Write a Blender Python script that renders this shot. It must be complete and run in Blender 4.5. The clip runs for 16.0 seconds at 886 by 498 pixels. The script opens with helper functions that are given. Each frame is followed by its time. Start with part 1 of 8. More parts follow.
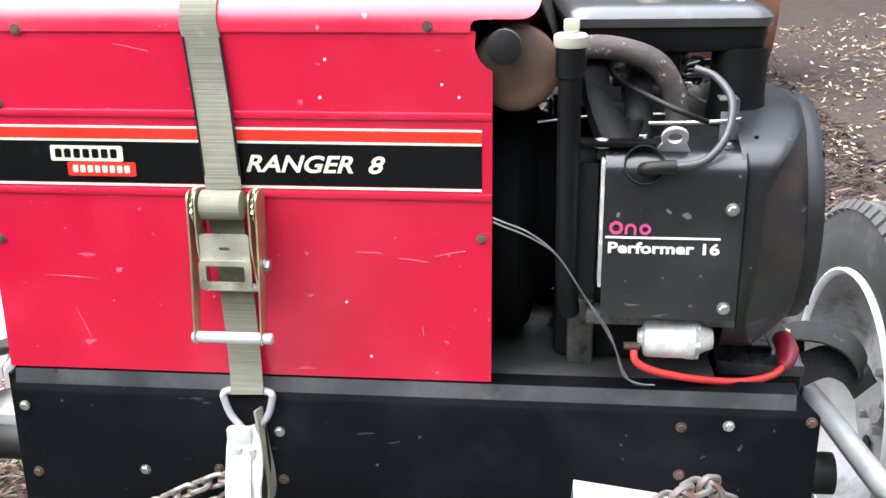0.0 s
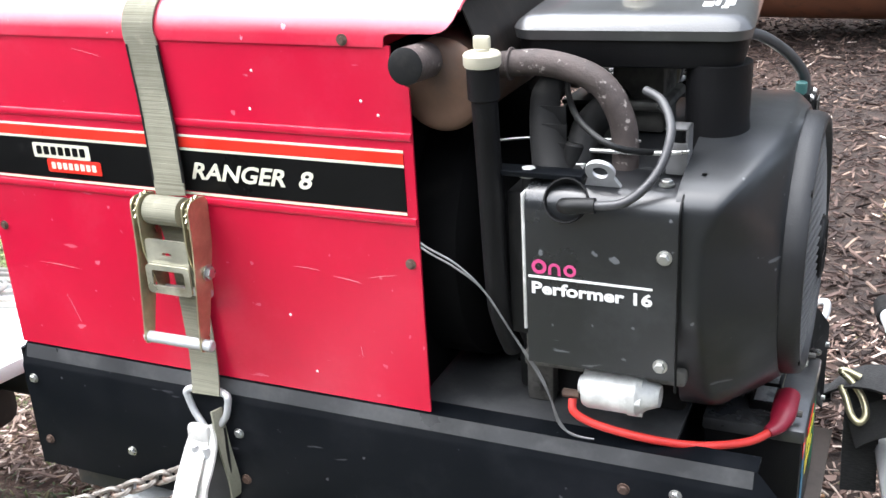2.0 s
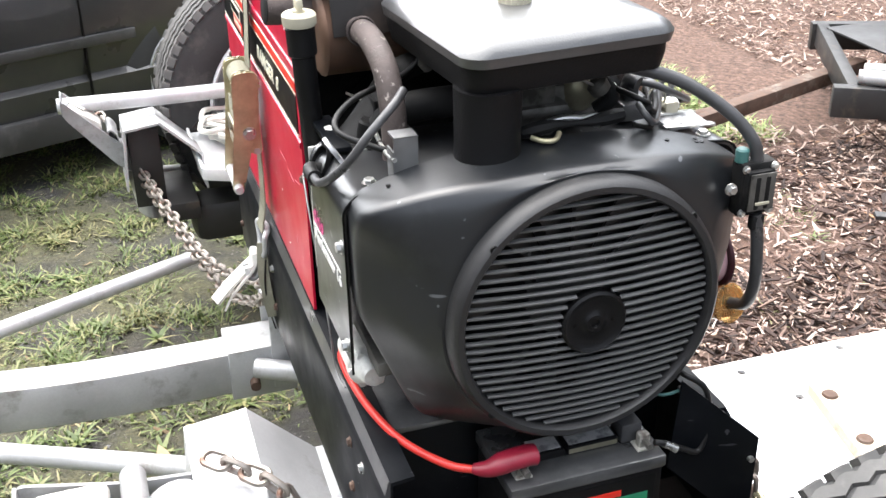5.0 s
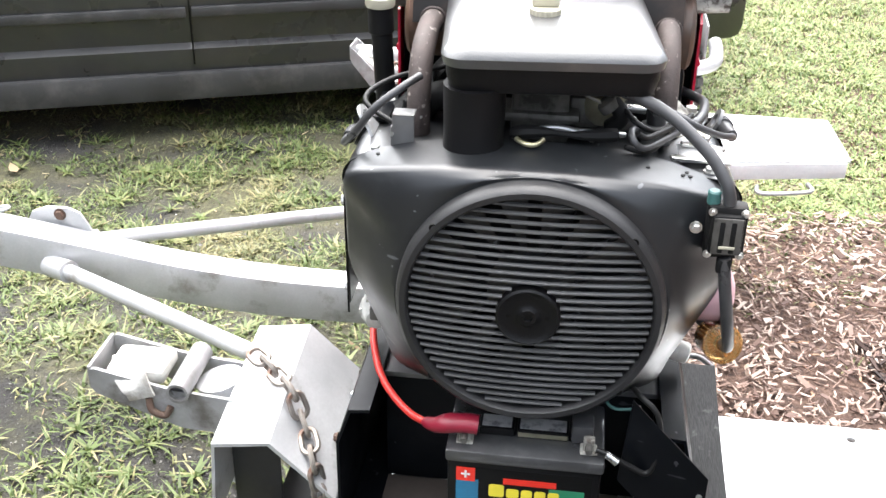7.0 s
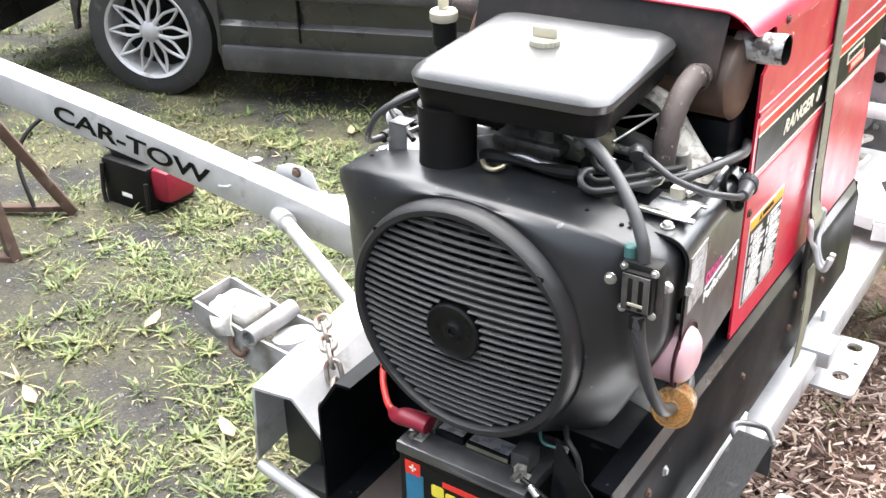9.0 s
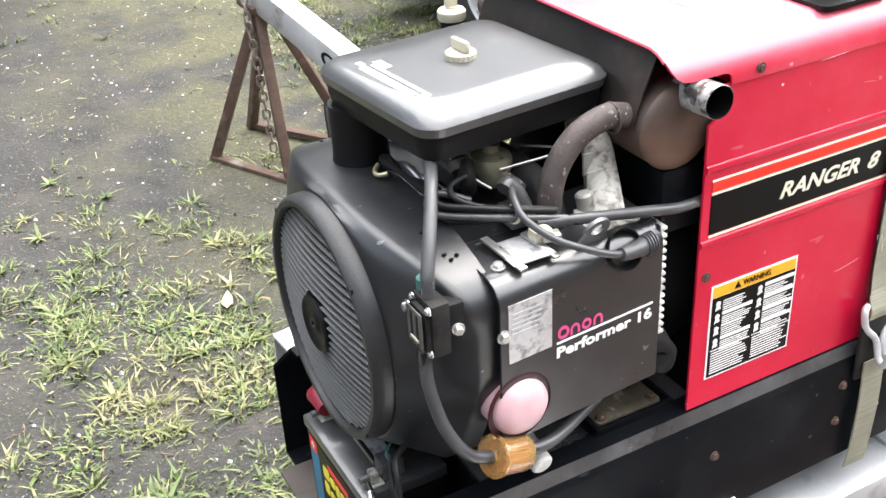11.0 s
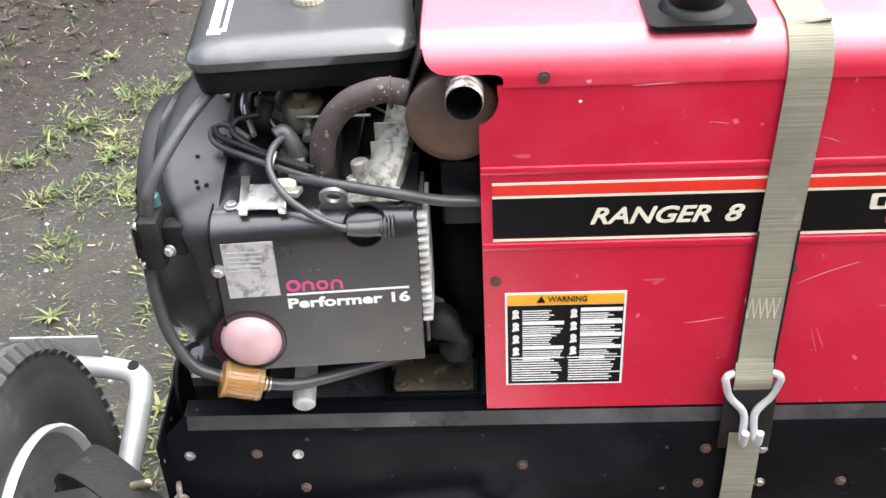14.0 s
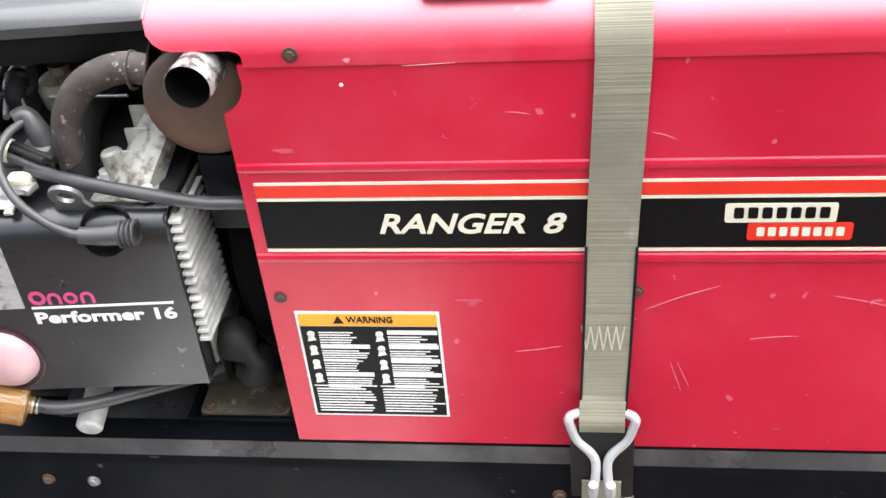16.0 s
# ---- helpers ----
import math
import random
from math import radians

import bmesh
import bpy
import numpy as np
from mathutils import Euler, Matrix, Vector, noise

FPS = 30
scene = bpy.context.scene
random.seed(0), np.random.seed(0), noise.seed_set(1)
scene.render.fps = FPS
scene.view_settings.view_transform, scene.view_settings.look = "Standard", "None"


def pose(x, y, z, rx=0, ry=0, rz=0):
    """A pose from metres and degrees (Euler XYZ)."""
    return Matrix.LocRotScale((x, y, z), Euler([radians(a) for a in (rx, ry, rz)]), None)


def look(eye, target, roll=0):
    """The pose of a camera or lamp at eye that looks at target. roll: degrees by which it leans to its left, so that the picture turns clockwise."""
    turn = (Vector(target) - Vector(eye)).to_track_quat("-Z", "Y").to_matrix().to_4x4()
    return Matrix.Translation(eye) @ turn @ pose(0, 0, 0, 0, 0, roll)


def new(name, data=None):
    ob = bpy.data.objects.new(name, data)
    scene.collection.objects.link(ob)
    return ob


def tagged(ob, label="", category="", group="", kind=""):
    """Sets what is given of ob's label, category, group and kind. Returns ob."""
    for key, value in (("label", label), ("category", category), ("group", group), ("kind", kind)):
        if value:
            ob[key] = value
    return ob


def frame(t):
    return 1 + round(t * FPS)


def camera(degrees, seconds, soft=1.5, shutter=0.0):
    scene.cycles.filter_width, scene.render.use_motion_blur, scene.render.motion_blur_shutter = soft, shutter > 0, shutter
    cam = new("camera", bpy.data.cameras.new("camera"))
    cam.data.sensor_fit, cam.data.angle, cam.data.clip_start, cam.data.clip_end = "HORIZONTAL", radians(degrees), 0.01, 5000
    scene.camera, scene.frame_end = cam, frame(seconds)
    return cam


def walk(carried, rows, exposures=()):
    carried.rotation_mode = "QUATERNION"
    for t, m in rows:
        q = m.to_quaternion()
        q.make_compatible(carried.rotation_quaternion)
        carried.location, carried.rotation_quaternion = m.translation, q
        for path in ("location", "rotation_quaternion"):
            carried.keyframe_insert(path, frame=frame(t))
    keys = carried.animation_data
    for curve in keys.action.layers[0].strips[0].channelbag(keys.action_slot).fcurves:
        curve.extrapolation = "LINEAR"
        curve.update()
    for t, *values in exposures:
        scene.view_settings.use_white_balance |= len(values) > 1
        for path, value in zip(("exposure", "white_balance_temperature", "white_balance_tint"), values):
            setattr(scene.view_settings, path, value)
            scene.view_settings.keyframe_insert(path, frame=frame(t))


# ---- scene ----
cam = camera(44.6, 16.0)
PATH = [
    (0, (0.079, -1.67, 1.401), (-0.115, 0.21, 0.749), -0.6),
    (0.5, (0.173, -1.615, 1.401), (-0.142, 0.245, 0.736), -1.7),
    (1, (0.243, -1.562, 1.418), (-0.157, 0.272, 0.729), -2.0),
    (1.5, (0.394, -1.481, 1.464), (-0.183, 0.284, 0.722), -2.8),
    (2, (0.571, -1.407, 1.47), (-0.203, 0.276, 0.718), -3.4),
    (2.5, (0.778, -1.288, 1.469), (-0.216, 0.268, 0.699), -4.1),
    (3, (0.941, -1.138, 1.494), (-0.22, 0.259, 0.659), -4.3),
    (3.5, (1.071, -0.984, 1.545), (-0.226, 0.223, 0.617), -5.1),
    (4, (1.231, -0.814, 1.563), (-0.226, 0.163, 0.602), -4.3),
    (4.2, (1.292, -0.758, 1.564), (-0.22, 0.138, 0.611), -3.3),
    (6.3, (1.624, -0.113, 1.631), (-0.144, -0.086, 0.697), 0.7),
    (6.5, (1.646, -0.071, 1.633), (-0.12, -0.109, 0.696), 1.0),
    (7, (1.66, 0.048, 1.653), (-0.077, -0.17, 0.685), 0.8),
    (7.5, (1.643, 0.18, 1.686), (-0.045, -0.217, 0.69), 0.1),
    (8, (1.603, 0.372, 1.692), (-0.014, -0.253, 0.695), -0.3),
    (8.5, (1.558, 0.549, 1.693), (0.022, -0.276, 0.713), -0.9),
    (8.7, (1.534, 0.599, 1.697), (0.03, -0.287, 0.721), -0.9),
    (10.8, (0.937, 1.21, 1.717), (0.105, -0.335, 0.758), -4.4),
    (11, (0.879, 1.197, 1.725), (0.091, -0.344, 0.724), -3.3),
    (11.5, (0.672, 1.243, 1.731), (0.096, -0.367, 0.694), -3.9),
    (12, (0.511, 1.292, 1.705), (0.114, -0.38, 0.681), -3.7),
    (12.5, (0.329, 1.354, 1.677), (0.134, -0.365, 0.674), -3.5),
    (13, (0.232, 1.391, 1.69), (0.128, -0.328, 0.672), -2.2),
    (13.5, (0.127, 1.387, 1.744), (0.104, -0.289, 0.652), -2.1),
    (14, (-0.007, 1.384, 1.769), (0.076, -0.262, 0.635), -3.1),
    (14.5, (-0.124, 1.346, 1.777), (0.036, -0.261, 0.596), -4.2),
    (15, (-0.231, 1.317, 1.737), (-0.018, -0.292, 0.569), -4.7),
    (15.5, (-0.308, 1.24, 1.69), (-0.059, -0.366, 0.524), -5.2),
    (16, (-0.346, 1.121, 1.663), (-0.086, -0.458, 0.462), -5.8),
]
walk(cam, [(t, look(eye, target, roll)) for t, eye, target, roll in PATH],
     exposures=[(0, 2.34, 6150, 10), (2.5, 2.31, 6200, 10), (4.2, 2.28, 6500, 10), (6.3, 2.62, 6500, 10), (8.7, 2.64, 6500, 10), (10.8, 2.5, 6500, 10), (11.5, 2.4, 6500, 10), (12.5, 2.16, 6500, 10), (14.5, 2.19, 6500, 10), (16, 2.28, 6500, 10)])

# ---- world, sun, exposure ----
world = bpy.data.worlds.new("sky")
scene.world = world
world.use_nodes = True
wn = world.node_tree
sky = wn.nodes.new("ShaderNodeTexSky")
sky.sky_type, sky.sun_disc = "NISHITA", False
sky.sun_elevation, sky.sun_rotation = radians(65), radians(252)
sky.air_density, sky.dust_density, sky.ozone_density = 1.0, 3.0, 0.6
desat = wn.nodes.new("ShaderNodeHueSaturation")
desat.inputs["Saturation"].default_value = 0.4
wn.links.new(sky.outputs[0], desat.inputs["Color"])
wn.links.new(desat.outputs[0], wn.nodes["Background"].inputs[0])
wn.nodes["Background"].inputs[1].default_value = 0.115
sun = new("sun", bpy.data.lights.new("sun", "SUN"))
sun.data.energy, sun.data.angle, sun.data.color = 1.9, radians(110), (1.0, 0.99, 0.98)
sun.matrix_world = look((-3.0, -1.0, 7.0), (0, 0, 0))
scene.view_settings.exposure = 2.2


# ---- materials ----
def tree(name):
    m = bpy.data.materials.new(name)
    m.use_nodes = True
    t = m.node_tree
    return m, t, t.nodes["Principled BSDF"]


def noise_node(t, co, scale, detail=4.0, rough=0.55):
    n = t.nodes.new("ShaderNodeTexNoise")
    n.inputs["Scale"].default_value, n.inputs["Detail"].default_value, n.inputs["Roughness"].default_value = scale, detail, rough
    t.links.new(co, n.inputs["Vector"])
    return n.outputs["Fac"]


def ramp(t, fac, stops):
    r = t.nodes.new("ShaderNodeValToRGB")
    while len(r.color_ramp.elements) < len(stops):
        r.color_ramp.elements.new(0.5)
    for e, (p, c) in zip(r.color_ramp.elements, stops):
        e.position, e.color = p, (*c, 1) if len(c) == 3 else c
    t.links.new(fac, r.inputs[0])
    return r.outputs[0]


def mix(t, fac, a, b):
    n = t.nodes.new("ShaderNodeMix")
    n.data_type = "RGBA"
    for sock, v in ((n.inputs[0], fac), (n.inputs[6], a), (n.inputs[7], b)):
        if isinstance(v, (int, float)):
            sock.default_value = v
        elif isinstance(v, tuple):
            sock.default_value = (*v, 1)
        else:
            t.links.new(v, sock)
    return n.outputs[2]


def coords(t):
    return t.nodes.new("ShaderNodeTexCoord").outputs["Object"]


def bump(t, p, height, strength, distance=0.01):
    b = t.nodes.new("ShaderNodeBump")
    b.inputs["Strength"].default_value, b.inputs["Distance"].default_value = strength, distance
    t.links.new(height, b.inputs["Height"])
    t.links.new(b.outputs[0], p.inputs["Normal"])


def surface(name, base, rough=0.5, metal=0.0, vary=0.25, scale=6.0, stain=None, stain_at=(0.6, 0.72), stain_scale=9.0,
            grain=120.0, relief=0.12, coat=0.0, rough_vary=0.15, island=0.0, spec=0.5):
    """A painted, plastic or metal surface: two scales of tone, optional stain colour, fine relief."""
    m, t, p = tree(name)
    co = coords(t)
    big, fine = noise_node(t, co, scale, 5), noise_node(t, co, grain, 3)
    lo, hi = tuple(c * (1 - vary) for c in base), tuple(min(1, c * (1 + vary)) for c in base)
    col = ramp(t, big, [(0.3, lo), (0.7, hi)])
    col = mix(t, ramp(t, fine, [(0.35, (0, 0, 0)), (0.65, (0.22, 0.22, 0.22))]), col, tuple(c * 0.75 for c in base))
    if stain:
        s = ramp(t, noise_node(t, co, stain_scale, 8, 0.65), [(stain_at[0], (0, 0, 0)), (stain_at[1], (1, 1, 1))])
        col = mix(t, s, col, stain)
    if island:
        g = t.nodes.new("ShaderNodeNewGeometry")
        v = ramp(t, g.outputs["Random Per Island"], [(0, (1 - island,) * 3), (1, (1 + island,) * 3)])
        n = t.nodes.new("ShaderNodeMix")
        n.data_type, n.blend_type = "RGBA", "MULTIPLY"
        n.inputs[0].default_value = 1.0
        t.links.new(col, n.inputs[6])
        t.links.new(v, n.inputs[7])
        col = n.outputs[2]
    t.links.new(col, p.inputs["Base Color"])
    p.inputs["Metallic"].default_value = metal
    p.inputs["Specular IOR Level"].default_value = spec
    t.links.new(ramp(t, big, [(0.25, (max(0.03, rough - rough_vary),) * 3), (0.75, (min(1, rough + rough_vary),) * 3)]), p.inputs["Roughness"])
    p.inputs["Coat Weight"].default_value = coat
    if relief:
        bump(t, p, fine, relief, 0.002)
    return m


def scratched(name, base, mark, rough, coat=0.3, amount=0.5, spec=0.5):
    """Old sheet-metal paint with chalky patches, thin scratches and chips."""
    m, t, p = tree(name)
    co = coords(t)
    mp = t.nodes.new("ShaderNodeMapping")
    mp.inputs["Scale"].default_value = (1.0, 1.0, 5.0)
    mp.inputs["Rotation"].default_value = (0, radians(20), 0)
    t.links.new(co, mp.inputs["Vector"])
    col = ramp(t, noise_node(t, co, 3.5, 6), [(0.3, tuple(c * 0.9 for c in base)), (0.7, tuple(min(1, c * 1.12) for c in base))])
    chalk = ramp(t, noise_node(t, co, 7.0, 9, 0.7), [(0.5, (0, 0, 0)), (0.85, (amount * 0.22,) * 3)])
    col = mix(t, chalk, col, mark)
    scr = ramp(t, noise_node(t, mp.outputs[0], 14.0, 3, 0.4), [(0.745, (0, 0, 0)), (0.76, (amount * 0.7,) * 3)])
    col = mix(t, scr, col, mark)
    chip = ramp(t, noise_node(t, co, 60.0, 2, 0.4), [(0.735, (0, 0, 0)), (0.76, (amount,) * 3)])
    col = mix(t, chip, col, mark)
    t.links.new(col, p.inputs["Base Color"])
    t.links.new(ramp(t, noise_node(t, co, 9.0, 6), [(0.3, (rough - 0.08,) * 3), (0.7, (rough + 0.12,) * 3)]), p.inputs["Roughness"])
    p.inputs["Coat Weight"].default_value, p.inputs["Coat Roughness"].default_value = coat, 0.25
    p.inputs["Specular IOR Level"].default_value = spec
    bump(t, p, noise_node(t, co, 5.0, 2), 0.08, 0.01)
    return m


RED = scratched("red_paint", (0.53, 0.0045, 0.036), (0.72, 0.28, 0.36), 0.36, 0.5, 0.4, 0.35)
ROOF_RED = scratched("faded_glare_red_paint", (0.53, 0.008, 0.042), (0.74, 0.36, 0.43), 0.38, 0.8, 0.8, 0.6)


def fade_glare(m, colour):
    """Paints fading and sky glare as a paler tone where the sheet faces up."""
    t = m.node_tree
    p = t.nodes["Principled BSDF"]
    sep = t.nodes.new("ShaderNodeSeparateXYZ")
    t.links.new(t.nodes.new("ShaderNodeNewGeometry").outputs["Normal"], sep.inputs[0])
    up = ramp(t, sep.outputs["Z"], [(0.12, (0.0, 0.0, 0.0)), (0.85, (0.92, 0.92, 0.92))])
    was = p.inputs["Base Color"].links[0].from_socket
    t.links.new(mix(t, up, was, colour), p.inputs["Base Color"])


fade_glare(ROOF_RED, (0.62, 0.12, 0.16))
# Blacker copy of the black paint: the engine gap's shade put into the colour.
GAP_BLACK = surface("gap_shade_black", (0.0022, 0.0022, 0.0024), 0.85, 0, 0.3, 9, stain=(0.012, 0.011, 0.010), stain_at=(0.6, 0.8), spec=0.08)
BLACK_PAINT = scratched("black_paint", (0.0028, 0.0036, 0.0050), (0.11, 0.11, 0.12), 0.4, 0.0, 0.4, 0.14)
SHROUD = scratched("shroud_paint", (0.0085, 0.0096, 0.0112), (0.2, 0.21, 0.22), 0.4, 0.28, 0.5, 0.56)
COVER = scratched("cover_paint", (0.0115, 0.0125, 0.0140), (0.2, 0.21, 0.22), 0.32, 0.45, 0.6, 0.65)
BLACK_PLASTIC = surface("black_plastic", (0.005, 0.005, 0.0055), 0.42, 0, 0.2, 8, relief=0.25, grain=400, spec=0.22)
LID_PLASTIC = surface("grey_black_plastic", (0.045, 0.046, 0.047), 0.36, 0, 0.25, 5, stain=(0.12, 0.12, 0.12), stain_at=(0.58, 0.85), relief=0.2, grain=350, coat=0.55, spec=0.8)
GUARD = surface("guard_plastic", (0.018, 0.018, 0.019), 0.45, 0, 0.2, 10, relief=0.2, grain=300)
GRILLE = surface("grille_plastic", (0.09, 0.09, 0.09), 0.5, 0, 0.2, 10, relief=0.2, grain=300)
RUBBER = surface("rubber", (0.008, 0.008, 0.008), 0.5, 0, 0.3, 15, stain=(0.04, 0.038, 0.036), stain_at=(0.58, 0.8), spec=0.35)
HOSE_GREY = surface("grey_hose_rubber", (0.052, 0.052, 0.054), 0.36, 0, 0.25, 20)
RIM_GREY = surface("grey_rim_paint", (0.3, 0.3, 0.3), 0.5, 0.2, 0.3, 12, stain=(0.12, 0.11, 0.1), stain_at=(0.55, 0.7))
TREAD = surface("dusty_tread", (0.085, 0.083, 0.08), 0.8, 0, 0.3, 14, stain=(0.17, 0.16, 0.15), stain_at=(0.5, 0.75))
TYRE = surface("tyre_rubber", (0.035, 0.035, 0.035), 0.75, 0, 0.3, 10, stain=(0.12, 0.11, 0.1), stain_at=(0.55, 0.8))
STEEL = surface("bare_steel", (0.55, 0.55, 0.53), 0.35, 0.9, 0.25, 30, stain=(0.2, 0.11, 0.06), stain_at=(0.68, 0.8))
ZINC = surface("yellow_zinc", (0.5, 0.46, 0.3), 0.36, 0.8, 0.3, 25, stain=(0.25, 0.2, 0.14), stain_at=(0.6, 0.75))
PALE_ZINC = surface("pale_zinc", (0.58, 0.56, 0.46), 0.34, 0.7, 0.25, 25, stain=(0.3, 0.26, 0.18), stain_at=(0.58, 0.75))
GALV = surface("silver_paint", (0.48, 0.485, 0.49), 0.42, 0.25, 0.18, 8, stain=(0.2, 0.18, 0.15), stain_at=(0.56, 0.74), grain=180)
WHITE_DECK = surface("pale_deck_paint", (0.72, 0.73, 0.73), 0.45, 0.1, 0.1, 7, stain=(0.3, 0.27, 0.22), stain_at=(0.64, 0.8))
ALLOY = surface("cast_aluminium", (0.6, 0.6, 0.57), 0.5, 0.35, 0.3, 40, stain=(0.2, 0.18, 0.16), stain_at=(0.58, 0.74))
DARK_CAST = surface("dark_casting", (0.010, 0.010, 0.010), 0.6, 0.1, 0.4, 30, stain=(0.035, 0.031, 0.027), stain_at=(0.58, 0.74), spec=0.2)
DARK_STEEL = surface("grey_steel", (0.2, 0.2, 0.2), 0.45, 0.6, 0.25, 30, stain=(0.3, 0.29, 0.395), stain_at=(0.6, 0.8))
RUST = surface("rusty_steel", (0.1, 0.062, 0.045), 0.75, 0.2, 0.4, 25, stain=(0.2, 0.17, 0.14), stain_at=(0.55, 0.7), relief=0.4)
EXHAUST = surface("exhaust_pipe", (0.085, 0.068, 0.063), 0.7, 0.3, 0.35, 35, stain=(0.36, 0.32, 0.29), stain_at=(0.6, 0.66), stain_scale=80.0, relief=0.5, grain=200)
MUFFLER = surface("muffler_steel", (0.135, 0.078, 0.052), 0.6, 0.3, 0.35, 10, stain=(0.07, 0.06, 0.055), stain_at=(0.5, 0.75))
SHIELD_BROWN = surface("heat_browned_sheet", (0.014, 0.012, 0.011), 0.45, 0.1, 0.4, 8, stain=(0.05, 0.035, 0.028), stain_at=(0.55, 0.8), spec=0.3)
PIPE_END = surface("galvanised_pipe", (0.42, 0.42, 0.4), 0.45, 0.5, 0.3, 60, stain=(0.06, 0.05, 0.045), stain_at=(0.5, 0.6), stain_scale=45)
CREAM = surface("cream_plastic", (0.47, 0.44, 0.34), 0.4, 0, 0.12, 30, stain=(0.3, 0.27, 0.2), stain_at=(0.6, 0.8))
WHITE_INK = surface("white_print", (0.8, 0.8, 0.77), 0.45, 0, 0.06, 20, relief=0)
CREAM_INK = surface("cream_print", (0.75, 0.72, 0.58), 0.45, 0, 0.06, 20, relief=0)
RED_INK = surface("red_print", (0.75, 0.03, 0.015), 0.4, 0, 0.08, 20, relief=0)
PINK_INK = surface("magenta_print", (0.6, 0.07, 0.22), 0.45, 0, 0.1, 20, relief=0)
ORANGE_INK = surface("orange_print", (0.85, 0.4, 0.02), 0.45, 0, 0.08, 20, relief=0)
YELLOW_INK = surface("yellow_print", (0.8, 0.68, 0.05), 0.45, 0, 0.08, 20, relief=0)
GREEN_INK = surface("green_print", (0.02, 0.25, 0.12), 0.45, 0, 0.2, 20, relief=0)
BLUE_INK = surface("blue_print", (0.02, 0.16, 0.28), 0.45, 0, 0.2, 20, relief=0)
# Black lifted to a paler tone: dust, and sky sheen put into the colour.
DUST_SHEEN_BLACK = surface("dust_sheen_black_paint", (0.04, 0.041, 0.043), 0.36, 0, 0.35, 7, stain=(0.11, 0.11, 0.11), stain_at=(0.48, 0.8), spec=0.7, coat=0.5)
DUSTY_BROWN = surface("dusty_brown_steel", (0.075, 0.062, 0.054), 0.7, 0, 0.35, 9, stain=(0.035, 0.03, 0.028), stain_at=(0.5, 0.75), spec=0.3)
BLACK_INK = surface("black_print", (0.006, 0.006, 0.006), 0.36, 0, 0.2, 6, stain=(0.035, 0.035, 0.035), stain_at=(0.6, 0.8), relief=0, spec=0.12)
STICKER = surface("pale_blue_sticker", (0.45, 0.52, 0.66), 0.4, 0, 0.1, 30, stain=(0.7, 0.72, 0.75), stain_at=(0.45, 0.55), stain_scale=30, relief=0)
FOIL = surface("worn_foil", (0.6, 0.6, 0.6), 0.4, 0.5, 0.15, 40, stain=(0.25, 0.25, 0.26), stain_at=(0.48, 0.6), stain_scale=40)
RED_RUBBER = surface("red_rubber", (0.22, 0.008, 0.025), 0.45, 0, 0.2, 20)
RECESS_RED = surface("dark_red_recess", (0.04, 0.003, 0.008), 0.5, 0, 0.25, 20)
RED_CABLE = surface("orange_red_cable", (0.55, 0.035, 0.028), 0.4, 0, 0.15, 20)
CARB = surface("grimy_carburettor_alloy", (0.12, 0.115, 0.105), 0.55, 0.4, 0.5, 40, stain=(0.03, 0.028, 0.025), stain_at=(0.5, 0.65), stain_scale=20)
CAST_DIRTY = surface("grimy_cast_aluminium", (0.4, 0.39, 0.35), 0.6, 0.3, 0.3, 40, stain=(0.1, 0.085, 0.07), stain_at=(0.5, 0.62), stain_scale=28, relief=0.4)
OILY_CAST = surface("oily_casting", (0.13, 0.11, 0.08), 0.4, 0.3, 0.5, 30, stain=(0.4, 0.37, 0.3), stain_at=(0.6, 0.7), stain_scale=35)
BOWL = surface("olive_alloy_bowl", (0.3, 0.28, 0.2), 0.35, 0.6, 0.4, 30, stain=(0.06, 0.05, 0.04), stain_at=(0.55, 0.7))
DARK_AMBER = surface("dark_amber_pleat", (0.55, 0.22, 0.03), 0.4, 0, 0.2, 40)
AMBER = surface("amber_plastic", (0.85, 0.52, 0.2), 0.16, 0, 0.1, 40, stain=(0.75, 0.36, 0.08), stain_at=(0.5, 0.75), relief=0.05)
amber_shader = AMBER.node_tree.nodes["Principled BSDF"]
amber_shader.inputs["Transmission Weight"].default_value = 0.75
PINK_FILTER = surface("faded_pink_paint", (0.58, 0.36, 0.38), 0.4, 0, 0.12, 30, stain=(0.35, 0.18, 0.18), stain_at=(0.62, 0.8))
def webbing(name, base, dark, mark):
    """Woven strap: ribs across its width, faded and soiled patches."""
    m, t, p = tree(name)
    co = coords(t)
    mp = t.nodes.new("ShaderNodeMapping")
    mp.inputs["Scale"].default_value = (4.0, 620.0, 620.0)
    t.links.new(co, mp.inputs["Vector"])
    ribs = noise_node(t, mp.outputs[0], 1.0, 2, 0.4)
    col = ramp(t, noise_node(t, co, 7.0, 6), [(0.35, tuple(c * 0.82 for c in base)), (0.65, tuple(c * 1.2 for c in base))])
    col = mix(t, ramp(t, ribs, [(0.38, (0.4, 0.4, 0.4)), (0.6, (0, 0, 0))]), col, dark)
    col = mix(t, ramp(t, noise_node(t, co, 30.0, 5), [(0.62, (0, 0, 0)), (0.74, (0.5, 0.5, 0.5))]), col, mark)
    t.links.new(col, p.inputs["Base Color"])
    p.inputs["Roughness"].default_value = 0.85
    p.inputs["Specular IOR Level"].default_value = 0.2
    bump(t, p, ribs, 0.5, 0.002)
    return m


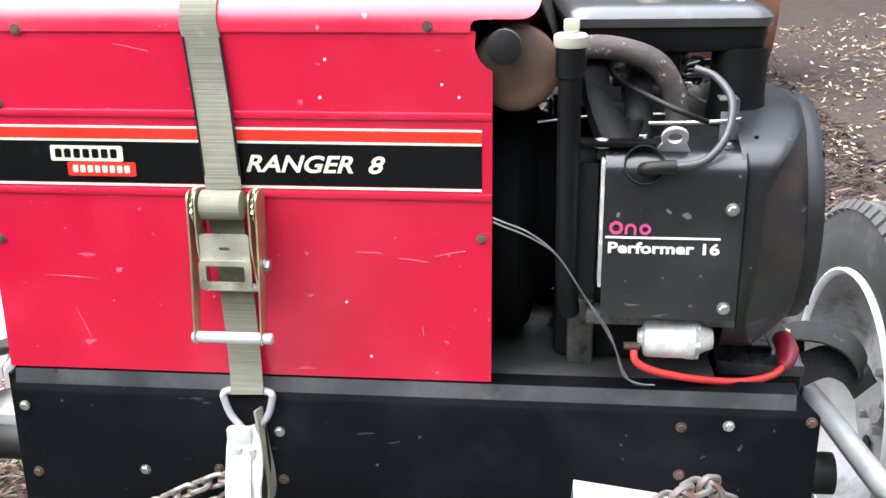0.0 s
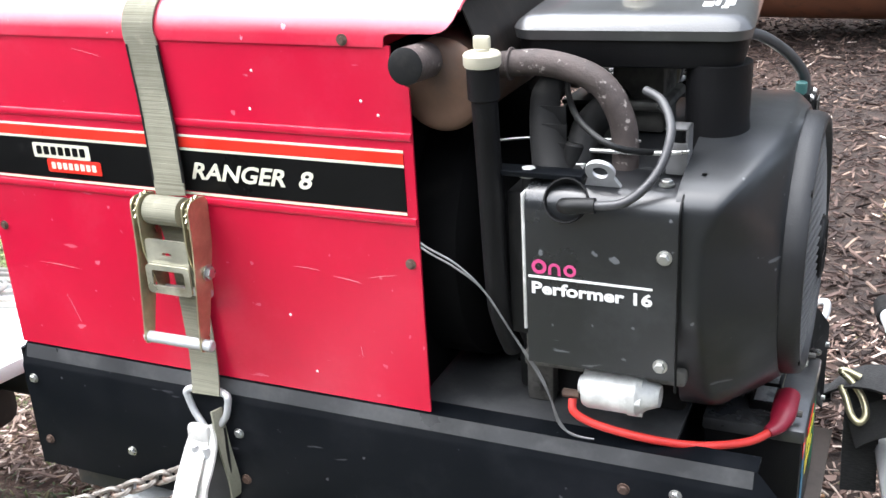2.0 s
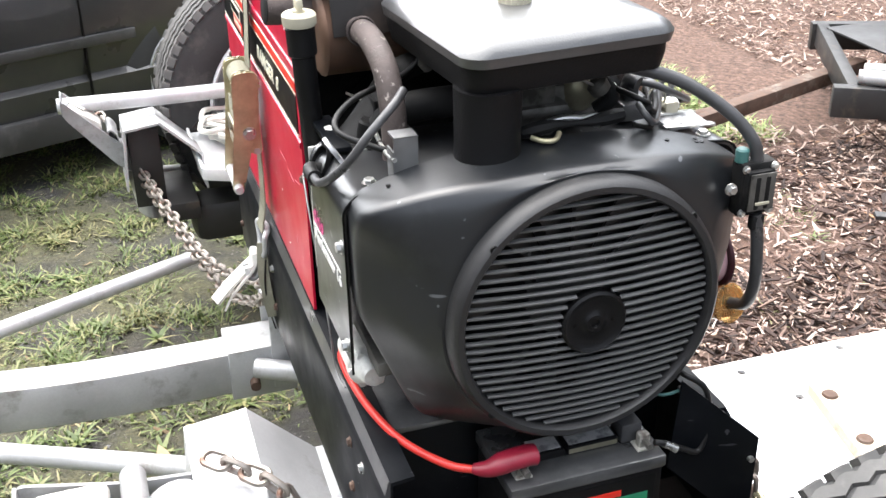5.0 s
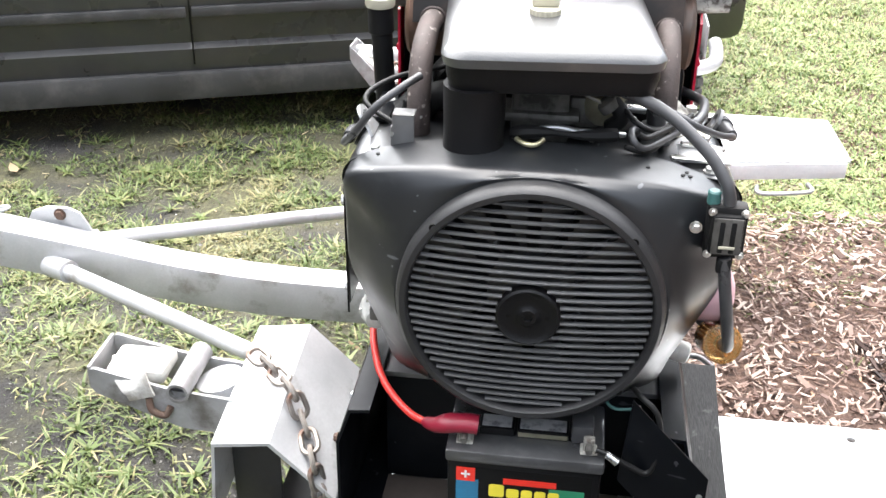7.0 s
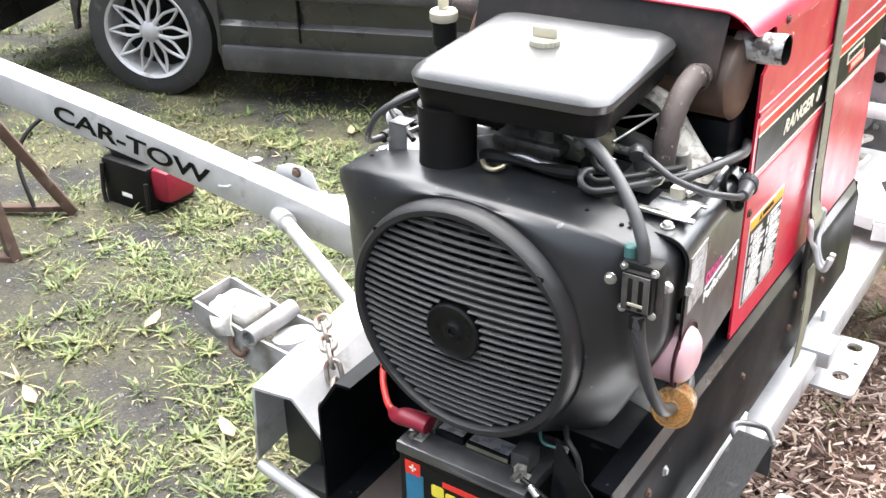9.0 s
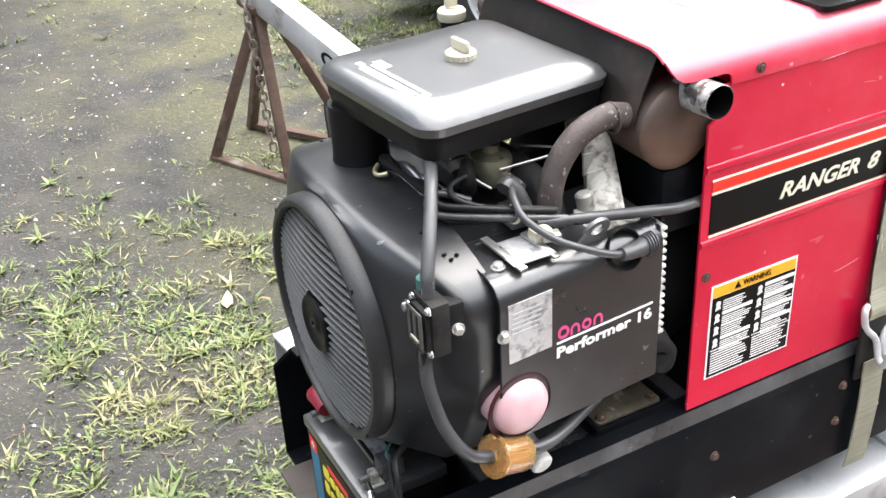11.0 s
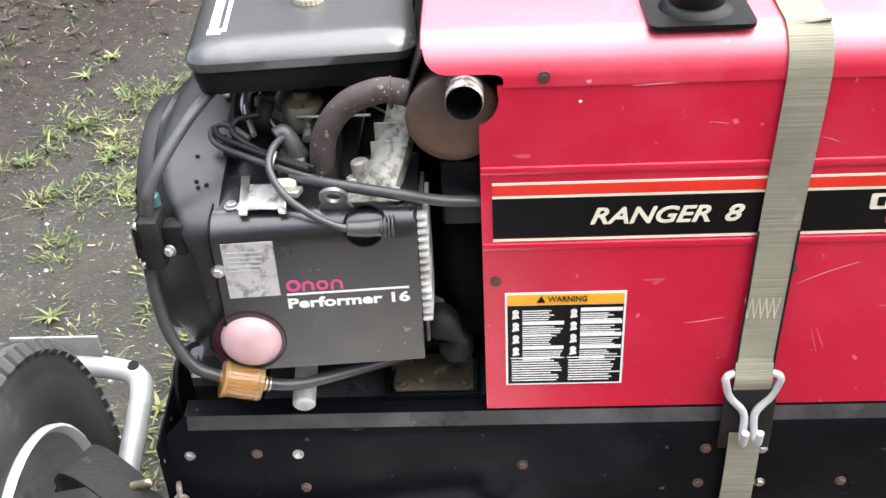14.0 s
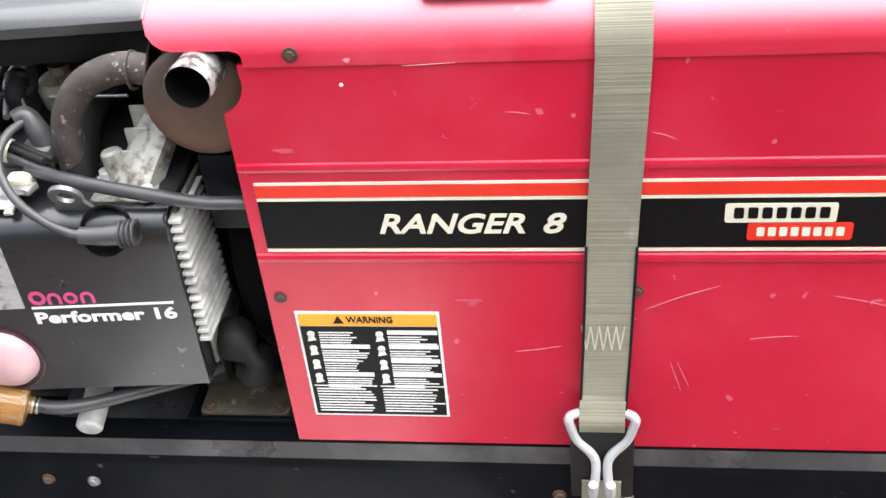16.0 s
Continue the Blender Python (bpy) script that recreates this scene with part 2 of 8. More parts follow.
WEB = webbing("olive_webbing", (0.265, 0.255, 0.195), (0.135, 0.13, 0.09), (0.38, 0.36, 0.27))
BLACK_WEB = webbing("black_webbing", (0.04, 0.04, 0.04), (0.01, 0.01, 0.01), (0.16, 0.16, 0.155))
ROPE = surface("pale_rope", (0.5, 0.49, 0.45), 0.85, 0, 0.15, 40, stain=(0.3, 0.28, 0.24), stain_at=(0.55, 0.75), relief=0.5)
SLING = surface("dirty_sling", (0.5, 0.49, 0.46), 0.85, 0, 0.3, 30, stain=(0.22, 0.2, 0.17), stain_at=(0.5, 0.66), relief=0.6)
WOOD = surface("weathered_ply", (0.6, 0.52, 0.4), 0.75, 0, 0.2, 8, stain=(0.25, 0.2, 0.16), stain_at=(0.56, 0.72))
CAR = surface("black_car_paint", (0.028, 0.0285, 0.03), 0.32, 0, 0.2, 4, stain=(0.045, 0.043, 0.041), stain_at=(0.5, 0.85), coat=0.5, relief=0)
CAR_TRIM = surface("dusty_grey_trim", (0.04, 0.04, 0.04), 0.55, 0, 0.3, 6, stain=(0.1, 0.095, 0.09), stain_at=(0.5, 0.8))
WINDOW = surface("tinted_glass", (0.01, 0.011, 0.012), 0.08, 0, 0.2, 4, relief=0, coat=0.5)
CHASSIS = surface("chassis_black", (0.03, 0.03, 0.03), 0.5, 0.2, 0.3, 8, stain=(0.1, 0.08, 0.06), stain_at=(0.6, 0.8))
BROWN_TANK = surface("brown_tank", (0.2, 0.085, 0.045), 0.6, 0, 0.25, 4, stain=(0.1, 0.05, 0.03), stain_at=(0.55, 0.75))
TEAL = surface("teal_cap", (0.05, 0.14, 0.13), 0.4, 0, 0.2, 20)


# ---- mesh helpers ----
def ground_z(x, y):
    return 0.035 + 0.06 * max(-2.0, min(2.0, x)) + 0.02 * noise.noise(Vector((x * 1.3, y * 1.3, 0))) + 0.01 * noise.noise(Vector((x * 5, y * 5, 3))) - 0.012


def finish(bm, smooth_angle=38):
    bmesh.ops.recalc_face_normals(bm, faces=bm.faces)
    for f in bm.faces:
        f.smooth = True
    lim = radians(smooth_angle)
    for e in bm.edges:
        if len(e.link_faces) == 2 and e.calc_face_angle(0) > lim:
            e.smooth = False


OFFSET = {}


def thing(name, label, category, at=(0, 0, 0), group="", world_space=True):
    ob = new(name)
    ob.location = at
    ob.empty_display_size = 0.05
    OFFSET[ob.name] = Vector(at) if world_space else Vector()
    return tagged(ob, label, category, group)


def part(name, bm, material, parent=None, label="", keep_normals=False):
    """Links a bmesh as one mesh object under a thing or a part."""
    if not keep_normals:
        finish(bm)
    off = OFFSET.get(parent.name, Vector()) if parent else Vector()
    if off.length:
        bmesh.ops.translate(bm, vec=-off, verts=bm.verts)
    me = bpy.data.meshes.new(name)
    bm.to_mesh(me)
    bm.free()
    me.materials.append(material)
    ob = new(name, me)
    if parent:
        ob.parent = parent
        OFFSET[ob.name] = off
    if label:
        ob["label"] = label
    return ob


def box(bm, lo, hi, bevel=0.0, m=None, seg=2):
    r = bmesh.ops.create_cube(bm, size=1.0)
    vs = r["verts"]
    c, d = (Vector(lo) + Vector(hi)) / 2, Vector(hi) - Vector(lo)
    for v in vs:
        v.co = Vector((v.co.x * d.x, v.co.y * d.y, v.co.z * d.z)) + c
    if bevel:
        es = list({e for v in vs for e in v.link_edges})
        out = bmesh.ops.bevel(bm, geom=es, offset=bevel, segments=seg, affect="EDGES", clamp_overlap=True, profile=0.5)
        vs = list({v for f in out["faces"] for v in f.verts} | {v for v in vs if v.is_valid})
    if m is not None:
        bmesh.ops.transform(bm, matrix=m, verts=vs)
    return bm


def boxes(*rows, bevel=0.002):
    bm = bmesh.new()
    for lo, hi in rows:
        box(bm, lo, hi, bevel)
    return bm


def axis_frame(a, b):
    a, b = Vector(a), Vector(b)
    return Matrix.Translation(a) @ (b - a).to_track_quat("Z", "Y").to_matrix().to_4x4(), (b - a).length


def lathe(bm, profile, m=None, seg=32, closed=False):
    """Turns (radius, height) rows about z, then poses by m."""
    rings = []
    for r, z in profile:
        if r < 1e-6:
            rings.append([bm.verts.new((0, 0, z))])
        else:
            rings.append([bm.verts.new((r * math.cos(2 * math.pi * i / seg), r * math.sin(2 * math.pi * i / seg), z)) for i in range(seg)])
    pairs = list(zip(rings, rings[1:])) + ([(rings[-1], rings[0])] if closed else [])
    for a, b in pairs:
        if len(a) == 1 and len(b) == 1:
            continue
        for i in range(seg):
            j = (i + 1) % seg
            if len(a) == 1:
                bm.faces.new((a[0], b[i], b[j]))
            elif len(b) == 1:
                bm.faces.new((a[i], a[j], b[0]))
            else:
                bm.faces.new((a[i], a[j], b[j], b[i]))
    if m is not None:
        bmesh.ops.transform(bm, matrix=m, verts=[v for r in rings for v in r])
    return bm


def rod(bm, a, b, r, seg=12, r2=None, bevel=0.0):
    m, length = axis_frame(a, b)
    r2 = r if r2 is None else r2
    if bevel:
        prof = [(0, 0), (r - bevel, 0), (r, bevel), (r2, length - bevel), (r2 - bevel, length), (0, length)]
    else:
        prof = [(0, 0), (r, 0), (r2, length), (0, length)]
    return lathe(bm, prof, m, seg)


def smooth_path(pts, n=6):
    pts = [Vector(p) for p in pts]
    out = []
    for i in range(len(pts) - 1):
        p0, p1, p2, p3 = pts[max(i - 1, 0)], pts[i], pts[i + 1], pts[min(i + 2, len(pts) - 1)]
        for k in range(n):
            u = k / n
            out.append(0.5 * (2 * p1 + (p2 - p0) * u + (2 * p0 - 5 * p1 + 4 * p2 - p3) * u * u + (3 * p1 - p0 - 3 * p2 + p3) * u ** 3))
    return out + [pts[-1]]


def sweep(bm, path, radius, seg=10, section=None, cap=True, up=None, closed=False):
    """Runs a round (or given 2D) section along a path. radius: a number, or a function of 0..1."""
    path = [Vector(p) for p in path]
    n, rings, side = len(path), [], None
    for i, p in enumerate(path):
        a, b = (path[i - 1] if i or closed else p), (path[(i + 1) % n] if i < n - 1 or closed else p)
        d = (b - a).normalized()
        if side is None:
            ref = Vector(up) if up else (Vector((0, 0, 1)) if abs(d.z) < 0.9 else Vector((0, 1, 0)))
            side = d.cross(ref).normalized()
        elif up:
            side = d.cross(Vector(up)).normalized()
        else:
            side = (side - d * side.dot(d)).normalized()
        top = side.cross(d)
        r = radius(i / max(1, n - 1)) if callable(radius) else radius
        sec = section or [(math.cos(2 * math.pi * k / seg), math.sin(2 * math.pi * k / seg)) for k in range(seg)]
        rings.append([bm.verts.new(p + side * u * r + top * v * r) for u, v in sec])
    k = len(rings[0])
    for a, b in list(zip(rings, rings[1:])) + ([(rings[-1], rings[0])] if closed else []):
        for i in range(k):
            bm.faces.new((a[i], a[(i + 1) % k], b[(i + 1) % k], b[i]))
    if cap and not closed:
        bm.faces.new(rings[0])
        bm.faces.new(rings[-1])
    return bm


def tube(pts, r, n=6, seg=10):
    return sweep(bmesh.new(), smooth_path(pts, n), r, seg)


def bar(a, b, w, h, bevel=0.004):
    """A straight rectangular bar from a to b, w wide and h high."""
    bm = bmesh.new()
    m, length = axis_frame(a, b)
    q = (Vector(b) - Vector(a)).normalized()
    side = q.cross(Vector((0, 0, 1))).normalized() if abs(q.z) < 0.95 else Vector((1, 0, 0))
    top = side.cross(q)
    rot = Matrix((side, top, q)).transposed().to_4x4()
    box(bm, (-w / 2, -h / 2, 0), (w / 2, h / 2, length), bevel, Matrix.Translation(Vector(a)) @ rot)
    return bm


def prism(bm, outline, axis, lo, hi, holes=()):
    """Extrudes a 2D outline (with holes) between two values of an axis. For y the outline is (x, z), for x (y, z), for z (x, y)."""
    def place(u, v, w):
        return {"x": (w, u, v), "y": (u, w, v), "z": (u, v, w)}[axis]
    loops, edges = [], []
    for pts in (outline, *holes):
        vs = [bm.verts.new(place(u, v, lo)) for u, v in pts]
        loops.append(vs)
        edges += [bm.edges.new((vs[i], vs[(i + 1) % len(vs)])) for i in range(len(vs))]
    if holes:
        faces = [g for g in bmesh.ops.triangle_fill(bm, use_beauty=True, use_dissolve=False, edges=edges)["geom"] if isinstance(g, bmesh.types.BMFace)]
    else:
        faces = [bm.faces.new(loops[0])]
    ext = bmesh.ops.extrude_face_region(bm, geom=faces)
    vs = [g for g in ext["geom"] if isinstance(g, bmesh.types.BMVert)]
    i = "xyz".index(axis)
    for v in vs:
        v.co[i] = hi
    return bm


def disc(cx, cy, r, n=20, a0=0.0, a1=2 * math.pi):
    full = abs(a1 - a0 - 2 * math.pi) < 1e-6
    k = n if full else n - 1
    return [(cx + r * math.cos(a0 + (a1 - a0) * i / k), cy + r * math.sin(a0 + (a1 - a0) * i / k)) for i in range(n)]


def rounded(x0, y0, x1, y1, r, n=5):
    out = []
    for cx, cy, a in ((x1 - r, y1 - r, 0), (x0 + r, y1 - r, 90), (x0 + r, y0 + r, 180), (x1 - r, y0 + r, 270)):
        out += [(cx + r * math.cos(radians(a + 90 * i / (n - 1))), cy + r * math.sin(radians(a + 90 * i / (n - 1)))) for i in range(n)]
    return out


def loft(bm, loops, cap_first=True, cap_last=True):
    rings = [[bm.verts.new(p) for p in loop] for loop in loops]
    n = len(rings[0])
    for a, b in zip(rings, rings[1:]):
        for i in range(n):
            bm.faces.new((a[i], a[(i + 1) % n], b[(i + 1) % n], b[i]))
    if cap_first:
        bm.faces.new(rings[0])
    if cap_last:
        bm.faces.new(rings[-1])
    return bm


def hex_bolt(bm, at, direction, r=0.008, h=0.006, washer=True):
    a = Vector(at)
    d = Vector(direction).normalized()
    if washer:
        rod(bm, a, a + d * 0.002, r * 1.35, 14)
    rod(bm, a + d * 0.0015, a + d * (0.002 + h), r, 6, bevel=0.001)
    return bm


def letters(body, size, m, depth=0.0012, shear=0.0, bold=0.0, align="LEFT"):
    """A bmesh of raised lettering in the built-in font, posed by m (text lies in the local xy plane)."""
    cu = bpy.data.curves.new("text", "FONT")
    cu.body, cu.size, cu.shear, cu.extrude, cu.offset, cu.align_x = body, size, shear, depth / 2, bold, align
    cu.resolution_u = 4
    ob = new("text", cu)
    me = bpy.data.meshes.new_from_object(ob.evaluated_get(bpy.context.evaluated_depsgraph_get()))
    bpy.data.objects.remove(ob)
    bpy.data.curves.remove(cu)
    bm = bmesh.new()
    bm.from_mesh(me)
    bpy.data.meshes.remove(me)
    bmesh.ops.transform(bm, matrix=m, verts=bm.verts)
    return bm


def face_a(x, y, z):
    """Text plane on a side that faces -y: reads along +x."""
    return Matrix.Translation((x, y, z)) @ Matrix.Rotation(radians(90), 4, "X")


def face_b(x, y, z):
    """Text plane on a side that faces +y: reads along -x."""
    return Matrix.Translation((x, y, z)) @ Matrix.Rotation(radians(180), 4, "Z") @ Matrix.Rotation(radians(90), 4, "X")


def face_front(x, y, z):
    """Text plane on a side that faces +x: reads along +y."""
    return Matrix.Translation((x, y, z)) @ Matrix.Rotation(radians(90), 4, "Z") @ Matrix.Rotation(radians(90), 4, "X")


def fitted(body, x0, z0, width, height, side, y, shear=0.0, bold=0.0, depth=0.0008):
    """Lettering scaled to a width and height. side: 'a' faces -y, 'b' faces +y, 'f' faces +x (x0 is then the y of its start, y the x of its face)."""
    bm = letters(body, 1.0, Matrix.Identity(4), 0.01, shear, bold)
    xs, ys = [v.co.x for v in bm.verts], [v.co.y for v in bm.verts]
    sx, sy = width / (max(xs) - min(xs)), height / (max(ys) - min(ys))
    bmesh.ops.transform(bm, matrix=Matrix.Diagonal((sx, sy, depth / 0.01, 1)) @ Matrix.Translation((-min(xs), -min(ys), 0)), verts=bm.verts)
    m = {"a": face_a(x0, y, z0), "b": face_b(x0, y, z0), "f": face_front(y, x0, z0)}[side]
    bmesh.ops.transform(bm, matrix=m, verts=bm.verts)
    return bm


# ---- the engine-driven welder: cabinet and base ----
PW, BW = 0.238, 0.252          # half widths of cabinet and base
X0, X1 = -0.735, 0.47          # base ends; the cabinet's engine end is x = 0
MX, MZ, MR = 0.030, 1.155, 0.058  # muffler axis and radius

welder = thing("engine_driven_welder", "red sheet-metal engine-driven welder generator on a black steel base", "welder", (-0.13, 0, 0.47))


def side_panel(s):
    arc = disc(0.012, 1.19, 0.036, 12, radians(250.6), radians(166))
    outline = [(X0, 0.70), (0.0, 0.70)] + arc + [(arc[-1][0], 1.208), (X0, 1.208)]
    bm = bmesh.new()
    prism(bm, outline, "y", s * (PW - 0.004), s * PW)
    p = part("side_panel", bm, RED, welder, "red painted steel side panel with scratches")
    zo = 0.006
    for z in (1.0935, 0.9805):
        bm = bmesh.new()
        sec = [(-0.006, 0), (-0.0045, 0.0028), (0, 0.0042), (0.0045, 0.0028), (0.006, 0)]
        loft(bm, [[(x, s * (PW - 0.0005 + b), z + a) for a, b in sec] for x in (X0, -0.001)])
        part("rib", bm, RED, p)
    for name, za, zb, m in (("black_band", 0.988, 1.047, BLACK_INK), ("cream_line", 0.983, 0.9865, CREAM_INK), ("cream_line", 1.0475, 1.051, CREAM_INK),
                            ("red_stripe", 1.052, 1.066, RED_INK), ("cream_line", 1.0668, 1.070, CREAM_INK)):
        part(name, boxes(((X0 + 0.001, s * PW if s > 0 else -PW - 0.0012, za + zo), (-0.014, PW + 0.0012 if s > 0 else -PW, zb + zo)), bevel=0), m, p)
    side = "a" if s < 0 else "b"
    y = s * (PW + 0.002)
    start, wide_by, gap = (-0.344, 0.152, 0.173) if s < 0 else (-0.137, 0.150, 0.168)
    part("lettering", fitted("RANGER", start, 1.0065 + zo, wide_by, 0.025, side, y, 0.3, 0.022), CREAM_INK, p, "cream slanted capital lettering")
    part("lettering", fitted("8", start - s * gap, 1.0065 + zo, 0.0235, 0.025, side, y, 0.3, 0.022), CREAM_INK, p)
    # the maker's badge, as plain blocks
    c = -0.574 if s < 0 else -0.535
    def plate(name, xa, xb, za, zb, m, k, r=0.003):
        bm = bmesh.new()
        ya = s * (PW + 0.001)
        prism(bm, rounded(min(xa, xb), za, max(xa, xb), zb, r), "y", ya, ya + s * k)
        return part(name, bm, m, p)
    plate("badge_plate", c - 0.053, c + 0.053, 1.0185 + zo, 1.041 + zo, CREAM_INK, 0.001)
    for k in range(7):
        plate("badge_bar", c - 0.046 + 0.0135 * k, c - 0.0365 + 0.0135 * k, 1.0235 + zo, 1.0365 + zo, BLACK_INK, 0.0016, 0.002)
    d = 0.02 if s < 0 else -0.02
    plate("badge_plate", c + d - 0.05, c + d + 0.05, 0.997 + zo, 1.0175 + zo, RED_INK, 0.0012)
    for k in range(8):
        plate("badge_bar", c + d - 0.042 + 0.0108 * k, c + d - 0.0345 + 0.0108 * k, 1.0022 + zo, 1.0127 + zo, CREAM_INK, 0.0018, 0.0015)
    screws = [(-0.086, 1.2145), (-0.014, 0.921), (-0.654, 1.209), (-0.695, 1.105), (-0.72, 0.905)] if s < 0 else [(-0.077, 1.219), (-0.016, 0.926), (-0.40, 0.936), (-0.654, 1.209)]
    for x, z in screws:
        bm = bmesh.new()
        k = PW + (0.002 if z > 1.2 else 0)
        rod(bm, (x, s * k, z), (x, s * (k + 0.0015), z), 0.0075, 14)
        rod(bm, (x, s * (k + 0.001), z), (x, s * (k + 0.004), z), 0.0045, 6)
        part("screw", bm, RUST, p)
    return p


panel_a, panel_b = side_panel(-1), side_panel(1)

# roof with rounded shoulders, its flange lapping the side panels, and the lip over the muffler
def roof_arc(z0, inset=0.0, n=12):
    """Cross-section of the roof sheet from the height z0 on one side to the same height on the other."""
    r, y, top = 0.05, PW + 0.0025 - inset, 1.262 - inset
    a0 = math.asin(max(0.0, (z0 - top + r) / r))
    angles = [a0 + (math.pi / 2 - a0) * k / n for k in range(n + 1)]
    half = [(y - r + r * math.cos(a), top - r + r * math.sin(a)) for a in angles]
    if z0 < top - r:
        half[0] = (y, z0)
    return half + [(-u, v) for u, v in reversed(half)]


bm = bmesh.new()
loft(bm, [[(x, u, v) for u, v in roof_arc(1.2065) + roof_arc(1.2065, 0.003)[::-1]] for x in (X0, -0.03)])
# the lip over the muffler, its lower corners rounded off
lip = ((-0.03, 1.2065), (-0.0295, 1.218), (-0.026, 1.2215), (-0.018, 1.2235), (0.036, 1.224), (0.046, 1.226), (0.054, 1.231), (0.060, 1.2385), (0.0635, 1.249))
loft(bm, [[(x, u, v) for u, v in roof_arc(z0) + roof_arc(z0, 0.003)[::-1]] for x, z0 in lip], cap_first=False)
roof = part("roof", bm, ROOF_RED, welder, "red roof sheet with rounded edges, fading and sky glare painted on top")
bm = bmesh.new()
sweep(bm, [(0.0635, u, v) for u, v in roof_arc(1.249, 0.0015)], 0.0028, 6)
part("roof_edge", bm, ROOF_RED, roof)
# end wall and bulkhead
part("end_panel", boxes(((X0 - 0.003, -PW + 0.005, 0.70), (X0, PW - 0.005, 1.21)), bevel=0), RED, welder)
part("bulkhead", boxes(((-0.035, -PW + 0.005, 0.70), (-0.03, PW - 0.005, 1.205)), bevel=0), GAP_BLACK, welder, "black sheet-metal bulkhead")
bm = bmesh.new()
lathe(bm, [(0, -0.03), (0.205, -0.03), (0.205, 0.035), (0.19, 0.05), (0.15, 0.06), (0.12, 0.12), (0, 0.12)], Matrix.Translation((0, 0, 0.905)) @ Matrix.Rotation(radians(90), 4, "Y"), 40)
part("adapter_housing", bm, GAP_BLACK, welder, "black round generator adapter housing")
part("cover_plate", boxes(((-0.028, 0.06, 1.0), (0.05, 0.215, 1.095)), bevel=0.006), BLACK_PAINT, welder)
# muffler across the engine end, with a tailpipe at both sides
muff = part("muffler", lathe(bmesh.new(), [(0, -0.218), (0.042, -0.218), (0.053, -0.2155), (MR, -0.212), (MR + 0.0015, -0.209), (MR, -0.206), (MR, 0.206), (MR + 0.0015, 0.209), (MR, 0.212), (0.053, 0.2155), (0.042, 0.218), (0, 0.218)],
            Matrix.Translation((MX, 0.003, MZ)) @ Matrix.Rotation(radians(-90), 4, "X"), 40), MUFFLER, welder, "rust-brown steel cylindrical muffler")
for s in (-1, 1):
    bm = bmesh.new()
    a = (MX - 0.015, s * 0.2, MZ + (0.043 if s > 0 else 0.031))
    b = (MX - 0.014, s * (0.27 if s > 0 else 0.276), MZ + (0.049 if s > 0 else 0.038))
    m, length = axis_frame(a, b)
    lathe(bm, [(0.0222, 0), (0.0224, length), (0.0216, length + 0.001)], m, 28)
    if s > 0:
        inv = m.inverted()
        for v in bm.verts:
            q = inv @ v.co
            if q.z > length * 0.8:
                q.z += q.y * 0.12
                v.co = m @ q
    tail = part("tailpipe", bm, PIPE_END if s > 0 else EXHAUST, muff, "scuffed steel tailpipe stub")
    bm = bmesh.new()
    lathe(bm, [(0, 0.034), (0.0198, 0.034), (0.0214, length + 0.0006), (0.0209, length + 0.0002)] if s > 0 else [(0, length - 0.004), (0.0215, length - 0.004), (0.0225, length + 0.001), (0.018, length + 0.003), (0, length + 0.003)], m, 28)
    part("soot", bm, BLACK_INK if s > 0 else DARK_CAST, tail, "sooty pipe mouth")
bm = bmesh.new()
prism(bm, [(0.057, 1.256), (0.066, 1.235), (0.079, 1.205), (0.091, 1.165), (0.089, 1.165), (0.077, 1.204), (0.064, 1.234), (0.055, 1.256)], "y", -0.2, 0.2)
part("heat_shield", bm, SHIELD_BROWN, welder, "dark heat-browned shield sheet")
# base
def base_side(s):
    bm = bmesh.new()
    sec = [(BW, 0.475), (BW, 0.662), (BW - 0.003, 0.668), (PW + 0.0015, 0.697), (PW - 0.03, 0.70), (PW - 0.03, 0.695), (PW - 0.002, 0.692), (BW - 0.004, 0.66), (BW - 0.004, 0.48), (0.2, 0.479), (0.2, 0.475)]
    loft(bm, [[(x + (0.0 if z > 0.68 else k), s * y, z) for y, z in sec] for x, k in ((X0 + 0.005, -0.004), (X1 - 0.03, 0.03))])
    p = part("base_side", bm, BLACK_PAINT, welder, "black painted steel base channel")
    # thin strip that carries the ledge's sky sheen as a paler black
    bm = bmesh.new()
    ledge = [(BW - 0.0034, 0.6684), (PW + 0.0022, 0.6974), (PW + 0.0014, 0.6965), (BW - 0.0042, 0.6672)]
    loft(bm, [[(x, s * y, z) for y, z in ledge] for x in (X0 + 0.008, X1 - 0.034)])
    part("base_ledge", bm, DUST_SHEEN_BLACK, p, "sloping ledge of the base, dust and sky sheen painted pale")
    bolts = [(-0.318, 0.612), (-0.316, 0.53), (0.276, 0.645), (0.343, 0.65), (0.277, 0.567), (0.458, 0.66), (-0.534, 0.537), (-0.416, 0.543), (-0.708, 0.525), (-0.715, 0.64)] if s < 0 else \
            [(0.279, 0.63), (0.34, 0.632), (0.275, 0.56), (-0.396, 0.625), (-0.315, 0.627), (-0.519, 0.556), (-0.40, 0.556), (-0.31, 0.556), (-0.05, 0.60), (0.44, 0.63)]
    for i, (x, z) in enumerate(bolts):
        part("bolt", hex_bolt(bmesh.new(), (x, s * (BW - 0.0005), z), (0, s, 0), 0.0062, 0.004), RUST if i % 3 else STEEL, p)
    return p


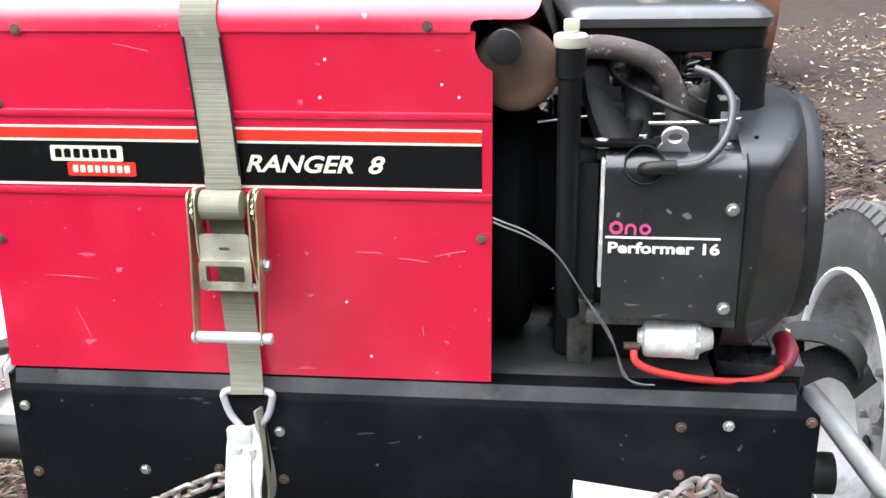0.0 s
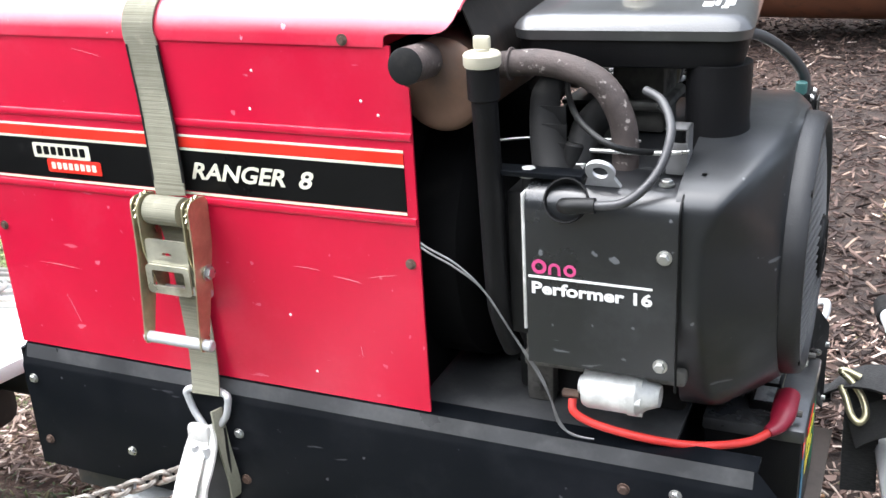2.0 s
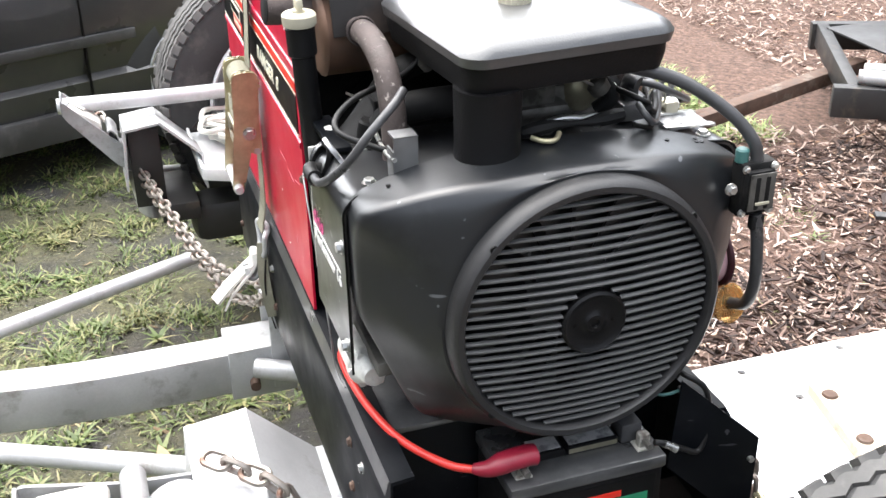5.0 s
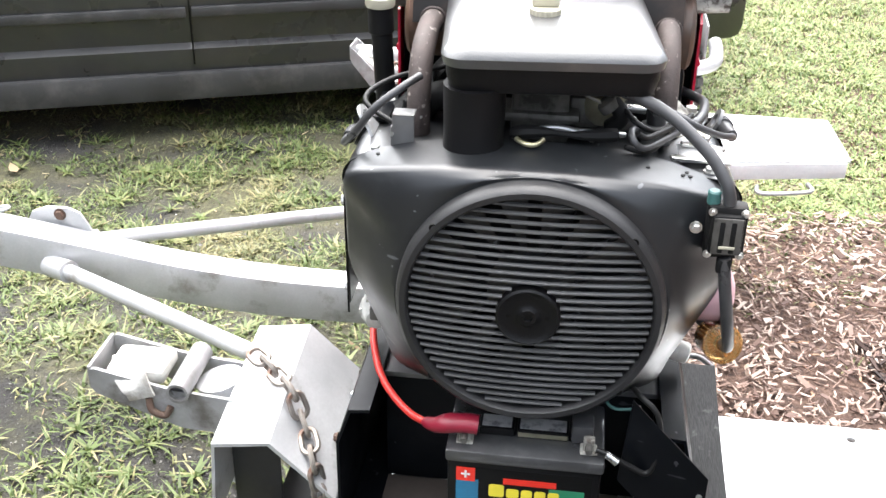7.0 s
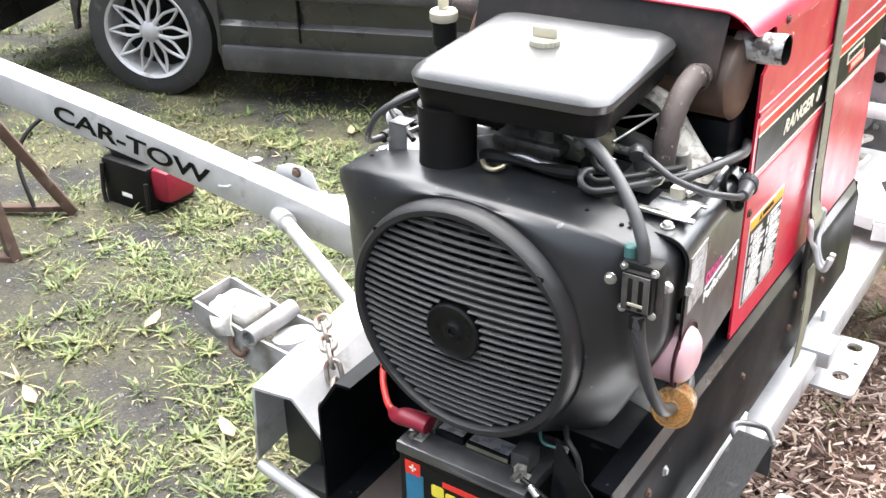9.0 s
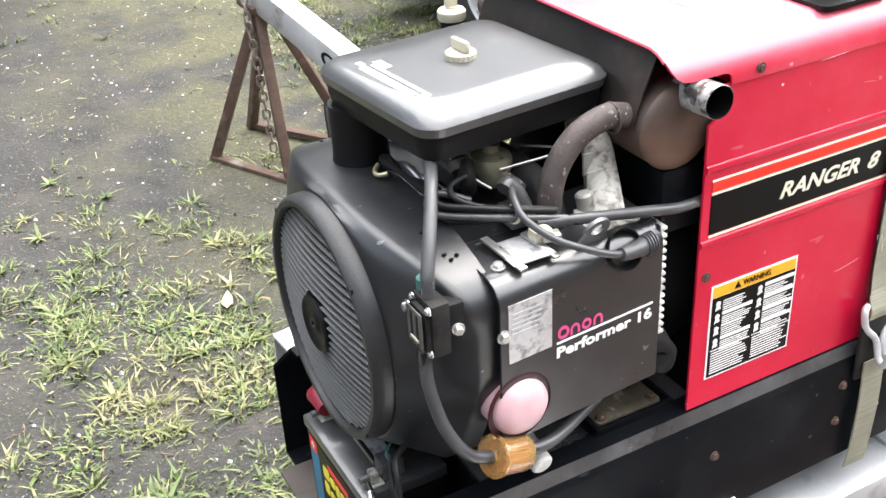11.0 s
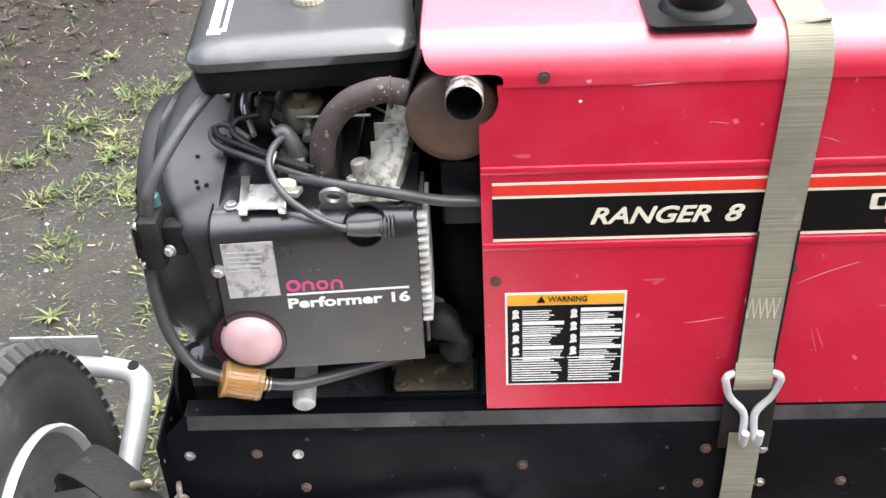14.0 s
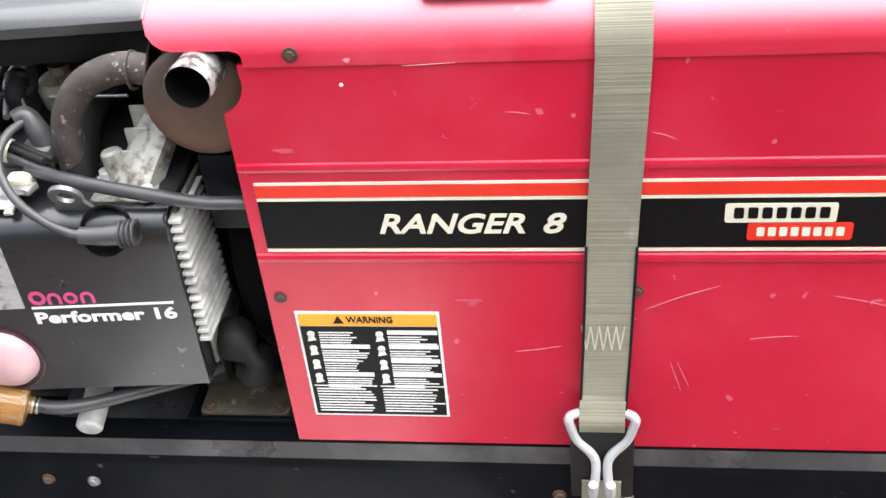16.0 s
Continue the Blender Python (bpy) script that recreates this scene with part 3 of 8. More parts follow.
base_a, base_b = base_side(-1), base_side(1)
part("base_floor", boxes(((X0, -0.21, 0.683), (0.33, 0.21, 0.692)), bevel=0.001), DUST_SHEEN_BLACK, welder, "black base floor plate, dust and sheen painted pale")
part("base_end", boxes(((X0 - 0.003, -0.245, 0.475), (X0 + 0.002, 0.245, 0.69)), bevel=0), BLACK_PAINT, welder)
part("tray_floor", boxes(((0.323, -0.204, 0.478), (0.50, 0.249, 0.484)), bevel=0.001), DUSTY_BROWN, welder, "brown dust-covered battery tray floor")
part("tray_tube", rod(bmesh.new(), (0.40, 0.13, 0.506), (0.432, 0.165, 0.506), 0.021, 16), DARK_STEEL, welder, "short grey tube end")
part("battery_tray", boxes(((0.318, -0.205, 0.484), (0.322, 0.205, 0.683)), bevel=0.001), BLACK_PAINT, welder)
bm = bmesh.new()
loft(bm, [[(x + (0.03 if y > 0.21 else 0.0), y, z) for y, z in ((0.16, 0.765), (0.270, 0.666), (0.271, 0.508), (0.200, 0.578), (0.15, 0.625))] for x in (0.447, 0.450)])
shield = part("end_shield", bm, BLACK_PAINT, welder, "bent black shield plate")
for y, z in ((0.262, 0.632), (0.262, 0.533)):
    part("rivet", rod(bmesh.new(), (0.474, y, z), (0.483, y, z), 0.0045, 8), STEEL, shield, "bright rivet")
for a, b in (((0.02, 0.115, 0.692), (0.14, 0.215, 0.696)),):
    bm = bmesh.new()
    prism(bm, rounded(0.02, 0.125, 0.135, 0.205, 0.008), "z", 0.692, 0.708)
    g = part("drain_cover", bm, OILY_CAST, welder, "oily brown cast cover with bolts")
    part("cover_frame", boxes(((0.008, 0.113, 0.692), (0.147, 0.119, 0.712)), ((0.008, 0.211, 0.692), (0.147, 0.217, 0.712)), ((0.008, 0.119, 0.692), (0.014, 0.211, 0.712)), ((0.141, 0.119, 0.692), (0.147, 0.211, 0.712)), bevel=0.001), BLACK_PAINT, g)
    for x, y in ((0.032, 0.137), (0.123, 0.137), (0.032, 0.193), (0.123, 0.193)):
        part("bolt", hex_bolt(bmesh.new(), (x, y, 0.708), (0, 0, 1), 0.006, 0.005), RUST, g)
# fuel filler on the roof
bm = bmesh.new()
prism(bm, rounded(-0.322, 0.115, -0.198, 0.222, 0.012), "z", 1.2625, 1.268)
lathe(bm, [(0, 1.266), (0.046, 1.266), (0.04, 1.274), (0.033, 1.276), (0.033, 1.305), (0.03, 1.31), (0, 1.31)], Matrix.Translation((-0.26, 0.165, 0)), 28)
part("fuel_filler", bm, BLACK_PLASTIC, welder, "black rubber fuel filler boot on the roof")
part("roof_label", boxes(((-0.127, 0.02, 1.2624), (-0.072, 0.096, 1.2632)), bevel=0), STICKER, roof, "pale blue and white sticker")
# warning label
def warning_label():
    xa, xb, za, zb = -0.189, -0.028, 0.745, 0.906
    y = PW
    bm = boxes(((xa, y, za), (xb, y + 0.0012, zb)), bevel=0)
    lab = part("warning_label", bm, WHITE_INK, panel_b, "black, white and orange printed warning label")
    part("header", boxes(((xa + 0.003, y + 0.001, 0.886), (xb - 0.003, y + 0.0018, zb - 0.003)), bevel=0), ORANGE_INK, lab)
    part("field", boxes(((xa + 0.003, y + 0.001, za + 0.003), (xb - 0.003, y + 0.0018, 0.885)), bevel=0), BLACK_INK, lab)
    part("lettering", fitted("WARNING", -0.085, 0.891, 0.052, 0.009, "b", y + 0.0022, 0, 0.012), BLACK_INK, lab)
    bm = bmesh.new()
    prism(bm, [(-0.070, 0.890), (-0.082, 0.890), (-0.076, 0.901)], "y", y + 0.0015, y + 0.0024)
    part("triangle", bm, BLACK_INK, lab)
    rnd = random.Random(4)
    white, grey = bmesh.new(), bmesh.new()
    for col in (0, 1):
        x_hi = xb - 0.006 - col * 0.078
        for row in range(4):
            zt = 0.880 - row * 0.0215
            bm = bmesh.new()
            prism(bm, disc(x_hi - 0.008, zt - 0.006, 0.0045, 10), "y", y + 0.0016, y + 0.0023)
            prism(bm, [(x_hi - 0.003, zt - 0.017), (x_hi - 0.013, zt - 0.015), (x_hi - 0.011, zt - 0.009), (x_hi - 0.005, zt - 0.008)], "y", y + 0.0016, y + 0.0023)
            part("pictogram", bm, WHITE_INK, lab)
            if row in (1, 3) or col:
                box(white, (x_hi - 0.073, y + 0.0015, zt - 0.006), (x_hi - 0.017, y + 0.0022, zt))
            for k in range(5):
                z = zt - 0.003 - k * 0.0037 if not (row in (1, 3) or col) else zt - 0.009 - k * 0.0034
                box(grey, (x_hi - 0.017 - 0.056 * rnd.uniform(0.6, 1), y + 0.0015, z - 0.0016), (x_hi - 0.017, y + 0.0021, z))
        for k in range(9):
            z = 0.790 - k * 0.0044
            box(grey, (x_hi - 0.073 * rnd.uniform(0.75, 1), y + 0.0015, z - 0.0019), (x_hi - 0.002, y + 0.0021, z))
        box(white, (x_hi - 0.074, y + 0.0015, 0.7935), (x_hi, y + 0.0022, 0.795))
    part("text_block", white, WHITE_INK, lab)
    part("fine_print", grey, WHITE_INK, lab)


warning_label()
# small print under the band, chips of white paint and a few long scuffs
for s, rows in ((-1, ((-0.226, 1.17), (-0.235, 1.118), (-0.045, 1.12), (-0.068, 1.137), (-0.26, 1.03), (-0.176, 0.735), (-0.21, 0.82))), (1, ((-0.12, 1.185), (-0.365, 0.86)))):
    for x, z in rows:
        part("paint_chip", lathe(bmesh.new(), [(0, 0), (0.0022, 0), (0.0016, 0.0008), (0, 0.001)], Matrix.Translation((x, s * PW, z)) @ Matrix.Rotation(radians(-90 * s), 4, "X"), 7), WHITE_INK, panel_a if s < 0 else panel_b)

# scratches through the paint
SCRATCH = surface("scratched_primer", (0.62, 0.3, 0.34), 0.5, 0, 0.15, 30, relief=0)
for s, x0, z0, x1, z1, sag, r in ((1, -0.408, 0.910, -0.484, 0.943, 0.006, 0.0007), (1, -0.270, 0.849, -0.322, 0.858, -0.002, 0.0006), (1, -0.272, 1.153, -0.296, 1.150, 0.002, 0.0005), (1, -0.438, 0.836, -0.452, 0.792, 0.002, 0.0005),
                                 (1, -0.446, 0.836, -0.46, 0.80, -0.002, 0.0005), (1, -0.52, 0.87, -0.57, 0.875, 0.003, 0.0005), (1, -0.6, 0.93, -0.66, 0.915, 0.002, 0.0004), (1, -0.18, 1.205, -0.23, 1.207, 0.0, 0.0006), (1, -0.41, 1.128, -0.432, 1.12, 0.003, 0.0005),
                                 (-1, -0.132, 0.889, -0.09, 0.884, 0.002, 0.0006), (-1, -0.08, 0.893, -0.036, 0.902, 0.002, 0.0005), (-1, -0.195, 0.897, -0.155, 0.896, 0.001, 0.0005), (-1, -0.62, 0.80, -0.60, 0.75, 0.003, 0.0005), (-1, -0.66, 0.85, -0.58, 0.846, 0.003, 0.0004),
                                 (-1, -0.10, 0.786, -0.098, 0.77, 0.0, 0.0006), (-1, -0.42, 1.13, -0.39, 1.12, 0.002, 0.0004), (-1, -0.52, 1.19, -0.47, 1.18, 0.001, 0.0004)):
    y = s * (PW + (0.0006 if z0 < 1.2 else 0.0032))
    part("scratch", tube([(x0, y, z0), ((x0 + x1) / 2, y, (z0 + z1) / 2 + 0.35 * sag), (x1, y, z1)], lambda u, r=r: 0.65 * r * (0.35 + 1.3 * u * (1 - u) * 2), 6, 5), SCRATCH, panel_a if s < 0 else panel_b)

# ---- the engine ----
engine = thing("engine", "black two-cylinder petrol engine with louvred blower shroud", "engine", (0.25, 0, 0.69))
block = part("crankcase", boxes(((0.09, -0.13, 0.695), (0.33, 0.13, 0.98)), ((0.12, -0.2, 0.83), (0.3, 0.2, 0.99)), bevel=0.012), DARK_CAST, engine, "grimy cast crankcase")
# mounting feet and sump ledge
for s in (-1, 1):
    part("mounting_foot", boxes(((0.11, s * 0.13 - 0.02, 0.692), (0.15, s * 0.13 + 0.02, 0.80)), bevel=0.006), CARB, engine)

HZ = 0.905


def ring_points(outline, n=64, cy=0.005, cz=HZ):
    """Meets rays from the hub with a closed outline, so that outlines of different shape can be joined."""
    pts = [Vector((y - cy, z - cz)) for y, z in outline]
    out = []
    for k in range(n):
        a = 2 * math.pi * k / n
        d = Vector((math.cos(a), math.sin(a)))
        best = 0
        for i in range(len(pts)):
            p, q = pts[i], pts[(i + 1) % len(pts)]
            e = q - p
            den = d.x * e.y - d.y * e.x
            if abs(den) > 1e-9:
                t = (p.x * e.y - p.y * e.x) / den
                u = (p.x * d.y - p.y * d.x) / den
                if t > 0 and -1e-6 <= u <= 1 + 1e-6:
                    best = max(best, t)
        out.append((cy + d.x * best, cz + d.y * best))
    return out


def corner_round(pts, r, n=5):
    """Rounds the corners of a polygon."""
    out = []
    k = len(pts)
    for i in range(k):
        p, a, b = Vector(pts[i]), Vector(pts[i - 1]), Vector(pts[(i + 1) % k])
        da, db = (a - p).normalized(), (b - p).normalized()
        s, e = p + da * min(r, (a - p).length * 0.45), p + db * min(r, (b - p).length * 0.45)
        for j in range(n):
            u = j / (n - 1)
            out.append(tuple(s * (1 - u) ** 2 + p * 2 * u * (1 - u) + e * u * u))
    return out


def deck_z(y):
    """Height of the shroud's arched top."""
    return 1.046 + 0.041 * (1 - min(1.0, abs(y + 0.001) / 0.25) ** 2.9)


def bend_x(y, z):
    """How far forward the shroud's outer bend stands: furthest at the top, least at the sides."""
    top = 0.384 + 0.048 * (1 - min(1.0, abs(y + 0.001) / 0.25) ** 2.9)
    side = 0.366 + 0.024 * max(0.0, min(1.0, (0.78 - z) / 0.06))
    u = max(0.0, min(1.0, (z - 0.985) / 0.06))
    u = u * u * (3 - 2 * u)
    return side + (top - side) * u


crown = [(-0.24 + 0.06 * k, deck_z(-0.24 + 0.06 * k)) for k in range(9)]
wide = corner_round([(-0.252, 1.036)] + crown + [(0.268, 1.030), (0.266, 0.90), (0.195, 0.745), (0.10, 0.715), (-0.10, 0.715), (-0.185, 0.745), (-0.25, 0.90)], 0.02)


def shrink(pts, k):
    return [(0.008 + (y - 0.008) * k, HZ + (z - HZ) * k) for y, z in pts]


RAYS = 112
rim_pts = ring_points(wide, RAYS)
hub_pts = ring_points(disc(0.011, HZ, 0.181, RAYS), RAYS)
fronts = [bend_x(y, z) for y, z in rim_pts]
loops = [[(0.332, y, z) for y, z in rim_pts]]
for dx, k in ((-0.014, 1.0), (-0.006, 0.998), (-0.001, 0.990), (0.003, 0.975)):
    loops.append([(fx + dx, y, z) for fx, (y, z) in zip(fronts, shrink(rim_pts, k))])
for u in (0.25, 0.5, 0.75, 0.92, 1.0):
    loops.append([(fx + 0.003 + (0.440 - fx) * u + 0.004 * math.sin(math.pi * u), a[0] + (b[0] - a[0]) * u, a[1] + (b[1] - a[1]) * u) for fx, a, b in zip(fronts, shrink(rim_pts, 0.975), hub_pts)])
inner = [(0.443, y, z) for y, z in ring_points(disc(0.011, HZ, 0.168, RAYS), RAYS)]
loops.append(inner)
loops.append([(0.395, y, z) for _, y, z in inner])
bm = bmesh.new()
loft(bm, loops, cap_first=True, cap_last=True)
finish(bm, 40)
shroud = part("blower_shroud", bm, SHROUD, engine, keep_normals=True, label="satin black sheet-metal blower shroud with worn edges")
part("shroud_deck", boxes(((0.165, -0.17, 1.045), (0.334, 0.17, 1.056)), bevel=0.004), SHROUD, engine)
for x, y in ((0.366, 0.196), (0.352, 0.202), (0.362, 0.206), (0.372, 0.15), (0.356, -0.205)):
    part("screw_hole", lathe(bmesh.new(), [(0, 0), (0.003, 0), (0.003, 0.0012), (0, 0.0012)], Matrix.Translation((x, y, deck_z(y) - 0.0004)), 8), BLACK_INK, shroud)
# fan guard: ring, louvres, hub
RX, FY = 0.468, 0.011
bm = bmesh.new()
lathe(bm, [(0.160, 0.012), (0.1605, 0.024), (0.163, 0.0275), (0.170, 0.0275), (0.1745, 0.0235), (0.177, 0.012), (0.1775, -0.006), (0.160, -0.006)],
      Matrix.Translation((RX - 0.026, FY, HZ)) @ Matrix.Rotation(radians(90), 4, "Y"), 72, closed=True)
guard = part("fan_guard", bm, GUARD, engine, "dark grey plastic round louvred fan guard")
N = 27
for i in range(N):
    z = -0.150 + 0.300 * i / (N - 1)
    w = math.sqrt(max(0.0, 0.159 ** 2 - z * z))
    if w < 0.03:
        continue
    segs = [(-w, w)] if abs(z) > 0.041 else [(-w, -math.sqrt(0.041 ** 2 - z * z) - 0.001), (math.sqrt(0.041 ** 2 - z * z) + 0.001, w)]
    for ya, yb in segs:
        bm = bmesh.new()
        sec = [(-0.004, -0.0014), (0.0, -0.0022), (0.0018, -0.0012), (0.0018, 0.0008), (0.0, 0.0018), (-0.004, 0.0018)]
        n = 7
        loft(bm, [[(RX - 0.008 + 0.014 * (1 - (u * u + z * z) / 0.159 ** 2) + a, FY + u, HZ + z + b) for a, b in sec] for u in [ya + (yb - ya) * k / (n - 1) for k in range(n)]])
        part("slat", bm, GRILLE, guard)
bm = bmesh.new()
lathe(bm, [(0, -0.016), (0.042, -0.016), (0.042, -0.003), (0.039, -0.0005), (0.034, -0.004), (0.02, -0.0055), (0.013, -0.003), (0.011, -0.001), (0.006, -0.001), (0.005, -0.004), (0, -0.004)],
      Matrix.Translation((RX + 0.012, FY, HZ - 0.003)) @ Matrix.Rotation(radians(90), 4, "Y"), 36)
part("hub_disc", bm, BLACK_PLASTIC, guard)
for y in (-0.025, 0.025):
    part("hub_hole", lathe(bmesh.new(), [(0, 0), (0.003, 0), (0, 0.001)], Matrix.Translation((RX + 0.0085, FY + y, HZ - 0.003)) @ Matrix.Rotation(radians(90), 4, "Y"), 8), BLACK_INK, guard)
for a in (42, 138, 222, 318):
    y, z = FY + 0.1695 * math.cos(radians(a)), HZ + 0.1695 * math.sin(radians(a))
    part("screw", lathe(bmesh.new(), [(0, 0), (0.0055, 0), (0.005, 0.002), (0.002, 0.001), (0, 0.001)], Matrix.Translation((RX - 0.0005, y, z)) @ Matrix.Rotation(radians(90), 4, "Y"), 12), BLACK_INK, guard)
# fan blades dimly seen behind the louvres
for k in range(14):
    bm = bmesh.new()
    a = 2 * math.pi * k / 14
    m = Matrix.Translation((0.405, FY, HZ)) @ Matrix.Rotation(a, 4, "X") @ Matrix.Rotation(radians(55), 4, "Z")
    box(bm, (-0.001, -0.016, 0.06), (0.001, 0.016, 0.145), 0, m)
    part("fan_blade", bm, BLACK_PLASTIC, guard)


def cylinder_cover(s):
    """The pressed-steel cover over one cylinder, with the plug hole in its outer top edge."""
    xa, xb = (0.153, 0.338) if s < 0 else (0.082, 0.338)
    hx = 0.204 if s < 0 else 0.145
    yo = 0.257 if s < 0 else 0.262
    bm = bmesh.new()
    arch = [(yo, 0.815), (yo, 1.012)] + [(yo - 0.032 + 0.032 * math.cos(radians(a)), 1.02 + 0.030 * math.sin(radians(a))) for a in range(0, 91, 15)] + [(0.12, 1.056), (0.12, 1.050)] + \
           [(yo - 0.034 + 0.030 * math.cos(radians(a)), 1.018 + 0.028 * math.sin(radians(a))) for a in range(90, -1, -15)] + [(yo - 0.004, 1.01), (yo - 0.004, 0.815)]
    loft(bm, [[(x, s * y, z) for y, z in arch] for x in (xa, xb)])
    if s > 0:
        box(bm, (xa, 0.12, 0.815), (xa + 0.003, 0.256, 1.045))
    c = part("cylinder_cover", bm, COVER, engine, "satin black engine side cover")
    # plug hole: a dark collar with the boot in it
    bm = bmesh.new()
    m = Matrix.Translation((hx, s * (yo - 0.016), 1.028)) @ Matrix.Rotation(radians(-s * 62), 4, "X")
    lathe(bm, [(0, 0.0), (0.021, 0.0), (0.0255, 0.018), (0.0275, 0.018), (0.0275, 0.012)], m, 20)
    part("plug_recess", bm, BLACK_INK, c)
    if s < 0:
        part("plug_boot", tube([(hx, s * (yo - 0.03), 1.02), (hx, s * (yo + 0.004), 1.031), (hx + 0.012, s * (yo + 0.012), 1.035), (hx + 0.04, s * (yo + 0.012), 1.037)], 0.0095, 5, 12), RUBBER, c)
    bolts = [(0.329, 0.976), (0.327, 0.834)] if s < 0 else [(0.341, 0.982)]
    for x, z in bolts:
        part("bolt", hex_bolt(bmesh.new(), (x - 0.006, s * yo, z), (0, s, 0), 0.0068, 0.006), STEEL, c)
    part("bolt", hex_bolt(bmesh.new(), (0.315, s * (yo - 0.04), 1.051), (0, 0, 1), 0.007, 0.005), STEEL, c)
    # edge of the cooling fins behind the cover
    if s > 0:
        for k in range(15):
            z = 0.876 + k * 0.0113
            part("fin", boxes(((0.068, 0.17, z), (0.0815, 0.258 - 0.0003 * k, z + 0.005)), bevel=0.0012), ALLOY, c)
        part("cylinder_head", boxes(((0.074, 0.15, 0.825), (0.0805, 0.24, 1.045)), bevel=0.003), CARB, c)
        part("drain_boss", tube([(0.075, 0.2, 0.845), (0.05, 0.225, 0.835), (0.035, 0.235, 0.82), (0.04, 0.22, 0.80)], lambda u: 0.018 + 0.008 * math.sin(u * 8), 6, 12), DARK_CAST, c)
    else:
        part("gasket_edge", boxes(((0.148, -0.257, 0.86), (0.1525, -0.22, 1.04)), bevel=0.001), ALLOY, c)
        part("cylinder_barrel", boxes(((0.118, -0.225, 0.835), (0.146, -0.14, 1.03)), bevel=0.004), DARK_CAST, c)
    bm = bmesh.new()
    sweep(bm, [(0.3395, s * y, z) for y, z in [(yo - 0.001, 0.80), (yo, 1.012)] + [(yo - 0.032 + 0.0325 * math.cos(radians(a)), 1.02 + 0.0305 * math.sin(radians(a))) for a in range(0, 91, 15)] + [(0.15, 1.058)]], 0.0016, 6)
    part("seam", bm, BLACK_INK, c)
    # printing
    side, y = ("a", -yo - 0.0006) if s < 0 else ("b", yo + 0.0006)
    x0, w = (0.160, 0.150) if s < 0 else (0.254, 0.158)
    z0 = 0.911 if s < 0 else 0.915
    part("lettering", fitted("Performer 16", x0, z0, w, 0.0165, side, y, 0, 0.03), WHITE_INK, c, "white printed lettering")
    xs = sorted((x0, x0 - s * w))
    part("white_rule", boxes(((xs[0] - (0.004 if s < 0 else 0), min(y, y + s * 0.0008), z0 + 0.0215), (xs[1], max(y, y + s * 0.0008), z0 + 0.0245)), bevel=0), WHITE_INK, c)
    n = 4 if s > 0 else 3
    for k in range(n):
        bm = bmesh.new()
        cx = x0 - s * (0.010 + k * (0.0185 if s > 0 else 0.0195))
        ro, ri = (0.0095, 0.0052) if k == 0 else (0.0078, 0.0042)
        cz = z0 + 0.0365 - (0 if k == 0 else 0.0015)
        if k % 2 == 0:
            prism(bm, disc(cx, cz, ro, 18), "y", y, y + s * 0.0008, holes=[disc(cx, cz, ri, 14)])
        else:
            prism(bm, [(cx + ro, cz - ro)] + disc(cx, cz, ro, 10, 0, math.pi) + [(cx - ro, cz - ro), (cx - ri, cz - ro)] + disc(cx, cz, ri, 8, math.pi, 0) + [(cx + ri, cz - ro)], "y", y, y + s * 0.0008)
        part("badge_ring", bm, PINK_INK, c, "faded magenta badge printing")
    return c


cover_a, cover_b = cylinder_cover(-1), cylinder_cover(1)
part("data_plate", boxes(((0.262, 0.262, 0.938), (0.327, 0.2632, 1.022)), bevel=0), FOIL, cover_b, "worn silver foil data plate")
bm = bmesh.new()
for k in range(5):
    box(bm, (0.275 + 0.002 * k, 0.2631, 1.006 - k * 0.007), (0.322, 0.2636, 1.0085 - k * 0.007))
part("plate_print", bm, GALV, cover_b)
# oil filter
bm = bmesh.new()
lathe(bm, [(0, 0), (0.047, 0), (0.049, 0.003), (0.049, 0.005), (0.047, 0.006)], Matrix.Translation((0.312, 0.258, 0.866)) @ Matrix.Rotation(radians(-90), 4, "X"), 32)
part("filter_recess", bm, RECESS_RED, cover_b)
bm = bmesh.new()
lathe(bm, [(0.042, -0.03), (0.042, 0.012), (0.039, 0.022), (0.031, 0.030), (0.018, 0.0345), (0, 0.0355)], Matrix.Translation((0.311, 0.258, 0.865)) @ Matrix.Rotation(radians(-90), 4, "X"), 32)
part("oil_filter", bm, PINK_FILTER, engine, "faded pink domed oil filter")
for ob in [cover_b] + list(cover_b.children_recursive):
    for v in ob.data.vertices:
        v.co.y += 0.07 * (v.co.x + 0.25 - 0.11)
# air cleaner
AX0, AX1, AY0, AY1 = 0.085, 0.378, -0.132, 0.152
def slab(z, d, r=0.03):
    return [(x, y, z) for x, y in rounded(AX0 + d, AY0 + d, AX1 - d, AY1 - d, r, 7)]


bm = bmesh.new()
loft(bm, [slab(1.200, 0.002), slab(1.212, 0.0), slab(1.219, 0.004), slab(1.225, 0.012), slab(1.2285, 0.022), slab(1.2285, 0.06)])
air = thing("air_cleaner", "black plastic air cleaner box with a pale knob on its lid", "air cleaner", (0.23, 0.01, 1.06))
part("lid", bm, LID_PLASTIC, air, "dark grey plastic lid")
bm = bmesh.new()
loft(bm, [slab(1.163, 0.018, 0.02), slab(1.166, 0.011, 0.025), slab(1.185, 0.006), slab(1.2015, 0.006)])
part("body", bm, BLACK_PLASTIC, air)
bm = bmesh.new()
loft(bm, [[(0.338 + a * math.cos(t), -0.088 + b * math.sin(t), z) for t in [2 * math.pi * k / 28 for k in range(28)]] for z, a, b in ((1.052, 0.046, 0.045), (1.062, 0.043, 0.042), (1.10, 0.039, 0.040), (1.168, 0.040, 0.041))])
part("neck", bm, BLACK_PLASTIC, air)
bm = bmesh.new()
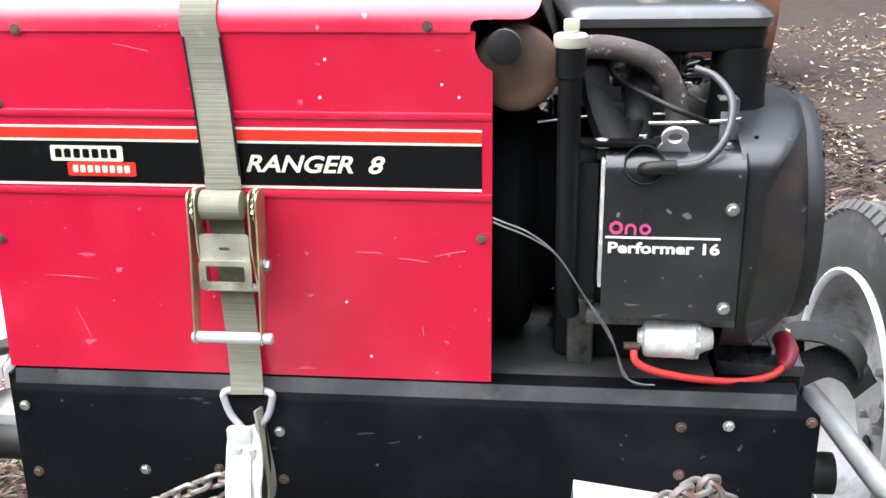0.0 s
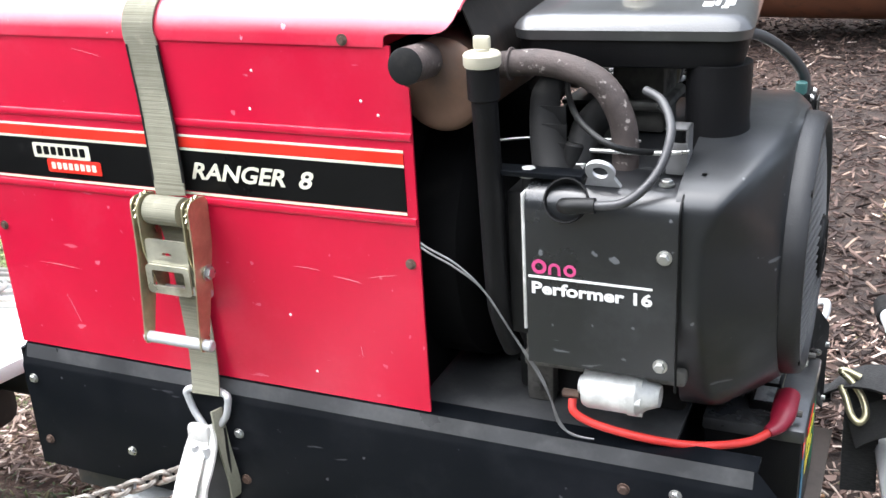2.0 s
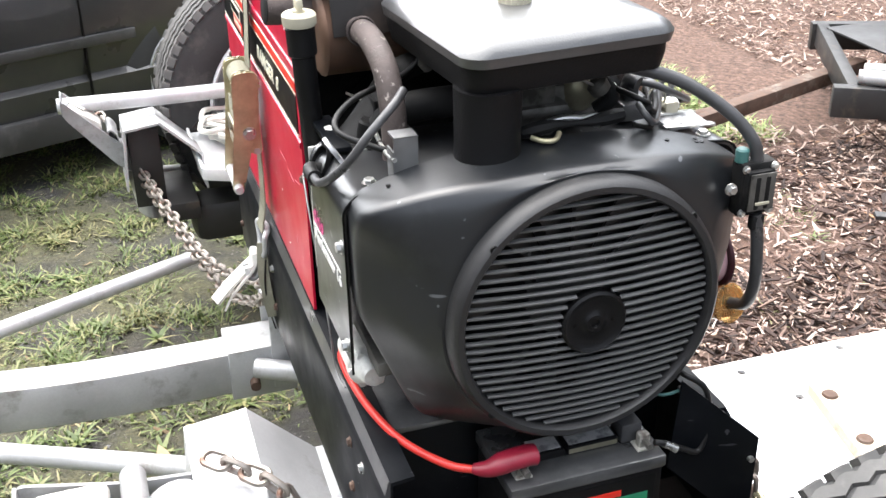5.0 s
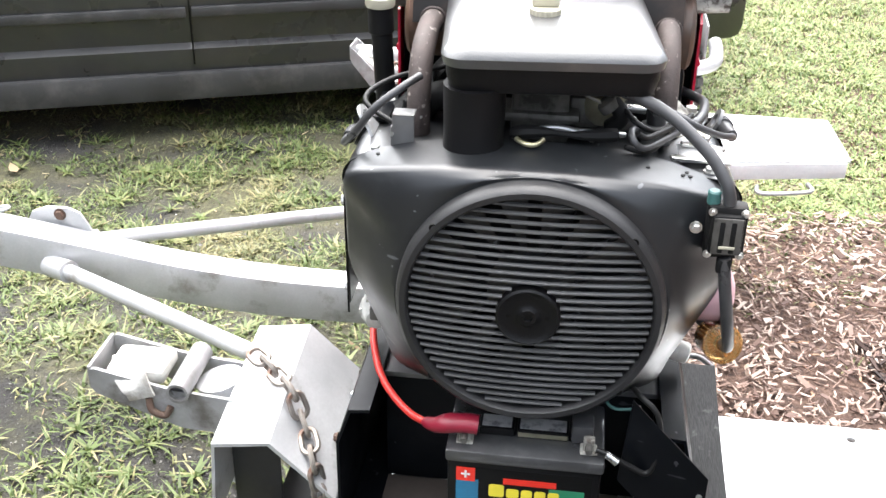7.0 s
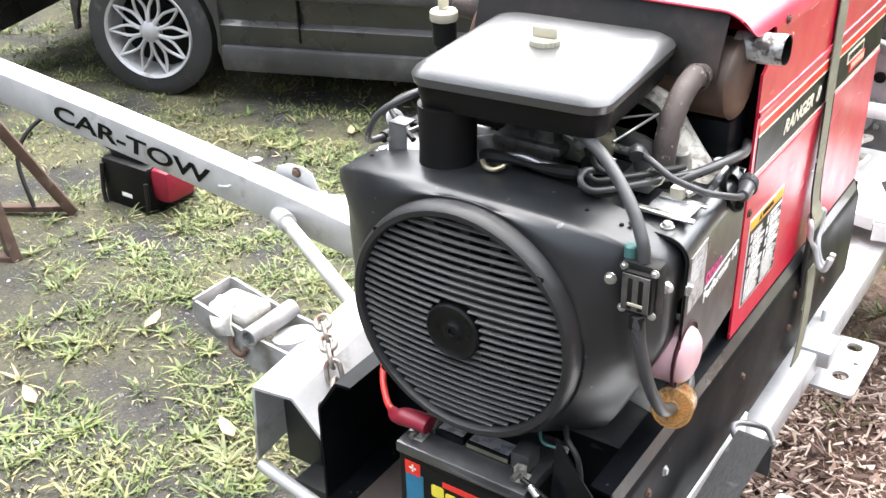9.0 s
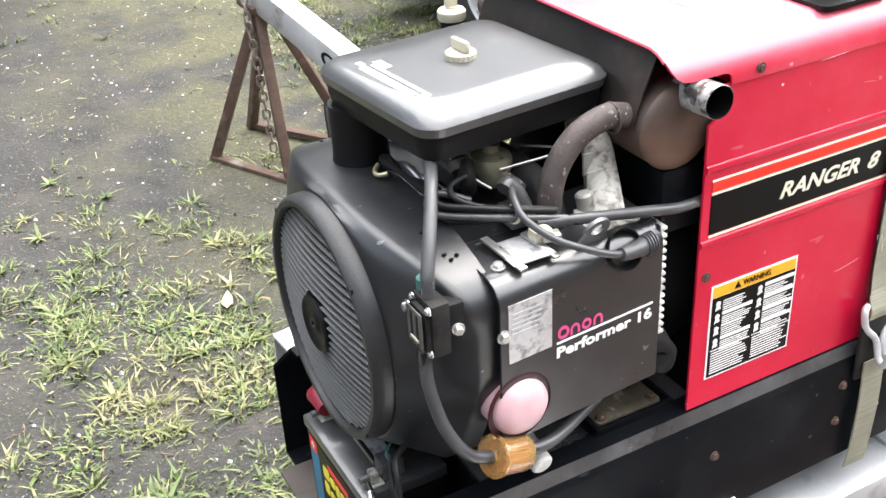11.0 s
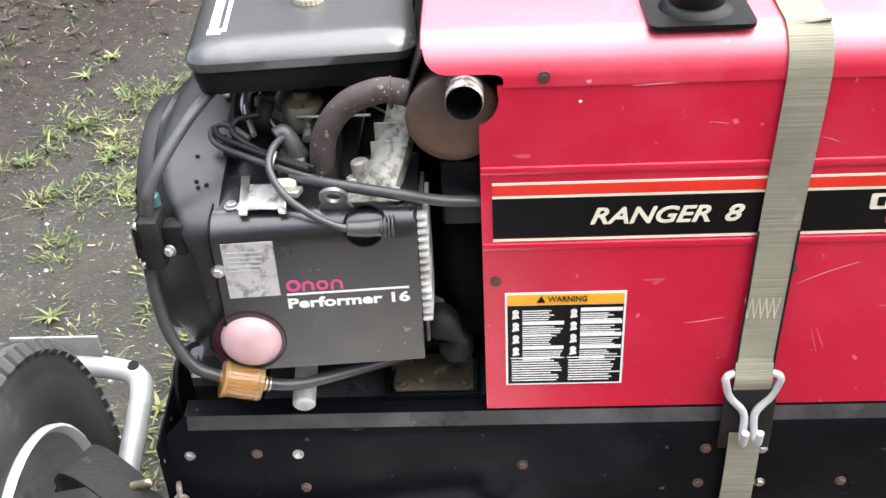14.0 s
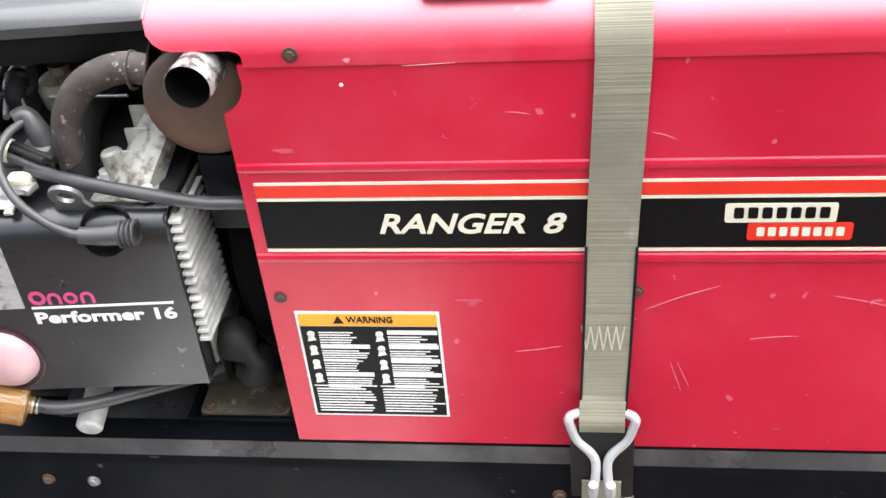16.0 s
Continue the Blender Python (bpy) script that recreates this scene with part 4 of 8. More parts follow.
prof = [(0, 0), (0.0215, 0), (0.0215, 0.007), (0.019, 0.009), (0, 0.009)]
lathe(bm, prof, Matrix.Translation((0.225, 0.003, 1.2285)), 40)
for v in list(bm.verts):
    if Vector((v.co.x - 0.225, v.co.y - 0.003)).length > 0.02:
        a = round(math.atan2(v.co.y - 0.003, v.co.x - 0.225) / (2 * math.pi) * 40)
        if a % 2:
            v.co.x += (0.225 - v.co.x) * 0.07
            v.co.y += (0.003 - v.co.y) * 0.07
knob = part("knob", bm, CREAM, air, "pale plastic knurled knob")
part("grip", boxes(((0.221, -0.0155, 1.2375), (0.229, 0.0215, 1.2535)), bevel=0.003), CREAM, knob)
part("lid_print", boxes(((0.338, -0.05, 1.2284), (0.350, 0.075, 1.2292)), ((0.327, -0.05, 1.2284), (0.332, 0.09, 1.2292)), ((0.312, -0.058, 1.2284), (0.325, -0.028, 1.2292)), ((0.333, 0.08, 1.2284), (0.351, 0.098, 1.2292)), ((0.336, -0.07, 1.2284), (0.344, -0.055, 1.2292)), bevel=0), WHITE_INK, air, "white printed marks")
air.rotation_euler.z = radians(5)
# carburettor, manifold and linkage under the air cleaner
part("carburettor", boxes(((0.2, -0.035, 1.058), (0.27, 0.045, 1.15)), ((0.19, -0.05, 1.09), (0.28, 0.06, 1.105)), ((0.21, 0.045, 1.075), (0.25, 0.085, 1.12)), bevel=0.006), CARB, engine, "grimy cast carburettor")
bm = sweep(bmesh.new(), smooth_path([(0.2, 0.19, 1.03), (0.2, 0.15, 1.09), (0.205, 0.06, 1.1), (0.205, -0.06, 1.1), (0.2, -0.15, 1.09), (0.2, -0.19, 1.03)]), 0.021, 14)
part("intake_manifold", bm, DARK_CAST, engine)
for s in (-1, 1):
    dx = 0.04 if s < 0 else 0.0
    bm = bmesh.new()
    sweep(bm, smooth_path([(0.135 + dx, s * 0.215, 1.035), (0.125 + dx, s * 0.19, 1.06), (0.11 + dx, s * 0.16, 1.09), (0.10 + dx, s * 0.13, 1.125), (0.105 + dx, s * 0.09, 1.14)], 5), lambda u: 0.026 - 0.010 * u, section=[(-1, -0.5), (-0.6, -0.8), (0.6, -0.8), (1, -0.5), (1, 0.4), (0.5, 0.75), (-0.5, 0.75), (-1, 0.4)])
    box(bm, (0.10 + dx, s * 0.205 - 0.028, 1.035), (0.172 + dx, s * 0.205 + 0.028, 1.052), 0.004)
    # same casting both sides; the -y one is darker, its shade put into the colour
    ifl = part("intake_casting", bm, CAST_DIRTY if s > 0 else DARK_CAST, engine, "grimy cast intake elbow")
    for u in (0.25, 0.5, 0.75):
        part("cast_rib", boxes(((0.098 + dx, s * (0.20 - 0.06 * u) - 0.002, 1.045 + 0.06 * u), (0.15 + dx - 0.02 * u, s * (0.20 - 0.06 * u) + 0.002, 1.065 + 0.075 * u)), bevel=0.001), CAST_DIRTY if s > 0 else DARK_CAST, ifl)
    part("cast_boss", rod(bmesh.new(), (0.15 + dx, s * 0.19, 1.05), (0.155 + dx, s * 0.185, 1.085), 0.012, 14, bevel=0.003), CAST_DIRTY if s > 0 else DARK_CAST, ifl)
    for bx, by in ((0.108, 0.225), (0.164, 0.19)):
        part("bolt", hex_bolt(bmesh.new(), (bx + dx, s * by, 1.052), (0, 0, 1), 0.009, 0.009), ALLOY, ifl)
for pts, r in (([(0.30, -0.1, 1.09), (0.25, -0.03, 1.1), (0.16, 0.06, 1.105), (0.1, 0.13, 1.11)], 0.0018), ([(0.06, -0.18, 1.075), (0.15, -0.16, 1.082), (0.27, -0.16, 1.085)], 0.0018),
               ([(0.325, 0.0, 1.098), (0.32, 0.06, 1.10), (0.30, 0.12, 1.09)], 0.004), ([(0.322, -0.02, 1.09), (0.325, 0.03, 1.105), (0.322, 0.08, 1.09)], 0.005)):
    part("linkage_rod", tube(pts, r), STEEL, engine)
part("governor_lever", tube([(0.335, -0.03, 1.098), (0.34, 0.01, 1.104), (0.335, 0.06, 1.10), (0.325, 0.11, 1.10)], lambda u: 0.007 + 0.003 * math.sin(u * 9), 6, 8), DARK_CAST, engine)
part("throttle_clip", tube([(0.347, -0.022, 1.095), (0.358, -0.01, 1.093), (0.359, 0.004, 1.093), (0.349, 0.014, 1.097)], 0.0035), ZINC, engine)
part("choke_bracket", boxes(((0.330, -0.190, 1.056), (0.333, -0.160, 1.112)), ((0.306, -0.190, 1.109), (0.333, -0.160, 1.112)), ((0.308, -0.192, 1.056), (0.333, -0.1895, 1.095)), bevel=0.001), DARK_STEEL, engine, "bent grey steel bracket")
part("control_rod", tube([(0.335, -0.19, 1.085), (0.29, -0.19, 1.08), (0.2, -0.18, 1.075)], 0.003), STEEL, engine)
for pos in ((0.255, 0.06, 1.135), (0.17, -0.09, 1.14), (0.285, 0.1, 1.12), (0.155, 0.05, 1.14)):
    part("carburettor_cap", lathe(bmesh.new(), [(0, 0), (0.014, 0), (0.014, 0.012), (0.007, 0.018), (0, 0.018)], Matrix.Translation(pos) @ Matrix.Rotation(radians(40), 4, "X"), 14), CARB, engine)
# exhaust elbows
for s, dx in ((-1, 0.05), (1, 0.0)):
    y = 0.178 if s > 0 else -0.166
    bm = tube([(0.20 + dx, y, 1.0), (0.203 + dx, y, 1.07), (0.195 + dx, y, 1.12), (0.165 + dx, y, 1.16), (0.12 + dx * 0.6, y, 1.178), (0.085, y, 1.172)], 0.0165, 6, 18)
    e = part("exhaust_elbow", bm, EXHAUST, engine, "flaking rusty exhaust elbow")
    part("flange_ring", sweep(bmesh.new(), [(0.108, y + 0.019 * math.cos(a), 1.175 + 0.019 * math.sin(a)) for a in [k * math.pi / 10 for k in range(20)]], 0.002, 6, closed=True), EXHAUST, e)
# lifting eyes
for (x, y, tilt) in ((0.243, -0.236, 32), (0.182, 0.246, -25)):
    bm = bmesh.new()
    prism(bm, disc(0, 0.018, 0.021, 20, radians(-30), radians(210)) + [(-0.026, -0.012), (0.026, -0.012)], "y", -0.0025, 0.0025, holes=[disc(0, 0.018, 0.0115, 16)])
    bmesh.ops.transform(bm, matrix=Matrix.Translation((x, y, 1.058)) @ Matrix.Rotation(radians(tilt), 4, "X") @ Matrix.Diagonal((0.85, 1, 0.85, 1)), verts=bm.verts)
    part("lifting_eye", bm, GALV if y < 0 else DARK_STEEL, engine, "grey steel lifting eye")
# ignition leads and harness
LEADS = (("plug_lead", [(0.24, -0.27, 1.037), (0.28, -0.268, 1.045), (0.31, -0.245, 1.075), (0.318, -0.215, 1.115), (0.30, -0.18, 1.14), (0.275, -0.16, 1.148)], 0.0055, HOSE_GREY),
         ("plug_lead", [(0.15, 0.276, 1.040), (0.175, 0.281, 1.046), (0.21, 0.272, 1.060), (0.243, 0.25, 1.075), (0.264, 0.218, 1.094), (0.262, 0.19, 1.108), (0.25, 0.165, 1.112)], 0.0048, HOSE_GREY),
         ("wiring_loom", [(0.24, 0.208, 1.076), (0.192, 0.228, 1.077), (0.15, 0.238, 1.074), (0.097, 0.243, 1.066), (0.04, 0.238, 1.052), (-0.02, 0.22, 1.04)], 0.0075, HOSE_GREY),
         ("wire", [(0.205, 0.222, 1.08), (0.245, 0.205, 1.084), (0.30, 0.175, 1.088), (0.345, 0.145, 1.092), (0.353, 0.13, 1.104), (0.335, 0.128, 1.112), (0.30, 0.148, 1.10)], 0.0046, HOSE_GREY),
         ("wire", [(0.215, 0.214, 1.09), (0.26, 0.192, 1.094), (0.31, 0.165, 1.10), (0.34, 0.146, 1.104), (0.346, 0.135, 1.112)], 0.0042, RUBBER),
         ("wire", [(0.21, 0.205, 1.086), (0.25, 0.188, 1.092), (0.29, 0.165, 1.095), (0.32, 0.148, 1.108), (0.318, 0.13, 1.118), (0.29, 0.12, 1.12)], 0.004, RUBBER),
         ("wire", [(0.22, 0.2, 1.074), (0.27, 0.18, 1.078), (0.33, 0.15, 1.08), (0.34, 0.12, 1.09)], 0.0035, RUBBER),
         ("wire", [(0.30, -0.17, 1.075), (0.26, -0.24, 1.10), (0.21, -0.21, 1.118), (0.17, -0.13, 1.13), (0.16, -0.1, 1.15)], 0.004, RUBBER),
         ("breather_hose", [(0.335, 0.11, 1.165), (0.362, 0.165, 1.15), (0.394, 0.217, 1.115), (0.414, 0.245, 1.08), (0.418, 0.252, 1.054)], 0.0082, HOSE_GREY),
         ("fuel_hose", [(0.428, 0.253, 0.985), (0.430, 0.260, 0.94), (0.418, 0.273, 0.875), (0.392, 0.282, 0.828), (0.358, 0.282, 0.809)], 0.0085, HOSE_GREY),
         ("fuel_hose", [(0.304, 0.272, 0.787), (0.275, 0.270, 0.781), (0.245, 0.262, 0.778), (0.19, 0.236, 0.774), (0.134, 0.205, 0.768), (0.10, 0.18, 0.766)], 0.0085, HOSE_GREY))
for name, pts, r, m in LEADS:
    part(name, tube(pts, r), m, engine)
part("lead_clip", boxes(((0.246, 0.196, 1.0575), (0.304, 0.256, 1.0595)), bevel=0.0006), FOIL, engine, "bent steel clip plate")
part("clip_bar", bar((0.304, 0.184, 1.064), (0.295, 0.264, 1.056), 0.011, 0.004, 0.001), STEEL, engine, "pale bent steel strip")
part("clip_bar", bar((0.256, 0.2, 1.064), (0.246, 0.262, 1.056), 0.010, 0.004, 0.001), STEEL, engine, "pale bent steel strip")
part("clip_bar", bar((0.248, 0.229, 1.068), (0.225, 0.236, 1.07), 0.018, 0.008, 0.002), STEEL, engine)
part("coil_terminal", boxes(((0.232, 0.212, 1.062), (0.258, 0.232, 1.078)), bevel=0.003), CREAM, engine)
part("ignition_coil", boxes(((0.225, 0.145, 1.06), (0.262, 0.185, 1.085)), bevel=0.004), DARK_STEEL, engine)
part("coil_boot", tube([(0.236, 0.165, 1.08), (0.243, 0.163, 1.10), (0.252, 0.16, 1.114), (0.262, 0.165, 1.112)], lambda u: 0.014 - 0.004 * u, 6, 14), HOSE_GREY, engine)
part("plug_boot", tube([(0.165, 0.281, 1.043), (0.145, 0.278, 1.040), (0.118, 0.272, 1.038)], lambda u: 0.0085 + 0.0035 * u, 6, 16), HOSE_GREY, engine, "grey ribbed plug boot")
for k in range(4):
    part("boot_rib", lathe(bmesh.new(), [(0.0115, 0), (0.0145, 0.0008), (0.0145, 0.0022), (0.0115, 0.003)], Matrix.Translation((0.124 - 0.0045 * k, 0.2735 - 0.001 * k, 1.0385)) @ Matrix.Rotation(radians(-90), 4, "Y"), 18), HOSE_GREY, engine)
part("bundle_tie", lathe(bmesh.new(), [(0.012, 0), (0.0135, 0), (0.0135, 0.004), (0.012, 0.004)], Matrix.Translation((0.262, 0.193, 1.09)) @ Matrix.Rotation(radians(70), 4, "Y"), 14, closed=True), CREAM, engine)
part("float_bowl", lathe(bmesh.new(), [(0, -0.03), (0.018, -0.03), (0.027, -0.02), (0.03, 0.0), (0.026, 0.012), (0.012, 0.018), (0.012, 0.028), (0, 0.028)], Matrix.Translation((0.235, 0.09, 1.112)), 24), BOWL, engine, "olive-grey carburettor bowl")
part("mixture_screw", rod(bmesh.new(), (0.225, 0.118, 1.10), (0.225, 0.15, 1.098), 0.006, 10), STEEL, engine)
part("carburettor_link", tube([(0.30, 0.06, 1.145), (0.28, 0.11, 1.115), (0.262, 0.135, 1.1)], 0.0018), STEEL, engine)
part("carburettor_link", tube([(0.14, 0.14, 1.125), (0.19, 0.13, 1.12), (0.24, 0.12, 1.115)], 0.002), STEEL, engine)
part("vacuum_port", tube([(0.275, 0.10, 1.09), (0.285, 0.115, 1.11), (0.28, 0.10, 1.13)], 0.011, 6, 12), DARK_CAST, engine)
# fuel pump at the shroud's corner
pump = part("fuel_pump", boxes(((0.402, 0.226, 0.982), (0.428, 0.276, 1.055)), ((0.408, 0.230, 0.99), (0.435, 0.272, 1.046)), ((0.375, 0.236, 0.995), (0.404, 0.262, 1.04)), bevel=0.005), DARK_CAST, engine, "black cast fuel pump")
for y, z in ((0.231, 0.989), (0.271, 0.989), (0.231, 1.048), (0.271, 1.048)):
    part("bolt", hex_bolt(bmesh.new(), (0.428, y, z), (1, 0, 0), 0.004, 0.003), STEEL, pump)
part("pump_ribs", boxes(((0.434, 0.240, 0.995), (0.439, 0.248, 1.04)), ((0.434, 0.254, 0.995), (0.439, 0.262, 1.04)), ((0.425, 0.244, 0.965), (0.436, 0.262, 0.984)), bevel=0.002), DARK_CAST, pump)
part("pump_plate", boxes(((0.4365, 0.233, 0.994), (0.4385, 0.269, 1.044)), bevel=0.0008), CARB, pump)
part("pump_clip", boxes(((0.438, 0.242, 1.002), (0.4405, 0.262, 1.006)), bevel=0.0008), CREAM, pump)
part("teal_cap", rod(bmesh.new(), (0.414, 0.232, 1.052), (0.414, 0.232, 1.071), 0.0085, 14, bevel=0.002), TEAL, pump)
part("pump_bolt", hex_bolt(bmesh.new(), (0.392, 0.272, 1.012), (0.3, 1, 0), 0.006, 0.006), STEEL, pump)
part("pump_bolt", hex_bolt(bmesh.new(), (0.426, 0.213, 1.024), (1, 0, 0), 0.006, 0.006), STEEL, pump)
# in-line fuel filter
fm, flen = axis_frame((0.361, 0.2825, 0.810), (0.301, 0.2715, 0.7855))
flt = part("fuel_filter", lathe(bmesh.new(), [(0, 0), (0.009, 0), (0.010, 0.004), (0.0262, 0.0045), (0.0265, 0.007), (0.0262, 0.012), (0.0262, 0.054), (0.025, 0.058), (0.011, 0.0595), (0.0095, 0.066), (0, 0.066)], fm, 36), AMBER, engine, "clear amber plastic in-line fuel filter")
for k in range(24):
    bm = bmesh.new()
    box(bm, (0.012, -0.0012, 0.012), (0.0205, 0.0012, 0.050), 0, fm @ Matrix.Rotation(2 * math.pi * k / 24, 4, "Z"))
    part("pleat", bm, DARK_AMBER, flt)
part("filter_rim", lathe(bmesh.new(), [(0.026, 0.0035), (0.0285, 0.0045), (0.0285, 0.009), (0.026, 0.010)], fm, 36), AMBER, flt)
for k in (0.062, 0.068):
    part("hose_clamp", lathe(bmesh.new(), [(0.0092, 0), (0.0102, 0.0005), (0.0102, 0.0025), (0.0092, 0.003)], fm @ Matrix.Translation((0, 0, k)), 16), STEEL, engine)
part("oil_drain", rod(bmesh.new(), (0.262, 0.185, 0.742), (0.26, 0.25, 0.723), 0.0165, 18, bevel=0.003), ALLOY, engine, "pale alloy oil drain stub")
# starter
st = part("starter_motor", lathe(bmesh.new(), [(0, 0), (0.012, 0), (0.014, 0.006), (0.026, 0.008), (0.0285, 0.014), (0.0285, 0.066), (0.03, 0.068), (0.03, 0.078), (0.02, 0.09), (0.014, 0.105), (0, 0.105)],
          Matrix.Translation((0.21, -0.222, 0.772)) @ Matrix.Rotation(radians(90), 4, "Y"), 28), ALLOY, engine, "bare aluminium starter motor")
for a in range(0, 360, 60):
    y, z = -0.222 + 0.024 * math.cos(radians(a)), 0.772 + 0.024 * math.sin(radians(a))
    part("starter_lug", rod(bmesh.new(), (0.276, y, z), (0.295, y, z), 0.006, 8), ALLOY, st)
part("starter_terminal", rod(bmesh.new(), (0.19, -0.232, 0.762), (0.212, -0.232, 0.762), 0.006, 8), RUST, st)
part("starter_bracket", boxes(((0.135, -0.225, 0.79), (0.345, -0.19, 0.812)), bevel=0.004), CARB, engine)
part("starter_cable", tube([(0.204, -0.236, 0.757), (0.208, -0.243, 0.742), (0.235, -0.240, 0.727), (0.288, -0.230, 0.713), (0.345, -0.21, 0.70), (0.385, -0.185, 0.692), (0.420, -0.152, 0.686), (0.440, -0.125, 0.688)], 0.0056, 6, 12), RED_CABLE, engine, "orange-red battery cable")
part("cable_boot", sweep(bmesh.new(), smooth_path([(0.437, -0.128, 0.688), (0.448, -0.112, 0.692), (0.452, -0.092, 0.700), (0.452, -0.066, 0.703), (0.452, -0.05, 0.702)], 5), lambda u: 0.008 + 0.009 * min(1, 2.2 * u), section=[(math.cos(2 * math.pi * k / 14), 0.8 * math.sin(2 * math.pi * k / 14)) for k in range(14)]), RED_RUBBER, engine, "dark red rubber terminal boot")
for off in (0.0, 0.006):
    part("control_wire", tube([(-0.02, -0.222, 0.95 + off), (0.012, -0.24, 0.942 + off), (0.054, -0.247, 0.927 + off), (0.092, -0.25, 0.902), (0.128, -0.25, 0.848), (0.164, -0.25, 0.796 - off), (0.178, -0.25, 0.762), (0.19, -0.25, 0.73 - off), (0.206 + off, -0.249, 0.711), (0.235, -0.246, 0.708)], 0.0014, 6, 8), DARK_STEEL, engine, "thin pale wire")
# oil filler tube
part("filler_tube", tube([(0.112, -0.2, 0.80), (0.106, -0.222, 0.85), (0.104, -0.232, 0.90), (0.103, -0.24, 1.05), (0.102, -0.246, 1.165)], lambda u: 0.0145 + 0.0015 * u, 6, 18), BLACK_PLASTIC, engine)
bm = bmesh.new()
rod(bm, (0.102, -0.2455, 1.15), (0.102, -0.247, 1.19), 0.0195, 20, bevel=0.002)
part("filler_collar", bm, BLACK_PLASTIC, engine)
bm = bmesh.new()
lathe(bm, [(0, 0), (0.021, 0), (0.0225, 0.003), (0.0225, 0.014), (0.02, 0.017), (0.009, 0.018), (0.009, 0.021), (0, 0.021)], Matrix.Translation((0.102, -0.247, 1.19)), 36)
cap = part("filler_cap", bm, CREAM, engine, "cream plastic oil filler cap")
part("cap_grip", boxes(((0.092, -0.2515, 1.21), (0.113, -0.2425, 1.226)), bevel=0.003), CREAM, cap)
part("tube_bracket", boxes(((0.1, -0.242, 1.055), (0.22, -0.214, 1.062)), bevel=0.001), BLACK_PAINT, engine)

# ---- battery ----
batt = thing("battery", "small black lead-acid battery with a colourful worn label", "battery", (0.41, 0.018, 0.484))
b = (0.348, -0.09, 0.478, 0.126)
part("case", boxes(((b[0], b[1], 0.484), (b[2], b[3], 0.66)), bevel=0.005), BLACK_PLASTIC, batt)
part("cover", boxes(((b[0] - 0.003, b[1] - 0.003, 0.655), (b[2] + 0.003, b[3] + 0.003, 0.675)), bevel=0.004), DUST_SHEEN_BLACK, batt, "dusty black battery cover")
for y in (-0.068, 0.106):
    t = part("terminal", boxes(((0.440, y - 0.012, 0.674), (0.464, y + 0.012, 0.678)), ((0.447, y - 0.008, 0.676), (0.459, y + 0.008, 0.697)), bevel=0.002), CAST_DIRTY, batt, "lead terminal post with corroded clamp")
    part("terminal_bolt", rod(bmesh.new(), (0.44, y, 0.688), (0.474, y, 0.688), 0.005, 8), CARB, t)
for y0, y1 in ((-0.05, 0.0), (0.004, 0.078)):
    cap = part("vent_cap", boxes(((0.402, y0, 0.674), (0.438, y1, 0.687)), bevel=0.003), BLACK_PLASTIC, batt)
    part("cap_label", boxes(((0.407, y0 + 0.004, 0.687), (0.433, y1 - 0.004, 0.6876)), bevel=0), FOIL, cap, "worn grey cap sticker")
part("label_strip", boxes(((0.438, 0.006, 0.677), (0.4386, 0.076, 0.684)), bevel=0), BOWL, batt, "faded yellow strip")
part("terminal_guard", boxes(((0.405, 0.081, 0.674), (0.44, 0.112, 0.704)), bevel=0.004), HOSE_GREY, batt, "cloudy grey plastic terminal guard")
part("front_label", boxes(((b[2], b[1] + 0.012, 0.50), (b[2] + 0.0008, b[3] - 0.012, 0.647)), bevel=0), BLACK_INK, batt)
part("blue_block", boxes(((b[2] + 0.0006, b[1] + 0.013, 0.50), (b[2] + 0.0013, b[1] + 0.045, 0.625)), bevel=0), BLUE_INK, batt)
part("red_block", boxes(((b[2] + 0.0008, b[1] + 0.013, 0.622), (b[2] + 0.0016, b[1] + 0.04, 0.646)), bevel=0.0), RED_INK, batt)
part("plus_mark", boxes(((b[2] + 0.0012, b[1] + 0.02, 0.633), (b[2] + 0.002, b[1] + 0.033, 0.636)), ((b[2] + 0.0012, b[1] + 0.025, 0.628), (b[2] + 0.002, b[1] + 0.028, 0.641)), bevel=0), WHITE_INK, batt)
for k, (y0, w, z, h) in enumerate(((-0.03, 0.022, 0.598, 0.022), (-0.005, 0.018, 0.598, 0.016), (0.016, 0.016, 0.593, 0.021), (0.035, 0.016, 0.598, 0.016), (0.054, 0.016, 0.598, 0.016),
                                   (-0.03, 0.018, 0.567, 0.022), (-0.009, 0.016, 0.567, 0.016), (0.010, 0.020, 0.567, 0.016), (0.033, 0.016, 0.567, 0.016), (0.052, 0.012, 0.567, 0.016))):
    bm = bmesh.new()
    prism(bm, rounded(y0, z, y0 + w, z + h, 0.004), "x", b[2] + 0.0012, b[2] + 0.002)
    part("badge_block", bm, YELLOW_INK, batt, "yellow badge printing")
part("red_bar", boxes(((b[2] + 0.0008, -0.01, 0.622), (b[2] + 0.0016, 0.065, 0.632)), bevel=0), RED_INK, batt)
part("green_block", boxes(((b[2] + 0.0006, 0.055, 0.52), (b[2] + 0.0011, 0.105, 0.62)), bevel=0), GREEN_INK, batt)
part("negative_cable", tube([(0.466, 0.116, 0.688), (0.468, 0.135, 0.682), (0.464, 0.162, 0.664), (0.460, 0.190, 0.651), (0.457, 0.202, 0.69), (0.453, 0.195, 0.745), (0.44, 0.17, 0.766), (0.40, 0.15, 0.765), (0.37, 0.15, 0.75)], 0.0042), RUBBER, batt)
part("ferrule", rod(bmesh.new(), (0.469, 0.130, 0.684), (0.474, 0.146, 0.675), 0.0055, 10), STEEL, batt)
